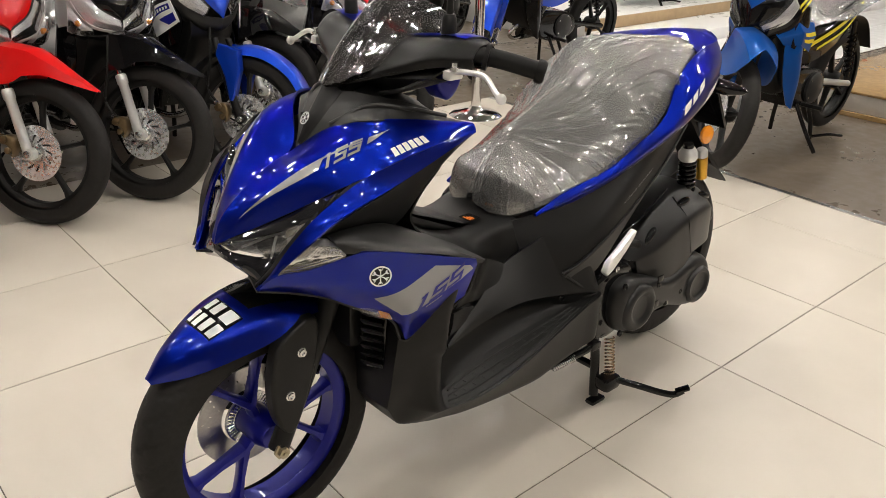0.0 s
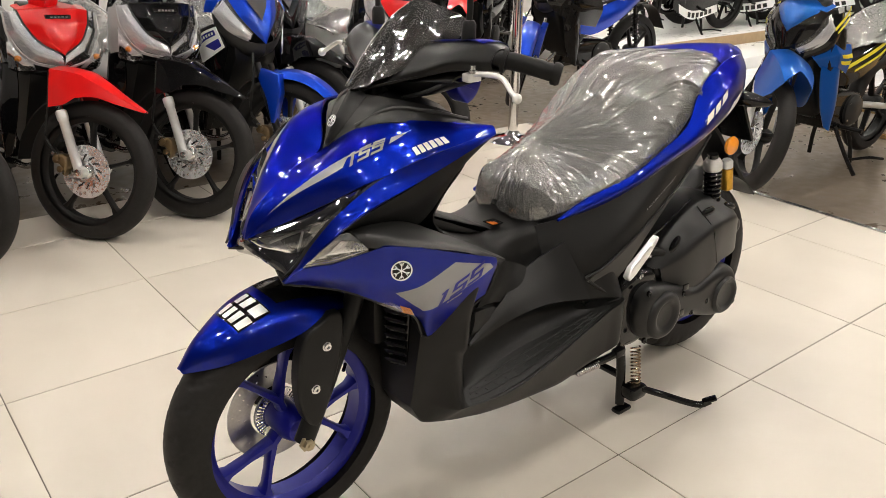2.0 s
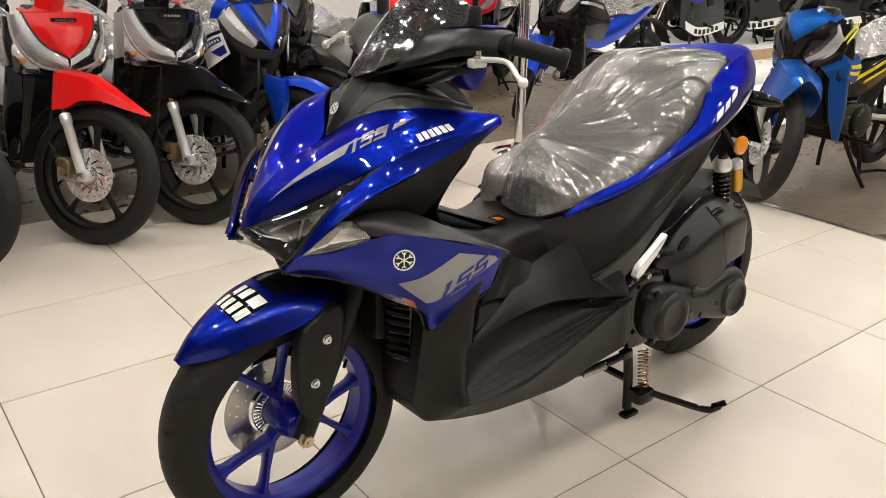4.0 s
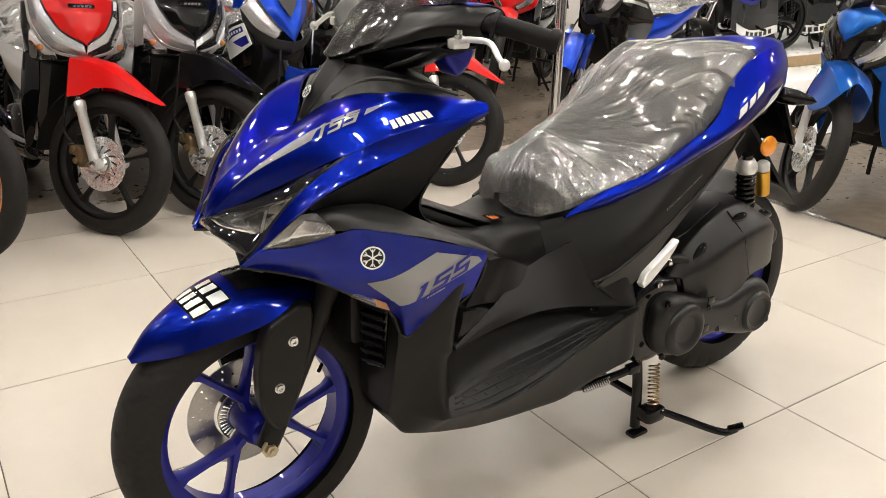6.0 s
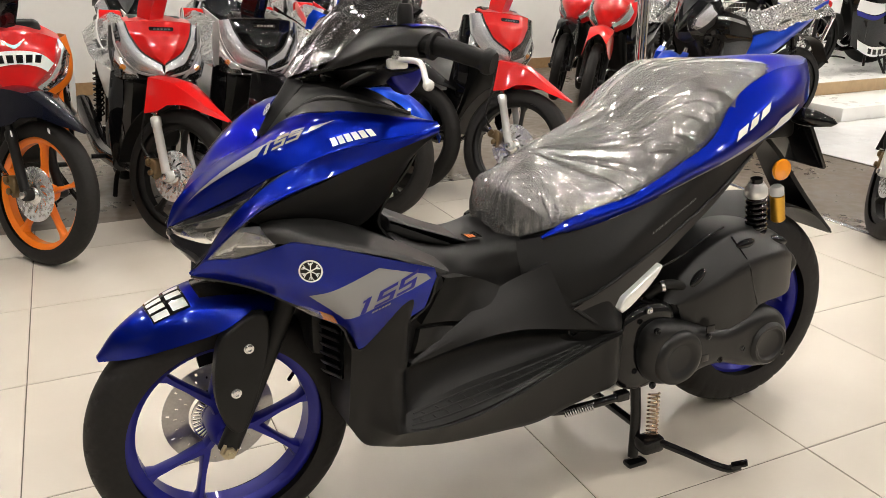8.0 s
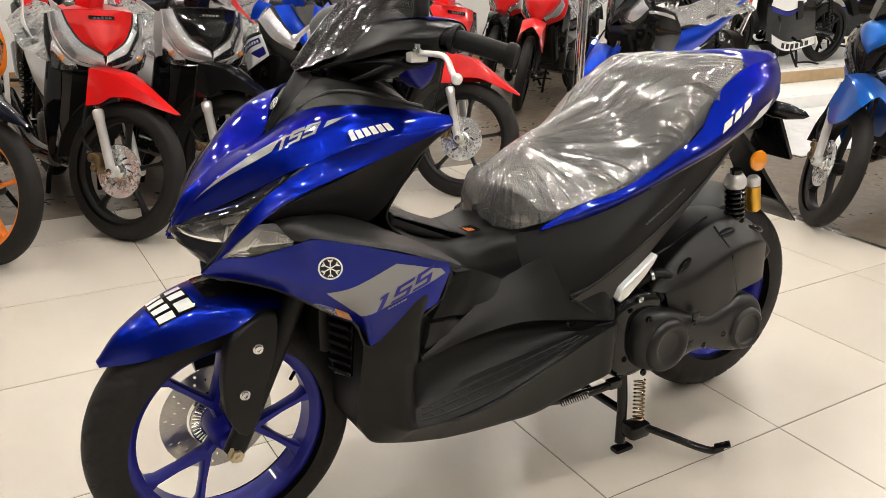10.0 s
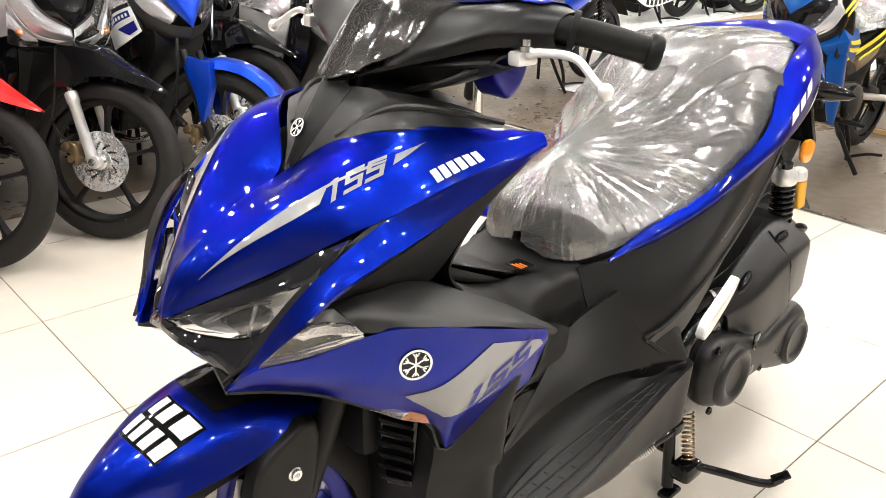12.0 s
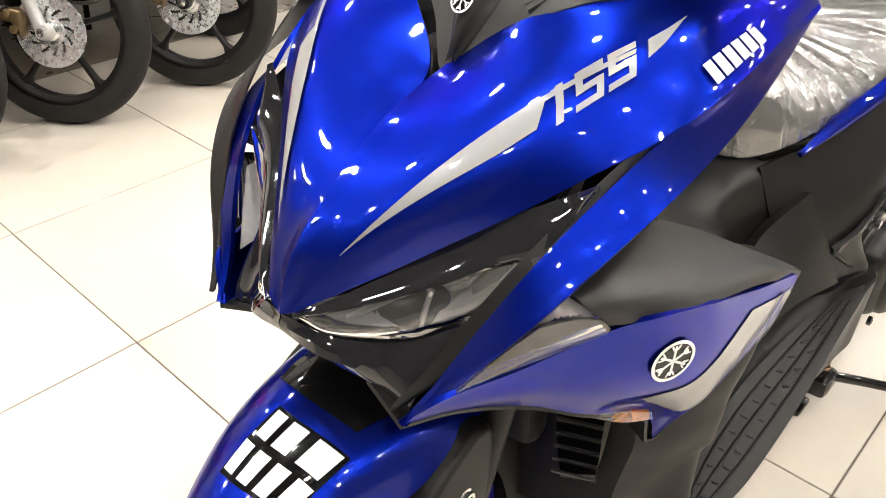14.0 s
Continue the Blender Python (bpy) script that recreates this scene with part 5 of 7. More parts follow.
    part("bolt", spun([(0, 0), (0.008, 0), (0.008, 0.006), (0.005, 0.007), (0, 0.004)], (0.905, -0.212, 0.432), (0.905, -0.3, 0.432), 12), STEEL, case)
    air_low = [(1.005, 0.212, 0.385), (1.084, 0.235, 0.352), (1.165, 0.238, 0.357), (1.215, 0.238, 0.398), (1.325, 0.215, 0.402), (1.372, 0.180, 0.430)]
    air_ridge = [(0.985, 0.212, 0.430), (1.045, 0.236, 0.458), (1.142, 0.244, 0.505), (1.205, 0.243, 0.520), (1.290, 0.226, 0.515), (1.374, 0.184, 0.470)]
    air_top = [(0.965, 0.190, 0.440), (1.019, 0.195, 0.505), (1.123, 0.195, 0.562), (1.205, 0.192, 0.572), (1.306, 0.180, 0.545), (1.384, 0.150, 0.480)]
    air_in = [(0.965, 0.080, 0.445), (1.020, 0.080, 0.510), (1.120, 0.080, 0.566), (1.205, 0.080, 0.576), (1.310, 0.080, 0.550), (1.388, 0.080, 0.484)]
    soft_ridge = [[(p[0] + (q[0] - p[0]) * f, p[1] + (q[1] - p[1]) * f + 0.002, p[2] + (q[2] - p[2]) * f) for p, q in zip(air_ridge, r)] for r, f in ((air_low, 0.12), (air_top, 0.12))]
    air = part("air_box", Sheet([air_low, soft_ridge[0], soft_ridge[1], [(x, w + 0.004, z - 0.006) for x, w, z in air_top], [(x, w - 0.014, z + 0.003) for x, w, z in air_top], air_in], -1, 48, 40).mesh(0.006), SATIN, top, "black faceted air box")
    part("air_core", puff([(0.985, 0.40), (0.975, 0.435), (1.03, 0.495), (1.125, 0.548), (1.205, 0.556), (1.30, 0.528), (1.370, 0.468), (1.32, 0.415), (1.22, 0.410), (1.16, 0.370), (1.09, 0.366)], 0.06, 0.205, -1, 0.02, n=60), SATIN, air)
    for x, w, z, r in ((1.036, 0.213, 0.487, -45), (1.170, 0.214, 0.550, -8), (1.288, 0.202, 0.538, 18)):
        dome = [(0.011 * math.sin(t), 0.028 * math.cos(t)) for t in [math.pi * k / 12 for k in range(13)]]
        part("clip", lathe(dome, 20, m=pose(x, -w, z, 0, r, 0) @ pose(0, 0, 0, 0, 0, -90)), BLACK, air)
    part("air_seam", tube([(1.205, -0.239, 0.402), (1.170, -0.2445, 0.480), (1.160, -0.243, 0.510), (1.140, -0.198, 0.566)], 0.0022, 6), BLACK, air)
    for x, z in ((1.058, 0.372), (1.050, 0.300)):
        part("case_slot", box((x - 0.012, -0.2515, z - 0.009), (x + 0.012, -0.2470, z + 0.009), 0.002), BLACK, case)
    part("breather_hose", tube([(0.93, -0.17, 0.445), (0.965, -0.19, 0.475), (1.00, -0.20, 0.470), (1.03, -0.20, 0.450)], 0.011, 10), MATT, top, "black rubber hose")
    part("hose_clip", spun([(0.012, 0), (0.0135, 0), (0.0135, 0.008), (0.012, 0.008)], (0.955, -0.187, 0.470), (0.985, -0.198, 0.476), 20), STEEL, top)
    part("wire", tube([(0.93, -0.20, 0.520), (0.98, -0.21, 0.545), (1.05, -0.205, 0.575), (1.12, -0.19, 0.590)], 0.002, 6), BLACK, top, "thin black cable")
    part("engine_block", box((0.84, -0.10, 0.24), (1.34, 0.12, 0.50), 0.04), BLACK, top, "black engine block")
    part("bracket", puff([(0.835, 0.300), (0.850, 0.285), (0.85, 0.245), (0.90, 0.238), (0.862, 0.225), (0.828, 0.235)], 0.150, 0.185, -1, 0.004, n=6, smooth=False), ALU, top, "cast bracket")
    part("rear_hugger", Sheet([[(1.395 + 0.30 * math.cos(radians(a)), w, 0.277 + 0.30 * math.sin(radians(a))) for a in range(150, 40, -18)] for w in (-0.085, -0.04, 0.0, 0.04, 0.085)], -1, 24, 9).mesh(0.004), MATT, top)
    part("muffler", tube([(0.95, 0.17, 0.26), (1.1, 0.19, 0.30), (1.2, 0.19, 0.33), (1.60, 0.19, 0.42)], 0.055, 20), BLACK, top, "black exhaust muffler")
    peg = part("passenger_peg", puff([(0.772, 0.484), (0.783, 0.506), (0.812, 0.525), (0.872, 0.567), (0.868, 0.548), (0.845, 0.522), (0.80, 0.484), (0.780, 0.474)], 0.262, 0.279, -1, 0.004, n=8, smooth=False), ALU, top, "folded aluminium passenger peg")

    # shock absorber, reflector, rear mudguard and indicators
    for side in (-1, 1):
        a, b = Vector((1.246, side * 0.172, 0.540)), Vector((1.221, side * 0.174, 0.690))
        sh = part("shock_absorber", tube([a, a.lerp(b, 0.5), b], 0.014, 16), BLACK, top, "black spring shock with gold reservoir")
        part("spring", helix(a.lerp(b, 0.02), a.lerp(b, 0.72), 0.021, 0.0048, 8), BLACK, sh)
        part("cap", spun([(0, 0), (0.022, 0), (0.026, 0.006), (0.026, 0.020), (0.018, 0.034), (0.012, 0.036), (0, 0.036)], a.lerp(b, 0.70), b, 24), ALU, sh)
        c, d = Vector((1.309, side * 0.174, 0.576)), Vector((1.284, side * 0.178, 0.668))
        part("reservoir", spun([(0, 0), (0.013, 0), (0.017, 0.004), (0.017, 0.068), (0, 0.068)], c, d, 24), GOLD, sh)
        part("reservoir_cap", spun([(0, 0), (0.0165, 0), (0.0165, 0.016), (0.012, 0.022), (0, 0.022)], c.lerp(d, 0.74), d + (d - c), 24), ALU, sh)
        part("reflector", spun([(0, -0.006), (0.024, -0.006), (0.026, 0), (0.024, 0.004), (0.012, 0.008), (0, 0.009)], (1.285, side * 0.186, 0.706), (1.27, side * 0.4, 0.706), 28), AMBER, top, "round amber reflector")
        rs = part("rear_indicator", spun([(0, 0), (0.013, 0.012), (0.021, 0.050), (0.020, 0.082), (0.010, 0.122), (0, 0.134)], (1.355, side * 0.095, 0.822), (1.412, side * 0.215, 0.808), 20), BLACK, top, "black rear indicator")
        part("stem", tube([(1.31, side * 0.06, 0.80), (1.345, side * 0.10, 0.821)], 0.014, 12), MATT, rs)
    flap = [[(1.36, w * 0.55, 0.775), (1.44, w * 0.7, 0.70), (1.50, w * 0.85, 0.625), (1.57, w, 0.545), (1.645, w, 0.474)] for w in (-0.06, -0.035, 0.0, 0.035, 0.06)]
    part("rear_mudguard", Sheet(flap, -1, 24, 13).mesh(0.012), MATT, top, "matt black rear mudguard")
    part("plate_holder", box((-0.085, -0.10, -0.006), (0.085, 0.10, 0.006), 0.004, m=pose(1.492, 0, 0.735, 0, 58, 0)), BLACK, top, "black plate holder")
    part("plate_bracket", box((1.36, -0.05, 0.74), (1.47, 0.05, 0.81), 0.015), MATT, top)

    # centre stand and folded side stand
    stand = part("centre_stand", tube([(0.945, -0.135, 0.235), (0.948, -0.150, 0.13), (0.935, -0.168, 0.022)], 0.013, 14), BLACK, top, "black centre stand")
    part("stand_leg", tube([(0.945, 0.135, 0.235), (0.948, 0.150, 0.13), (0.935, 0.168, 0.022)], 0.013, 14), BLACK, stand)
    part("cross_tube", tube([(0.948, -0.15, 0.10), (0.948, 0.15, 0.10)], 0.011, 12), BLACK, stand)
    for side in (-1, 1):
        part("stand_foot", box((0.912, side * 0.172 - 0.015, 0.0), (0.968, side * 0.172 + 0.015, 0.014), 0.006), BLACK, stand)
    part("stand_bracket", box((0.93, -0.215, 0.045), (0.995, -0.165, 0.085), 0.012), BLACK, stand)
    part("stand_tang", tube([(0.965, -0.195, 0.078), (1.02, -0.24, 0.055), (1.095, -0.312, 0.028), (1.12, -0.332, 0.040)], 0.0095, 12), BLACK, stand)
    part("tang_pad", box((-0.020, -0.012, -0.004), (0.020, 0.012, 0.004), 0.003, m=pose(1.118, -0.330, 0.044, 0, -25, -45)), BLACK, stand)
    part("stand_spring", helix((0.990, -0.160, 0.180), (0.968, -0.190, 0.082), 0.013, 0.0026, 11), COPPER, stand, "copper-coloured coil spring")
    side_stand = part("side_stand", tube([(0.66, -0.19, 0.225), (0.72, -0.20, 0.222), (0.80, -0.21, 0.228), (0.85, -0.212, 0.232)], 0.010, 12), BLACK, top, "folded side stand")
    part("side_stand_tip", box((0.83, -0.224, 0.222), (0.865, -0.202, 0.244), 0.004), BLACK, side_stand)
    part("side_stand_spring", helix((0.70, -0.205, 0.218), (0.77, -0.215, 0.226), 0.008, 0.0018, 12), STEEL, side_stand)
    # the nose and the bar stand a little over to the left of the wheels' line
    for names, shift, reach in (
        (("upper_cowl", "cheek_panel", "headlight", "lamp_", "chin", "nose_core", "knee_panel", "inner_shield"), 0.016, 0.21),
        (("centre_panel", "dash_side"), 0.030, 0.21),
        (("wing_panel", "wing_return", "front_indicator", "indicator_bowl", "reflector_rib", "shoulder_panel"), 0.016, 0.25),
        (("handlebar_cover", "bar_", "cover_accent", "grip", "brake_lever", "mirror_", "windscreen", "screen_film"), 0.04, 0.36),
    ):
        for ob in top.children:
            if ob.name.startswith(names):
                ob.location.y = -shift
                ob.scale.y = 1 - shift / reach
    return top


def emblem(at, towards, r, parent):
    """A round badge: black disc, pale ring and three crossing bars."""
    ob = part("emblem", spun([(0, 0), (r, 0), (r, 0.0007), (0, 0.0007)], at, towards, 36), BLACK, parent, "round black and white emblem")
    bm = spun([(r * 0.86, 0.0007), (r, 0.0007), (r, 0.0013), (r * 0.86, 0.0013)], at, towards, 36)
    a, b = Vector(at), Vector(towards)
    m = Matrix.Translation(a) @ (b - a).to_track_quat("Y", "Z").to_matrix().to_4x4()
    for k in range(3):
        turn = m @ Matrix.Rotation(math.pi * k / 3, 4, "Y")
        box((-r * 0.05, 0.0007, -r * 0.74), (r * 0.05, 0.0012, r * 0.74), bm=bm, m=turn)
        for up in (-1, 1):
            for lean in (-1, 1):
                box((-r * 0.04, 0.0007, -r * 0.13), (r * 0.04, 0.0012, r * 0.13), bm=bm, m=turn @ Matrix.Translation((lean * r * 0.13, 0, up * r * 0.66)) @ Matrix.Rotation(lean * up * 0.5, 4, "Y"))
    part("emblem_ring", bm, WHITE, ob)
    return ob


scooter()


# ---- the other motorcycles ----
BRUSHED_DISC = material("brushed disc steel", (0.84, 0.84, 0.85), 0.26, metal=0.75, grain=0.3, scale=60, vary=0.1)
LAMP_SILVER = material("bright lamp reflector", (0.86, 0.86, 0.87), 0.25, metal=0.3, coat=1.0, grain=0.10, scale=120, bump=0.4)
GOLD_CALIPER = material("bronze brake caliper paint", (0.16, 0.11, 0.055), 0.35, metal=0.6)


def wave_disc(r_out, r_in, y, thick=0.002):
    """A brake disc with two rows of drilled holes and ten swept slots."""
    bm = bmesh.new()
    seg, lev = 144, 10
    radii = [r_in + (r_out - r_in) * k / lev for k in range(lev + 1)]
    for s in (-1, 1):
        v = [[bm.verts.new((r * math.cos(2 * math.pi * i / seg), y + s * thick, r * math.sin(2 * math.pi * i / seg))) for r in radii] for i in range(seg)]
        for i in range(seg):
            for k in range(lev):
                slot = 1 <= k <= 4 and (i - 2 * k) % 12 < 4
                hole = (k == 6 and i % 6 == 0) or (k == 8 and i % 6 == 3)
                if not (slot or hole):
                    bm.faces.new((v[i][k], v[i][k + 1], v[(i + 1) % seg][k + 1], v[(i + 1) % seg][k]))
    lathe([(r_out, y - thick), (r_out, y + thick)], seg, bm)
    return bm


def mirrored(rails):
    """Rails of one half, outermost first and the middle one last, carried over to the other side."""
    return [[(x, -w, z) for x, w, z in r] for r in rails] + rails[-2::-1]


def pointed_fender(top, paint):
    """A creased mudguard with a straight beak."""
    c = [(-0.225, 0.003, 0.562), (-0.13, 0, 0.608), (-0.04, 0, 0.652), (0.03, 0, 0.684), (0.10, 0, 0.690), (0.16, 0, 0.690)]
    m = [(-0.225, 0.010, 0.559), (-0.125, 0.036, 0.598), (-0.035, 0.056, 0.640), (0.035, 0.072, 0.670), (0.10, 0.082, 0.675), (0.165, 0.086, 0.675)]
    e = [(-0.223, 0.012, 0.553), (-0.12, 0.046, 0.572), (-0.03, 0.068, 0.588), (0.045, 0.086, 0.576), (0.085, 0.096, 0.545), (0.150, 0.100, 0.525)]
    part("front_fender", Sheet(mirrored([e, m, c]), -1, 46, 25, (3,), (1, 3)).mesh(0.004), paint, top)


def cheeked_fender(top, paint):
    """A short mudguard with deep cheeks over the fork."""
    c = [(-0.105, 0, 0.652), (-0.05, 0, 0.676), (0.02, 0, 0.692), (0.11, 0, 0.694)]
    n = [(-0.130, 0.034, 0.634), (-0.065, 0.040, 0.664), (0.02, 0.044, 0.684), (0.11, 0.044, 0.686)]
    m = [(-0.150, 0.070, 0.596), (-0.075, 0.082, 0.640), (0.02, 0.088, 0.664), (0.11, 0.088, 0.668)]
    e = [(-0.110, 0.092, 0.520), (-0.055, 0.104, 0.482), (0.020, 0.108, 0.468), (0.110, 0.104, 0.530)]
    part("front_fender", Sheet(mirrored([e, m, n, c]), -1, 30, 31, (), (1, 2, 4, 5)).mesh(0.004), paint, top)


def guarded_fender(top, paint):
    """A low mudguard over the tyre with a guard down each fork leg."""
    arc = [(0.315 * math.cos(radians(a)), 0.285 + 0.315 * math.sin(radians(a))) for a in (152, 130, 108, 88, 66)]
    c = [(x, 0.0, z + 0.012) for x, z in arc]
    m = [(x, 0.050, z) for x, z in arc]
    e = [(x * 0.97, 0.066, z - 0.035) for x, z in arc]
    part("front_fender", Sheet(mirrored([e, m, c]), -1, 30, 21, (), (1, 3)).mesh(0.004), paint, top)
    for s in (-1, 1):
        part("fork_guard", puff([(0.125, 0.60), (0.03, 0.585), (0.015, 0.50), (0.035, 0.36), (0.055, 0.36), (0.085, 0.46), (0.135, 0.55)], 0.058, 0.100, s, 0.010, n=7, smooth=False), paint, top)


def wave_face(top, paint, flank):
    """A shield-shaped cowl framed by a clear lamp band that meets in a low V."""
    edge = [(0.236, 0.136, 0.903), (0.204, 0.122, 0.852), (0.174, 0.080, 0.786), (0.146, 0.004, 0.738)]
    mid = [(0.214, 0.080, 0.909), (0.174, 0.072, 0.853), (0.151, 0.044, 0.787), (0.139, 0.002, 0.736)]
    centre = [(0.206, 0, 0.910), (0.162, 0, 0.853), (0.142, 0, 0.787), (0.137, 0, 0.734)]
    part("cowl", Sheet(mirrored([edge, mid, centre]), -1, 24, 29, (1,), (1, 3)).mesh(0.006), paint, top)
    lip = [[(0.234, 0.136, 0.903), (0.30, 0.140, 0.915)], [(0.212, 0.080, 0.910), (0.30, 0.076, 0.928)], [(0.204, 0, 0.911), (0.30, 0, 0.932)]]
    part("cowl_top", Sheet(mirrored(lip), -1, 8, 17).mesh(0.006), paint, top)
    badge = part("cowl_badge", box((0.176, -0.050, 0.872), (0.196, 0.050, 0.888), 0.004, m=pose(0, 0, 0)), BLACK, top, "dark badge plate with bars")
    bars = bmesh.new()
    for k in range(5):
        box((0.1735, -0.036 + 0.015 * k, 0.876), (0.178, -0.026 + 0.015 * k, 0.884), bm=bars)
    part("marking", bars, STEEL, badge)
    grow = [(x - 0.001, w + 0.005, z - 0.005) for x, w, z in edge]
    outer = [(0.262, 0.182, 0.892), (0.232, 0.176, 0.806), (0.190, 0.118, 0.714), (0.142, 0.0, 0.682)]
    band = [((a[0] + b[0]) / 2 - 0.012, (a[1] + b[1]) / 2, (a[2] + b[2]) / 2) for a, b in zip(grow, outer)]
    both("lamp_gasket", [edge, grow], MATT, top, "", 0.003, 26, 3)
    both("lamp_reflector", [[(x + 0.010, w, z) for x, w, z in r] for r in (grow, band, outer)], LAMP_SILVER, top, "silver lamp reflector", 0.004, 26, 7, (1, 2), (1,))
    both("lamp_lens", [grow, band, outer], LENS, top, "clear lamp lens", 0.003, 26, 7, (1, 2), (1,))
    both("lamp_rim", [outer, [(x + 0.010, w + 0.003, z - 0.009) for x, w, z in outer]], SILVER_PAINT, top, "", 0.004, 26, 5)
    cheek = [[(0.244, 0.186, 0.806), (0.212, 0.160, 0.758), (0.186, 0.118, 0.712)], [(0.222, 0.192, 0.752), (0.190, 0.160, 0.716), (0.178, 0.112, 0.690)], [(0.252, 0.184, 0.676), (0.216, 0.152, 0.668), (0.196, 0.100, 0.670)]]
    both("indicator_bowl", [[(x + 0.026, w - 0.010, z) for x, w, z in r] for r in cheek], LAMP_SILVER, top, "silver lamp bowl", 0.003, 10, 10)
    both("indicator", cheek, LENS, top, "clear indicator lens", 0.003, 12, 12)
    for s in (-1, 1):
        bulb = [(0.013 * math.sin(t), 0.018 * math.cos(t)) for t in [math.pi * k / 8 for k in range(9)]]
        part("indicator_bulb", lathe(bulb, 14, m=pose(0.216, s * 0.156, 0.716, 0, 0, s * 40)), AMBER, top, "amber bulb")
    both("chin", [[(0.262, 0.176, 0.678), (0.222, 0.150, 0.668), (0.198, 0.100, 0.668), (0.148, 0.0, 0.678)], [(0.30, 0.150, 0.660), (0.27, 0.125, 0.650), (0.24, 0.09, 0.645), (0.21, 0.0, 0.645)]], BLACK, top, "", 0.005, 20, 6)
    both("flank", [[(0.270, 0.180, 0.884), (0.252, 0.180, 0.800), (0.266, 0.178, 0.700)], [(0.320, 0.190, 0.880), (0.310, 0.196, 0.790), (0.312, 0.186, 0.690)], [(0.40, 0.150, 0.870), (0.40, 0.165, 0.770), (0.40, 0.170, 0.670)]], flank, top, "", 0.005, 16, 10)


def wedge_face(top, paint, outer_paint, band=None, trim=None):
    """A broad nose that runs down to a low point, with a slanted lamp on each side."""
    edge = [(0.262, 0.158, 0.850), (0.222, 0.142, 0.790), (0.186, 0.090, 0.712), (0.150, 0.004, 0.648)]
    mid = [(0.220, 0.086, 0.880), (0.176, 0.080, 0.812), (0.156, 0.048, 0.722), (0.143, 0.002, 0.646)]
    centre = [(0.208, 0, 0.892), (0.160, 0, 0.815), (0.144, 0, 0.725), (0.141, 0, 0.644)]
    part("cowl", Sheet(mirrored([edge, mid, centre]), -1, 24, 29).mesh(0.006), paint, top)
    part("cowl_top", Sheet(mirrored([[(0.262, 0.158, 0.850), (0.32, 0.150, 0.872)], [(0.218, 0.086, 0.881), (0.31, 0.080, 0.912)], [(0.206, 0, 0.893), (0.30, 0, 0.922)]]), -1, 8, 17).mesh(0.006), paint, top)
    inner = [(0.250, 0.148, 0.862), (0.206, 0.110, 0.790), (0.164, 0.050, 0.706)]
    wide = [(0.262, 0.180, 0.796), (0.226, 0.152, 0.722), (0.178, 0.072, 0.668)]
    mean = [((a[0] + b[0]) / 2 - 0.010, (a[1] + b[1]) / 2, (a[2] + b[2]) / 2) for a, b in zip(inner, wide)]
    both("lamp_reflector", [[(x + 0.006, w, z) for x, w, z in r] for r in (inner, mean, wide)], LAMP_SILVER, top, "silver lamp reflector", 0.003, 18, 9)
    both("lamp_lens", [[(x - 0.006, w, z) for x, w, z in r] for r in (inner, mean, wide)], LENS, top, "clear lamp lens", 0.003, 18, 9)
    both("nose_flank", [[(0.268, 0.152, 0.858), (0.262, 0.168, 0.800), (0.226, 0.146, 0.732), (0.178, 0.070, 0.676)], [(0.300, 0.178, 0.868), (0.290, 0.190, 0.780), (0.262, 0.170, 0.700), (0.200, 0.078, 0.640)], [(0.36, 0.160, 0.870), (0.36, 0.170, 0.770), (0.33, 0.150, 0.690), (0.25, 0.070, 0.630)]], outer_paint, top, "", 0.005, 22, 10)
    both("flank", [[(0.300, 0.180, 0.800), (0.285, 0.172, 0.700), (0.290, 0.172, 0.600)], [(0.360, 0.190, 0.790), (0.370, 0.196, 0.690), (0.370, 0.190, 0.560)], [(0.42, 0.150, 0.770), (0.44, 0.160, 0.670), (0.44, 0.160, 0.540)]], trim or outer_paint, top, "", 0.005, 16, 10)
    both("chin", [[(0.26, 0.150, 0.690), (0.20, 0.080, 0.640), (0.148, 0.0, 0.640)], [(0.30, 0.130, 0.640), (0.26, 0.08, 0.605), (0.22, 0.0, 0.600)]], BLACK, top, "", 0.005, 16, 6)
    if band:
        across = Sheet(mirrored([edge, mid, centre]), -1, 24, 29)
        part("cowl_band", across.strip([(0.40, 0.08), (0.30, 0.30), (0.27, 0.50), (0.30, 0.70), (0.40, 0.92)], [(0.52, 0.12), (0.47, 0.30), (0.44, 0.50), (0.47, 0.70), (0.52, 0.88)], 0.0075, 40, 5), band, top, "white band with dark bars")
        bars = bmesh.new()
        for k in range(6):
            v = 0.24 + 0.088 * k
            q = across.strip([(0.325, v), (0.325, v + 0.062)], [(0.425, v), (0.425, v + 0.062)], 0.009, 4, 4)
            me = bpy.data.meshes.new("bar")
            q.to_mesh(me)
            q.free()
            bars.from_mesh(me)
            bpy.data.meshes.remove(me)
        part("marking", bars, BLACK, top, "row of dark bars")
        part("cowl_badge", across.strip([(0.12, 0.40), (0.20, 0.5), (0.12, 0.60)], [(0.20, 0.44), (0.25, 0.5), (0.20, 0.56)], 0.008, 12, 4), STEEL, top, "silver winged shape")
    return edge


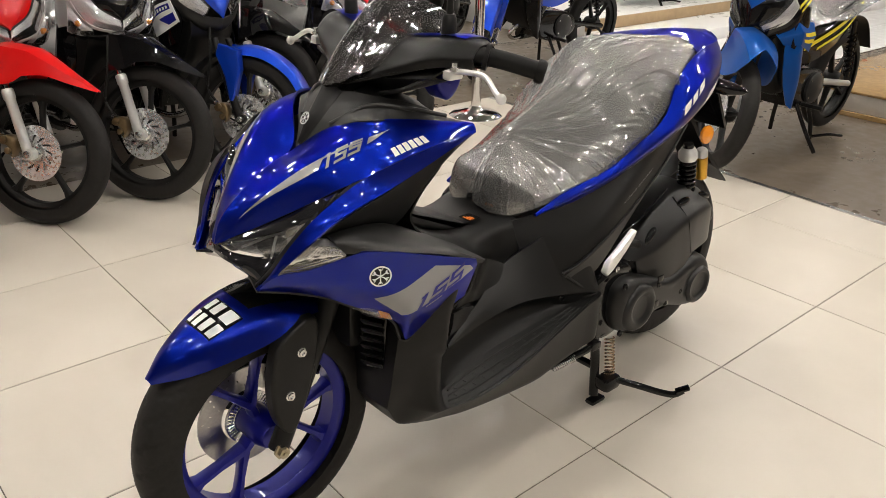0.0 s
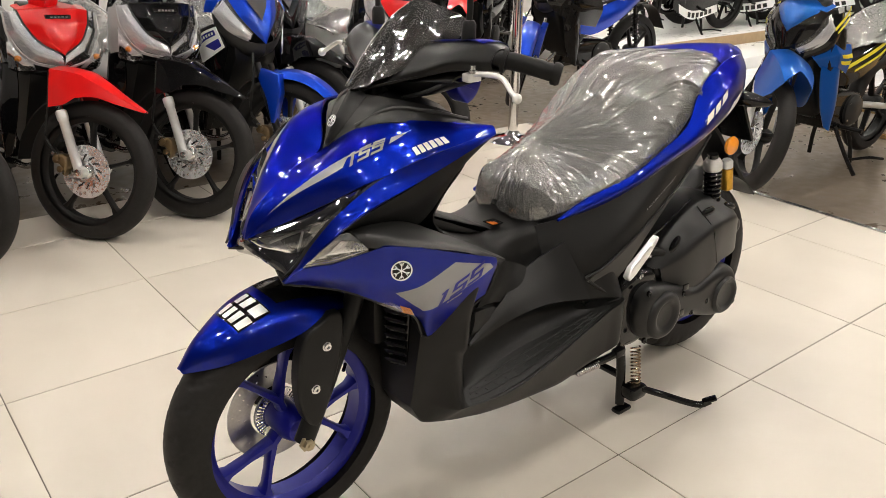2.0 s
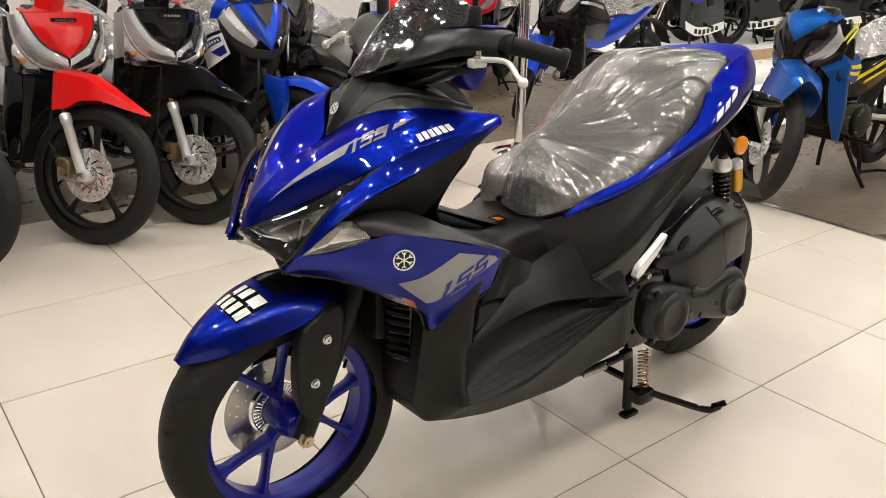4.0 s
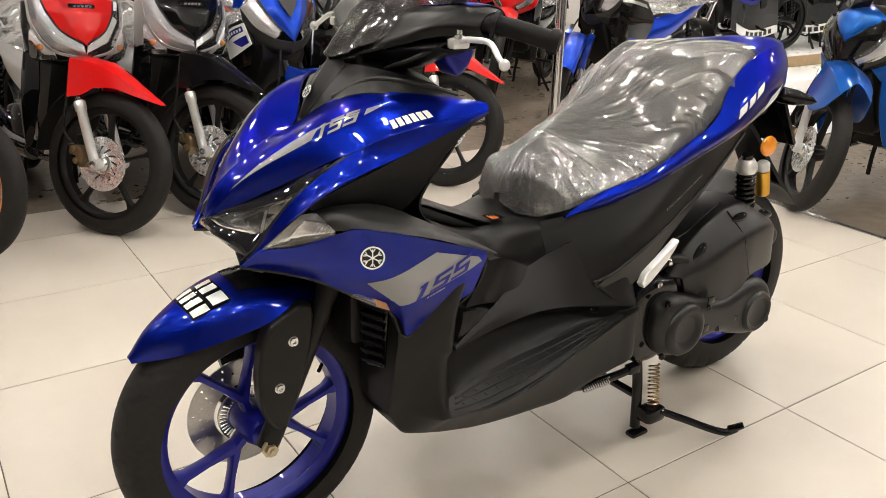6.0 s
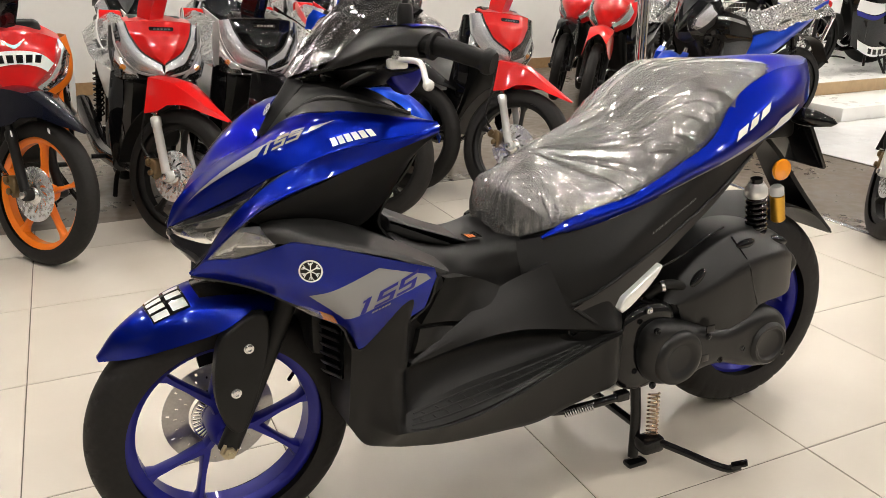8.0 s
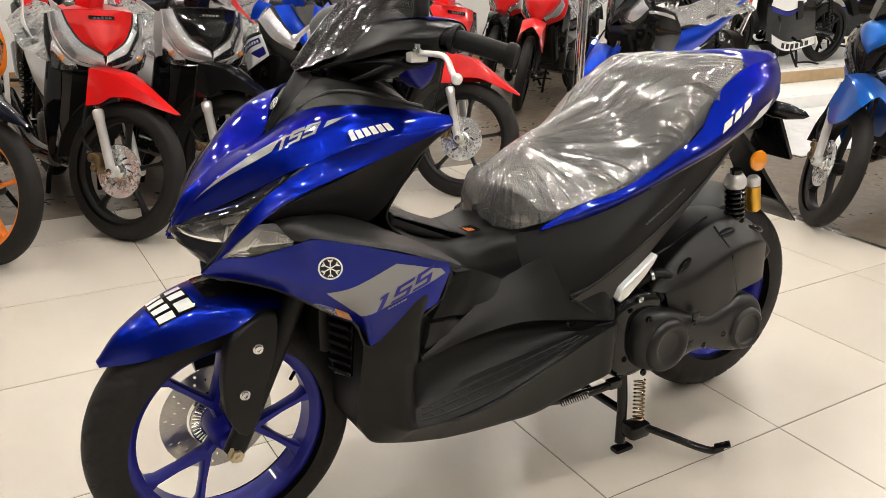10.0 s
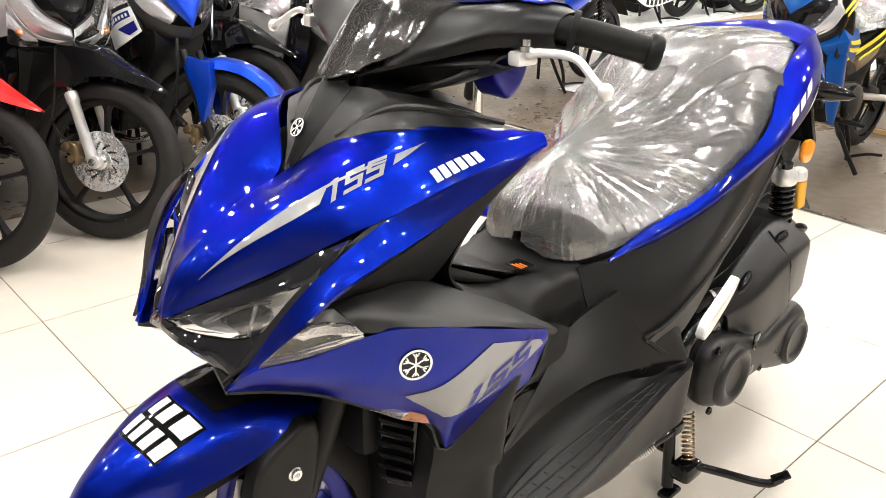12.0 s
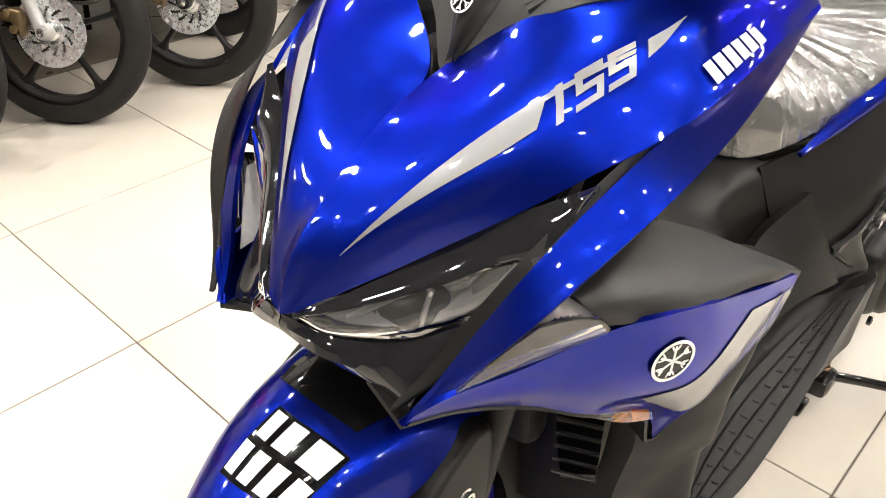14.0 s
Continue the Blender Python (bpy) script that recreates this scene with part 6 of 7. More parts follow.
def visor_face(top, paint, mask, flank):
    """A narrow pointed nose between slanted lamps, on a grey mask."""
    edge = [(0.255, 0.128, 0.905), (0.205, 0.098, 0.830), (0.168, 0.044, 0.758), (0.142, 0.004, 0.712)]
    mid = [(0.232, 0.070, 0.915), (0.180, 0.054, 0.836), (0.152, 0.024, 0.762), (0.138, 0.002, 0.711)]
    centre = [(0.226, 0, 0.905), (0.186, 0, 0.826), (0.150, 0, 0.764), (0.137, 0, 0.710)]
    part("cowl", Sheet(mirrored([edge, mid, centre]), -1, 24, 29).mesh(0.006), paint, top)
    inner = [(0.258, 0.142, 0.898), (0.208, 0.106, 0.824), (0.168, 0.052, 0.752)]
    wide = [(0.272, 0.196, 0.842), (0.230, 0.150, 0.764), (0.178, 0.074, 0.716)]
    mean = [((a[0] + b[0]) / 2 - 0.010, (a[1] + b[1]) / 2, (a[2] + b[2]) / 2) for a, b in zip(inner, wide)]
    both("lamp_reflector", [[(x + 0.010, w, z) for x, w, z in r] for r in (inner, mean, wide)], LAMP_SILVER, top, "silver lamp reflector", 0.003, 18, 9)
    both("lamp_lens", [inner, mean, wide], LENS, top, "clear lamp lens", 0.003, 18, 9)
    both("brow", [[(0.255, 0.129, 0.906), (0.205, 0.099, 0.829), (0.167, 0.046, 0.757)], [(0.257, 0.141, 0.899), (0.208, 0.105, 0.825), (0.168, 0.051, 0.753)]], mask, top, "", 0.005, 16, 4)
    nose = Sheet(mirrored([edge, mid, centre]), -1, 24, 29)
    part("cowl_inlay", nose.strip([(0.0, 0.28), (0.25, 0.36), (0.48, 0.5)], [(0.0, 0.72), (0.25, 0.64), (0.48, 0.5)], 0.0075, 14, 9), mask, top, "dark grey inlay")
    both("brow_edge", [[(0.258, 0.132, 0.910), (0.30, 0.180, 0.930)], [(0.264, 0.168, 0.892), (0.308, 0.206, 0.890)], [(0.276, 0.200, 0.844), (0.32, 0.212, 0.840)]], paint, top, "", 0.005, 8, 8)
    both("mask", [[(0.276, 0.198, 0.842), (0.232, 0.152, 0.768), (0.182, 0.074, 0.720), (0.143, 0.0, 0.708)], [(0.280, 0.180, 0.776), (0.238, 0.132, 0.706), (0.190, 0.066, 0.672), (0.160, 0.0, 0.660)], [(0.32, 0.150, 0.740), (0.28, 0.110, 0.680), (0.24, 0.060, 0.645), (0.22, 0.0, 0.635)]], mask, top, "", 0.005, 24, 10)
    both("flank", [[(0.285, 0.192, 0.790), (0.236, 0.150, 0.706), (0.250, 0.160, 0.600)], [(0.36, 0.210, 0.760), (0.34, 0.205, 0.690), (0.33, 0.195, 0.560)], [(0.42, 0.190, 0.730), (0.42, 0.190, 0.640), (0.40, 0.180, 0.520)]], flank, top, "", 0.005, 16, 10)


LEG_RAILS = [[(0.30, 0.140, 0.70), (0.27, 0.150, 0.58), (0.30, 0.165, 0.42), (0.37, 0.170, 0.30)], [(0.36, 0.180, 0.70), (0.35, 0.198, 0.57), (0.38, 0.200, 0.42), (0.41, 0.185, 0.28)], [(0.42, 0.150, 0.68), (0.43, 0.165, 0.56), (0.45, 0.165, 0.43), (0.44, 0.155, 0.34)]]


def motorcycle(name, label, place, heading, steer, paint, face, fender, guard, rims, fork, flank=None, lean=4.0, wrapped=True, trim=None, marks=None, group="motorcycles in the show room", basket=False, nose=None, seat_z=0.76, stand_x=0.80, shield=None, case=None, band=None, outer=None, arm=None, swell=None):
    """A small underbone motorcycle with its front wheel over the origin, facing -x."""
    top = new(name)
    tagged(top, label, "motorcycle", group)
    # front end, turned with the bar about a raked axis
    fw = wheel("front_wheel", top, (0, 0, 0.285), rims, 0.222, 0.026, 5, 0.04, 0, 0.013, 15, 0.05)
    part("tyre", tyre(0.285, 0.038, 0.062, 180, 36, 6), TYRE, fw)
    part("brake_disc", wave_disc(0.108, 0.036, 0.045), BRUSHED_DISC, fw, "drilled steel brake disc")
    part("disc_hub", spun([(0, -0.004), (0.040, -0.004), (0.040, 0.003), (0.030, 0.006), (0.026, 0.014), (0.014, 0.020), (0, 0.020)], (0, 0.045, 0), (0, 0.145, 0), 24), STEEL, fw)
    for s in (-1, 1):
        slider = part("fork_slider", spun([(0, 0), (0.017, 0.0), (0.019, 0.02), (0.019, 0.225), (0.0225, 0.230), (0.0225, 0.262), (0.018, 0.268), (0, 0.268)], (0.002, s * 0.078, 0.272), (0.112, s * 0.076, 0.522), 20), fork, top)
        part("axle_lug", spun([(0, -0.022), (0.022, -0.022), (0.024, 0), (0.022, 0.016), (0, 0.018)], (0.0, s * 0.078, 0.285), (0.0, s * 0.3, 0.285), 18), fork, slider)
        part("fork_tube", tube([(0.108, s * 0.075, 0.512), (0.155, s * 0.072, 0.62)], 0.0145, 12), CHROME if fork is not MATT else MATT, top)
        part("axle_nut", spun([(0, 0), (0.014, 0), (0.014, 0.01), (0.008, 0.012), (0, 0.014)], (0, s * 0.094, 0.285), (0, s * 0.3, 0.285), 8), STEEL, top)
    caliper = part("brake_caliper", puff([(0.075, 0.26), (0.095, 0.30), (0.125, 0.305), (0.132, 0.325), (0.10, 0.345), (0.07, 0.335), (0.06, 0.295)], 0.05, 0.09, 1, 0.012, n=36), GOLD_CALIPER, top, "bronze brake caliper")
    for x, z in ((0.085, 0.285), (0.105, 0.328)):
        part("caliper_cap", spun([(0, 0), (0.013, 0), (0.013, 0.010), (0.008, 0.013), (0, 0.013)], (x, 0.088, z), (x, 0.2, z), 14), GOLD_CALIPER, caliper)
    part("caliper_bolt", spun([(0, 0), (0.007, 0), (0.007, 0.018), (0, 0.018)], (0.120, 0.080, 0.345), (0.120, 0.2, 0.345), 8), STEEL, caliper)
    part("brake_hose", tube([(0.12, 0.075, 0.34), (0.165, 0.082, 0.40), (0.165, 0.078, 0.54), (0.19, 0.05, 0.66)], 0.006, 8), MATT, top)
    guard(top, fender)
    part("fender_flap", Sheet([[(0.321 * math.cos(radians(a)), w, 0.285 + 0.321 * math.sin(radians(a))) for a in (70, 45, 20, 0)] for w in (-0.05, 0.0, 0.05)], -1, 14, 5).mesh(0.004), MATT, top)
    rows = []
    for w, f in ((-0.15, 0.45), (-0.10, 0.8), (0.0, 1.0), (0.10, 0.8), (0.15, 0.45)):
        rows.append([(0.25 + dx * f, w, 1.06 + dz * f) for dx, dz in ((-0.085, -0.02), (-0.095, 0.045), (-0.03, 0.085), (0.07, 0.07), (0.09, 0.0), (0.02, -0.05), (-0.085, -0.02))])
    part("bar_cover", Sheet(rows, -1, 26, 21).mesh(0.004), nose or paint, top)
    part("bar_neck", puff([(0.235, 0.90), (0.222, 1.03), (0.285, 1.04), (0.305, 0.91)], -0.042, 0.042, -1, 0.018, n=24), nose or paint, top)
    glow = [[(0.150 + 0.04 * abs(w) * 10, w, z) for z in (1.030, 1.068, 1.115)] for w in (-0.095, -0.05, 0.0, 0.05, 0.095)]
    part("headlight_bowl", Sheet([[(x + 0.010, w, z) for x, w, z in r] for r in glow], -1, 8, 13).mesh(0.004), REFLECTOR, top, "silver headlight bowl")
    part("headlight", Sheet(glow, -1, 8, 13).mesh(0.004), LENS, top, "clear headlight")
    for s in (-1, 1):
        part("grip", tube([(0.29, s * 0.15, 1.075), (0.33, s * 0.25, 1.075), (0.36, s * 0.34, 1.065)], 0.016, 12), MATT, top)
        part("lever", tube([(0.25, s * 0.17, 1.07), (0.25, s * 0.24, 1.07), (0.275, s * 0.32, 1.055)], 0.006, 8), ALU, top)
        part("mirror_stem", tube([(0.28, s * 0.16, 1.10), (0.27, s * 0.22, 1.22), (0.26, s * 0.27, 1.28)], 0.006, 8), BLACK, top)
    foot, axis = Vector((0.05, 0, 0.285)), Vector((0.20, 0, 0.72)).normalized()
    turn = Matrix.Translation(foot) @ Matrix.Rotation(radians(steer), 4, axis) @ Matrix.Translation(-foot)
    for o in top.children:
        o.matrix_basis = turn @ o.matrix_basis
    # face on the frame
    built = set(top.children)
    if face == "wave":
        wave_face(top, paint, flank or BLACK)
    elif face == "wedge":
        wedge_face(top, paint, outer or paint, band, flank or trim)
    else:
        visor_face(top, paint, GREY, flank or BLACK)
    if swell:
        for o in set(top.children) - built:
            o.data.transform(Matrix.Translation((0, 0, 0.89)) @ Matrix.Diagonal((1, *swell, 1)) @ Matrix.Translation((0, 0, -0.89)))
    # leg shields and frame
    both("leg_shield", LEG_RAILS, shield or BLACK, top, "", 0.005, 26, 12)
    part("inner_panel", puff([(0.22, 0.64), (0.25, 0.90), (0.33, 0.92), (0.40, 0.70), (0.55, 0.62), (0.62, 0.66), (0.60, 0.52), (0.50, 0.40), (0.40, 0.34)], -0.115, 0.115, -1, 0.03, n=48), MATT, top)
    both("side_panel", [[(0.40, 0.10, 0.69), (0.60, 0.11, 0.66), (0.85, 0.125, 0.72), (1.10, 0.12, 0.80), (1.42, 0.06, 0.90)], [(0.42, 0.13, 0.60), (0.60, 0.145, 0.58), (0.85, 0.16, 0.64), (1.10, 0.14, 0.74), (1.40, 0.07, 0.85)], [(0.45, 0.11, 0.50), (0.62, 0.13, 0.48), (0.85, 0.145, 0.56), (1.08, 0.12, 0.67), (1.36, 0.05, 0.80)]], trim or paint, top, "", 0.005, 30, 12)
    saddle = ((0.56, 0.4, 0.70, 0.1), (0.65, 0.9, seat_z, 0.12), (0.85, 1.0, seat_z + 0.01, 0.10), (1.05, 1.0, seat_z + 0.06, 0.10), (1.35, 0.8, seat_z + 0.10, 0.1))
    part("seat", Sheet([[(x, w * f, z - d * abs(w) * 4) for x, f, z, d in saddle] for w in (-0.14, -0.09, 0.0, 0.09, 0.14)], -1, 30, 17).mesh(0.05), MATT, top)
    if wrapped:
        drape = ((0.54, 0.5, 0.70, 0.12), (0.62, 1.0, seat_z + 0.02, 0.14), (0.85, 1.08, seat_z + 0.03, 0.15), (1.05, 1.08, seat_z + 0.08, 0.15), (1.40, 0.9, seat_z + 0.12, 0.15))
        film = Sheet([[(x, w * f, z - d * abs(w) * 4) for x, f, z, d in drape] for w in (-0.17, -0.11, 0.0, 0.11, 0.17)], -1, 60, 41)
        for col in film.grid:
            for p in col:
                p += Vector((0, 0, noise.noise(p * 14) * 0.012 + (0.5 - abs(noise.noise(p * 26))) * 0.010))
        part("seat_wrap", film.mesh(0.001), FILM, top, "clear plastic wrap")
    part("engine", puff([(0.50, 0.26), (0.46, 0.36), (0.52, 0.44), (0.68, 0.44), (0.86, 0.40), (0.90, 0.30), (0.84, 0.24), (0.66, 0.22)], -0.12, 0.12, -1, 0.03, n=40), BLACK, top)
    for k in range(6):
        part("cylinder_fin", box((0.405 + 0.022 * k, -0.075, 0.325 - 0.004 * k), (0.413 + 0.022 * k, 0.075, 0.445), 0.003), GREY, top)
    for s in (-1, 1):
        cover = part("engine_cover", spun([(0, 0), (0.085, 0), (0.085, 0.02), (0.07, 0.032), (0, 0.036)], (0.74, s * 0.115, 0.33), (0.74, s * 0.3, 0.33), 28), case or GREY, top)
        for k in range(5):
            a = 2 * math.pi * k / 5
            part("bolt", spun([(0, 0), (0.006, 0), (0.006, 0.008), (0, 0.008)], (0.74 + 0.076 * math.cos(a), s * 0.136, 0.33 + 0.076 * math.sin(a)), (0.74 + 0.076 * math.cos(a), s * 0.3, 0.33 + 0.076 * math.sin(a)), 8), STEEL, cover)
        part("swing_arm", tube([(0.88, s * 0.10, 0.34), (1.22, s * 0.11, 0.285)], 0.018, 10), arm or BLACK, top)
        shock = part("shock_absorber", tube([(1.14, s * 0.125, 0.34), (1.05, s * 0.13, 0.66)], 0.014, 12), BLACK, top)
        part("spring", helix((1.13, s * 0.125, 0.375), (1.065, s * 0.13, 0.60), 0.024, 0.005, 8, 6), BLACK, shock)
        part("foot_peg", tube([(0.66, s * 0.10, 0.25), (0.66, s * 0.24, 0.25)], 0.012, 8), MATT, top)
    part("muffler", tube([(0.55, 0.12, 0.24), (0.80, 0.15, 0.24), (0.95, 0.16, 0.27), (1.40, 0.17, 0.40)], 0.045, 16), BLACK, top)
    part("exhaust_pipe", tube([(0.41, 0.02, 0.34), (0.36, 0.05, 0.27), (0.46, 0.09, 0.22), (0.60, 0.12, 0.23)], 0.014, 10), STEEL, top)
    rw = wheel("rear_wheel", top, (1.24, 0, 0.285), rims, 0.222, 0.03, 5, 0.05, 0, 0.013, 40, 0.06)
    part("tyre", tyre(0.285, 0.043, 0.062, 150, 36, 6), TYRE, rw)
    part("rear_fender", Sheet([[(1.24 + 0.325 * math.cos(radians(a)), w, 0.285 + 0.325 * math.sin(radians(a)) + 0.05) for a in (140, 100, 60, 20)] for w in (-0.06, 0.0, 0.06)], -1, 16, 5).mesh(0.004), MATT, top)
    part("tail_light", puff([(1.38, 0.80), (1.42, 0.89), (1.47, 0.87), (1.43, 0.80)], -0.06, 0.06, -1, 0.015, n=20), PLASTIC_RED, top)
    part("side_stand", tube([(0.60, -0.12, 0.26), (0.63, -0.19, 0.12), (0.66, -0.25, 0.012)], 0.011, 10), BLACK, top)
    for s in (-1, 1):
        part("main_stand", tube([(stand_x - 0.06, s * 0.08, 0.24), (stand_x - 0.02, s * 0.11, 0.12), (stand_x, s * 0.12, 0.014)], 0.012, 10), BLACK, top)
    part("stand_tang", tube([(stand_x, -0.12, 0.03), (stand_x + 0.10, -0.18, 0.04), (stand_x + 0.18, -0.22, 0.03)], 0.008, 8), BLACK, top)
    if marks:
        marks(top)
    if basket:
        bm = bmesh.new()
        for k in range(9):
            tube([(0.36 + 0.03 * k, -0.10, 0.74), (0.36 + 0.03 * k, -0.10, 0.90)], 0.002, 5, bm)
            tube([(0.36 + 0.03 * k, 0.10, 0.74), (0.36 + 0.03 * k, 0.10, 0.90)], 0.002, 5, bm)
        for k in range(6):
            z = 0.74 + 0.032 * k
            tube([(0.36, -0.10, z), (0.60, -0.10, z)], 0.002, 5, bm)
            tube([(0.36, 0.10, z), (0.60, 0.10, z)], 0.002, 5, bm)
            tube([(0.36, -0.10, z), (0.36, 0.10, z)], 0.002, 5, bm)
        part("basket", bm, STEEL, top, "steel wire basket")
    x, y = place
    top.matrix_world = pose(x, y, 0.0, 0, 0, heading + 180) @ pose(0, 0, 0, lean, 0, 0)
    return top


def bar_row(top, side, start, step, size, count, mat, label=""):
    """Small upright bars on a flank, in a slanting row."""
    bm = bmesh.new()
    for k in range(count):
        x, w, z = (start[i] + step[i] * k for i in range(3))
        box((x, side * w - 0.003, z), (x + size[0], side * w + 0.003, z + size[1]), bm=bm)
    part("marking", bm, mat, top, label)


def race_marks(top):
    for side in (-1, 1):
        part("shield_trim", tube([(0.285, side * 0.176, 0.80), (0.265, side * 0.160, 0.69), (0.270, side * 0.156, 0.56), (0.32, side * 0.172, 0.40)], 0.010, 8), ORANGE, top, "orange edge trim")
        bar_row(top, side, (0.318, 0.196, 0.745), (0.010, 0.001, -0.052), (0.045, 0.034), 4, BLACK, "dark bars")
        part("fender_marking", box((-0.10, side * 0.064 - 0.002, 0.535), (-0.04, side * 0.064 + 0.002, 0.549), 0.001), WHITE, top)


def sport_marks(top):
    for side in (-1, 1):
        white = Sheet([[(0.270, 0.186, 0.780), (0.240, 0.160, 0.690)], [(0.345, 0.2135, 0.745), (0.300, 0.200, 0.640)], [(0.40, 0.204, 0.690), (0.36, 0.206, 0.610)]], side, 12, 10)
        panel = part("shield_panel", white.mesh(0.006), WHITE, top, "white panel with blue graphics")
        part("graphic", white.strip([(0.10, 0.08), (0.10, 0.92)], [(0.34, 0.08), (0.34, 0.80)], 0.003, 14, 4), BLUE_RIM, panel, "blue strip")
        part("graphic", white.strip([(0.52, 0.05), (0.52, 0.55)], [(0.88, 0.05), (0.88, 0.30)], 0.003, 14, 4), BLUE_RIM, panel, "blue wedge")
        for k in range(6):
            v = 0.14 + 0.10 * k
            part("marking", white.strip([(0.17, v), (0.17, v + 0.06)], [(0.28, v), (0.28, v + 0.06)], 0.0045, 4, 3), WHITE, panel)


def yellow_marks(top):
    for side in (-1, 1):
        lines = (
            ([(0.262, 0.182, 0.795), (0.330, 0.186, 0.850), (0.385, 0.172, 0.885)], 0.009),
            ([(0.275, 0.190, 0.778), (0.345, 0.190, 0.830), (0.390, 0.174, 0.862)], 0.005),
            ([(0.50, 0.140, 0.565), (0.80, 0.166, 0.660), (1.05, 0.150, 0.755)], 0.010),
            ([(0.62, 0.150, 0.555), (0.85, 0.165, 0.630), (1.05, 0.145, 0.720)], 0.006),
        )
        for line, r in lines:
            part("graphic", Sheet([[(x, w + 0.003, z + r) for x, w, z in line], [(x, w + 0.003, z - r) for x, w, z in line]], side, 14, 3).mesh(0.003), YELLOW, top, "yellow stripe")
        knee = [[(0.215, 0.105, 0.668), (0.300, 0.176, 0.724), (0.430, 0.190, 0.712)], [(0.235, 0.125, 0.640), (0.315, 0.205, 0.676), (0.435, 0.212, 0.650)], [(0.270, 0.140, 0.605), (0.330, 0.200, 0.612), (0.430, 0.196, 0.570)]]
        part("knee_panel", Sheet(knee, side, 22, 14, (1,), (1,)).mesh(0.005), CYANBLUE, top, "bright blue upper leg panel")
        shield = Sheet(knee, side, 22, 14, (1,), (1,))
        for v in (0.42, 0.66):
            part("graphic", shield.strip([(0.55, v + 0.06), (0.75, v), (0.98, v - 0.10)], [(0.60, v + 0.17), (0.78, v + 0.13), (0.98, v + 0.04)], 0.002, 16, 4), YELLOW, top, "yellow stripe")
    shieldlet = [[(0.315, 0.135, 0.893), (0.250, 0.128, 0.868), (0.204, 0.092, 0.815), (0.165, 0.010, 0.775)], [(0.305, 0.060, 0.924), (0.200, 0.060, 0.894), (0.162, 0.045, 0.822), (0.148, 0.004, 0.772)], [(0.298, 0, 0.930), (0.192, 0, 0.899), (0.152, 0, 0.822), (0.145, 0, 0.770)]]
    part("cowl_shield", Sheet(mirrored(shieldlet), -1, 16, 21).mesh(0.005), CYANBLUE, top, "bright blue nose shield")


def knee_fairing(top):
    for side in (-1, 1):
        fair = Sheet([[(0.16, 0.05, 0.80), (0.32, 0.17, 0.86), (0.58, 0.15, 0.80)], [(0.17, 0.08, 0.72), (0.34, 0.21, 0.72), (0.62, 0.19, 0.68)], [(0.24, 0.10, 0.64), (0.38, 0.19, 0.58), (0.60, 0.16, 0.54)]], side, 22, 14)
        ob = part("fairing", fair.mesh(0.006), BLACK, top, "gloss black side fairing")
        part("graphic", fair.strip([(0.40, 0.12), (0.92, 0.10)], [(0.40, 0.18), (0.92, 0.20)], 0.003, 12, 4), STEEL, ob, "silver bar")


def fairing_marks(top):
    for side in (-1, 1):
        fair = Sheet([[(0.22, 0.12, 0.92), (0.45, 0.19, 0.86), (0.80, 0.17, 0.76)], [(0.20, 0.17, 0.66), (0.45, 0.23, 0.58), (0.80, 0.20, 0.54)], [(0.30, 0.14, 0.26), (0.55, 0.17, 0.15), (0.98, 0.14, 0.20)]], side, 26, 20)
        ob = part("fairing", fair.mesh(0.006), BLACK, top, "black and white side fairing")
        part("graphic", fair.strip([(0.02, 0.02), (0.98, 0.02)], [(0.02, 0.09), (0.98, 0.12)], 0.003, 18, 4), CYANBLUE, ob, "blue band")
        part("graphic", fair.strip([(0.02, 0.10), (0.50, 0.11), (0.98, 0.13)], [(0.02, 0.36), (0.50, 0.30), (0.98, 0.22)], 0.003, 20, 6), WHITE, ob, "white panel")
        part("graphic", fair.strip([(0.10, 0.40), (0.45, 0.36), (0.75, 0.30)], [(0.06, 0.54), (0.40, 0.50), (0.75, 0.34)], 0.003, 20, 5), WHITE, ob, "white panel")
        part("graphic", fair.strip([(0.06, 0.545), (0.40, 0.51), (0.72, 0.36)], [(0.08, 0.60), (0.40, 0.56), (0.72, 0.39)], 0.003, 20, 4), BLUE_RIM, ob, "blue stripe")
        part("graphic", fair.strip([(0.22, 0.26), (0.34, 0.24)], [(0.28, 0.34), (0.42, 0.31)], 0.005, 8, 4), RED, ob, "red wedge")
        part("air_scoop", fair.strip([(0.52, 0.36), (0.66, 0.34)], [(0.58, 0.60), (0.70, 0.56)], 0.008, 8, 6), MATT, ob, "dark air scoop")
        part("graphic", fair.strip([(0.12, 0.88), (0.98, 0.86)], [(0.14, 0.99), (0.98, 0.99)], 0.003, 18, 4), WHITE, ob, "white belly band")
        for k in range(6):
            part("marking", fair.strip([(0.34 + 0.09 * k, 0.90), (0.40 + 0.09 * k, 0.90)], [(0.34 + 0.09 * k, 0.965), (0.40 + 0.09 * k, 0.965)], 0.005, 3, 3), BLACK, ob)


motorcycle("motorcycle", "orange, red and white motorcycle with orange rims", (-0.30, 2.00), -86, 34, RED, "wedge", NAVY, pointed_fender, ORANGE, MATT, marks=race_marks, trim=WHITE, nose=BLACK, band=WHITE, outer=ORANGE, lean=1, swell=(1.16, 1.10))
motorcycle("motorcycle", "red motorcycle with chrome lamp wings, seat in clear plastic", (0.22, 2.06), -86, 34, RED, "wave", RED, pointed_fender, MATT, ALU, trim=SILVER_PAINT)
motorcycle("motorcycle", "black motorcycle with chrome lamp wings, seat in clear plastic", (0.66, 2.06), -86, 34, BLACK, "wave", BLACK, pointed_fender, MATT, ALU, flank=SILVER_PAINT, trim=SILVER_PAINT)
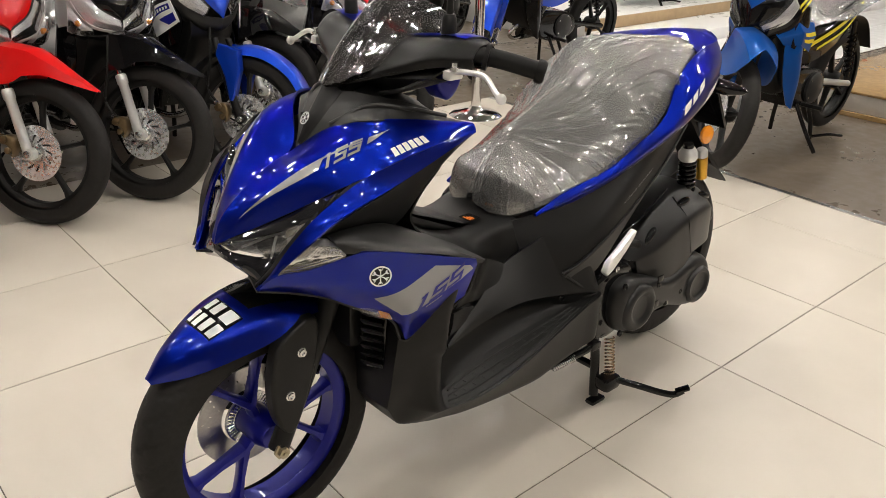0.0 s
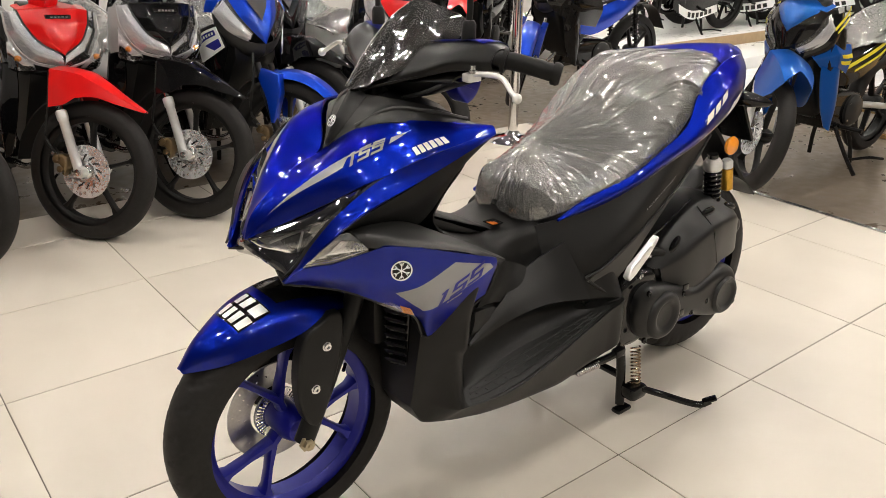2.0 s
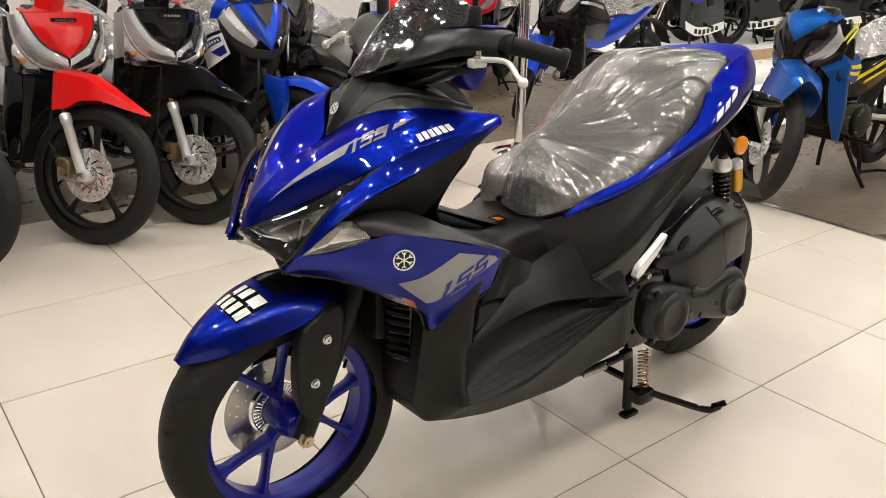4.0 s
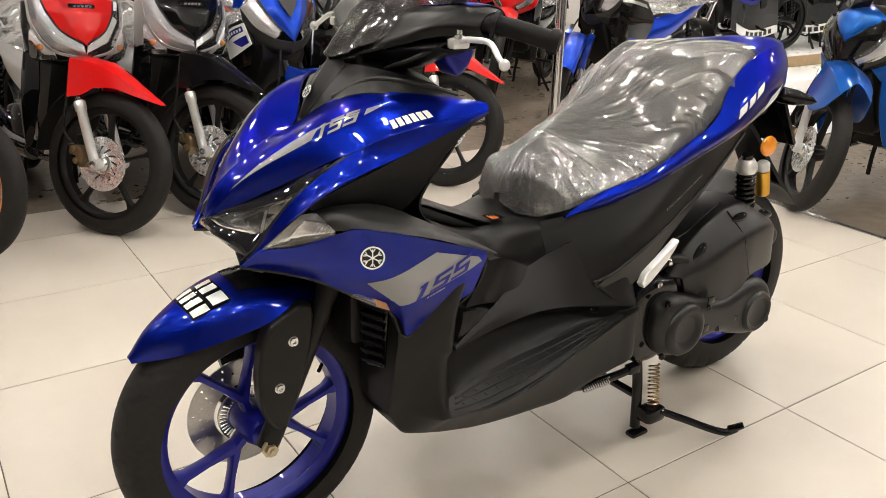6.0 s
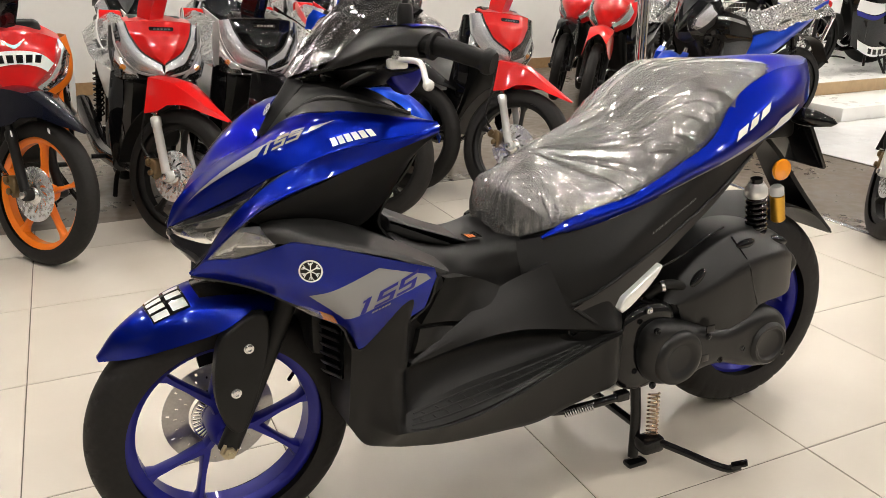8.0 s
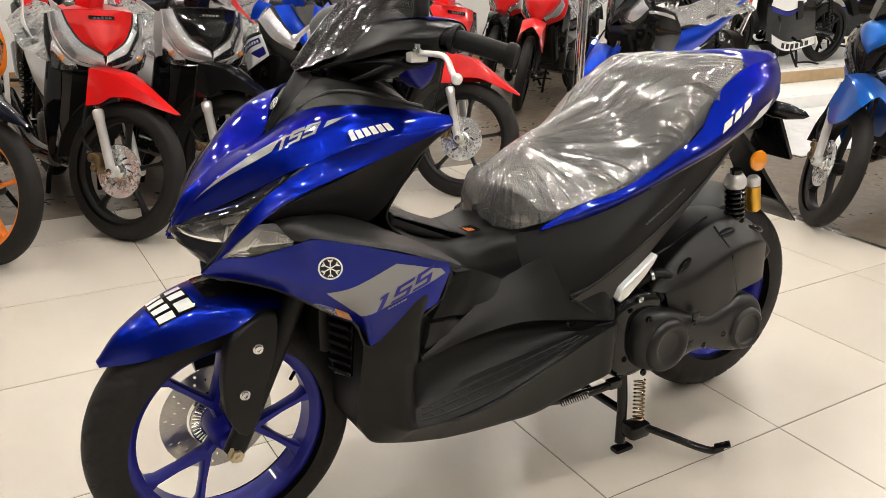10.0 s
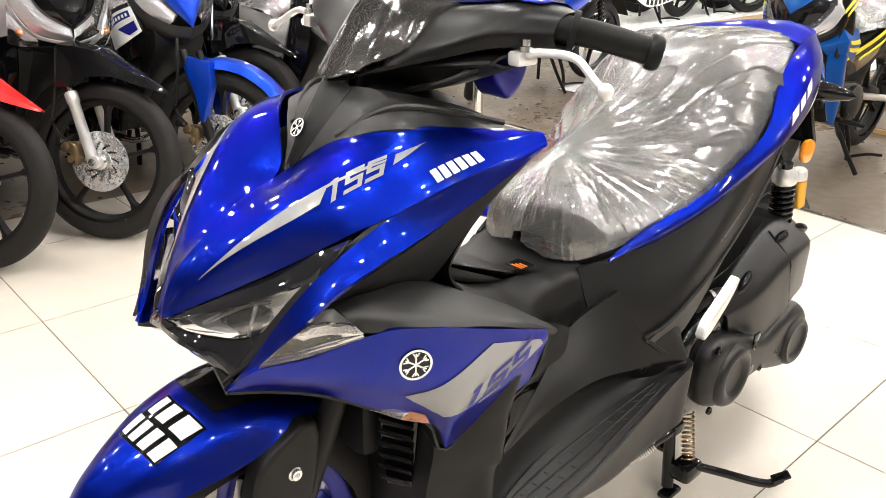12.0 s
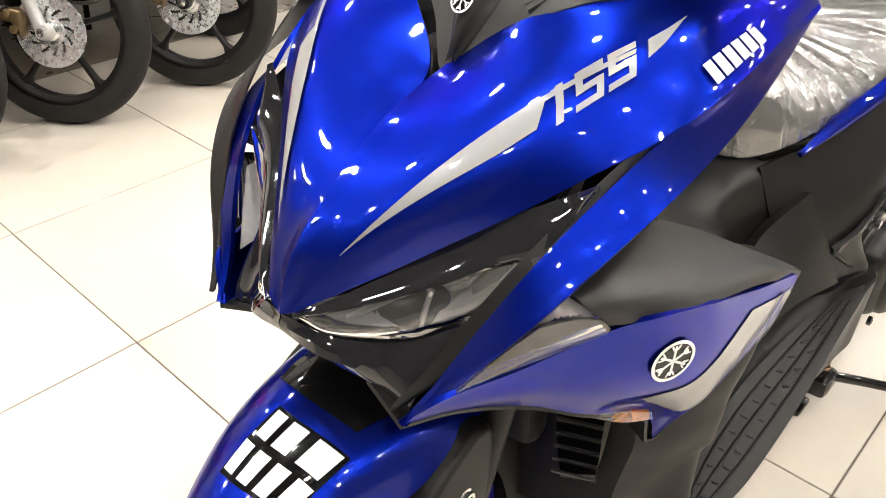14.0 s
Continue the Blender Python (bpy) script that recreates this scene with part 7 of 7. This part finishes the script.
motorcycle("motorcycle", "blue and white motorcycle with a blue front fender", (1.12, 2.03), -84, 32, LIGHTBLUE, "visor", LIGHTBLUE, guarded_fender, MATT, MATT, marks=sport_marks, trim=BLACK, lean=3)
motorcycle("motorcycle", "black motorcycle with thin red trim, seat in clear plastic", (1.47, 2.42), -84, 25, BLACK, "visor", BLACK, pointed_fender, MATT, ALU, trim=RED)
motorcycle("motorcycle", "red motorcycle with chrome lamp wings and silver fork", (1.80, 1.97), -88, 34, RED, "wave", RED, pointed_fender, MATT, ALU, trim=ALU, lean=8)
motorcycle("motorcycle", "red and black motorcycle", (3.52, 3.74), -150, 18, RED, "wedge", RED, cheeked_fender, MATT, MATT, trim=BLACK, outer=RED)
motorcycle("motorcycle", "red and black motorcycle", (3.80, 4.58), -150, 18, RED, "wedge", BLACK, cheeked_fender, MATT, MATT, trim=BLACK, outer=RED)
motorcycle("motorcycle", "black and blue motorcycle with a wire basket, seat in clear plastic", (3.46, 2.92), 180, 40, BLACK, "visor", LIGHTBLUE, guarded_fender, MATT, CHROME, trim=LIGHTBLUE, basket=True, seat_z=0.79, marks=knee_fairing)
motorcycle("motorcycle", "bright blue and black motorcycle with yellow stripes", (3.05, 0.80), 180, 52, BLACK, "wedge", CYANBLUE, cheeked_fender, MATT, ALU, marks=yellow_marks, trim=BLACK, lean=2, nose=BLACK, shield=CYANBLUE, stand_x=0.87, case=GREY, arm=ALU)
for x, y, turn_to, paint, face in ((0.3, 4.3, -95, BLACK, "visor"), (0.95, 4.4, -95, BLACK, "wedge"), (1.6, 4.35, -92, BLACK, "wave"), (2.3, 4.4, -95, BLACK, "visor"), (4.35, 5.0, -140, RED, "wedge"), (5.0, 5.3, -150, BLACK, "visor")):
    motorcycle("motorcycle", "motorcycle parked in the back row, seat in clear plastic", (x, y), turn_to, 10, paint, face, paint, pointed_fender, MATT, MATT, trim=BLACK)
for x, y, paint, heading in ((5.9, 3.80, WHITE, 176), (7.1, 4.15, BLACK, 150), (8.2, 3.9, BLACK, 140), (6.4, 5.1, BLACK, 150), (7.8, 5.0, LIGHTBLUE, 150), (9.2, 4.3, BLACK, 140)):
    bike = motorcycle("motorcycle", "dark motorcycle with full fairing on the white platform", (x, y), heading, 4, paint, "wedge", paint, pointed_fender, MATT, CHROME, trim=BLACK, wrapped=False, marks=fairing_marks)
    bike.location.z = STEP + 0.001


# ---- floor tiles, each a piece of its own ----
def tiled_floor():
    base = structure("floor", slab((-6, -5, -0.0118), (EDGE_X, EDGE_Y, -0.002)), GROUT, "large pale glossy floor tiles with dark joints")
    meshes = {}
    px, py, gap, skew = 0.604, 0.6055, 0.0032, 0.036
    for i in range(-12, 4):
        for j in range(-8, 5):
            y0 = -0.300 + j * py
            y1 = min(y0 + py - gap, EDGE_Y)
            x0 = 1.3795 + i * px + skew * (y0 + 0.3)
            far = skew * (y1 - y0)
            ends = [min(px - gap, edge_at(y0) - 0.002 - x0), min(px - gap + far, edge_at(y1) - 0.002 - x0)]
            if min(ends) < 0.02 or y1 - y0 < 0.02 or x0 < -6 or y0 < -5:
                continue
            key = (round(ends[0], 3), round(ends[1], 3), round(y1 - y0, 3))
            if key not in meshes:
                me = bpy.data.meshes.new("tile")
                bm = box((0, 0, -0.008), (1, key[2], 0))
                for v in bm.verts:
                    back = v.co.y > key[2] / 2
                    v.co.x = (key[1] if back else key[0]) if v.co.x > 0.5 else (far if back else 0.0)
                bmesh.ops.bevel(bm, geom=bm.edges[:], offset=0.0012, segments=1, affect="EDGES")
                bm.to_mesh(me)
                bm.free()
                me.materials.append(TILE)
                meshes[key] = me
            ob = new("tile", meshes[key])
            ob.parent = base
            ob.location = (x0, y0, 0.0)


tiled_floor()
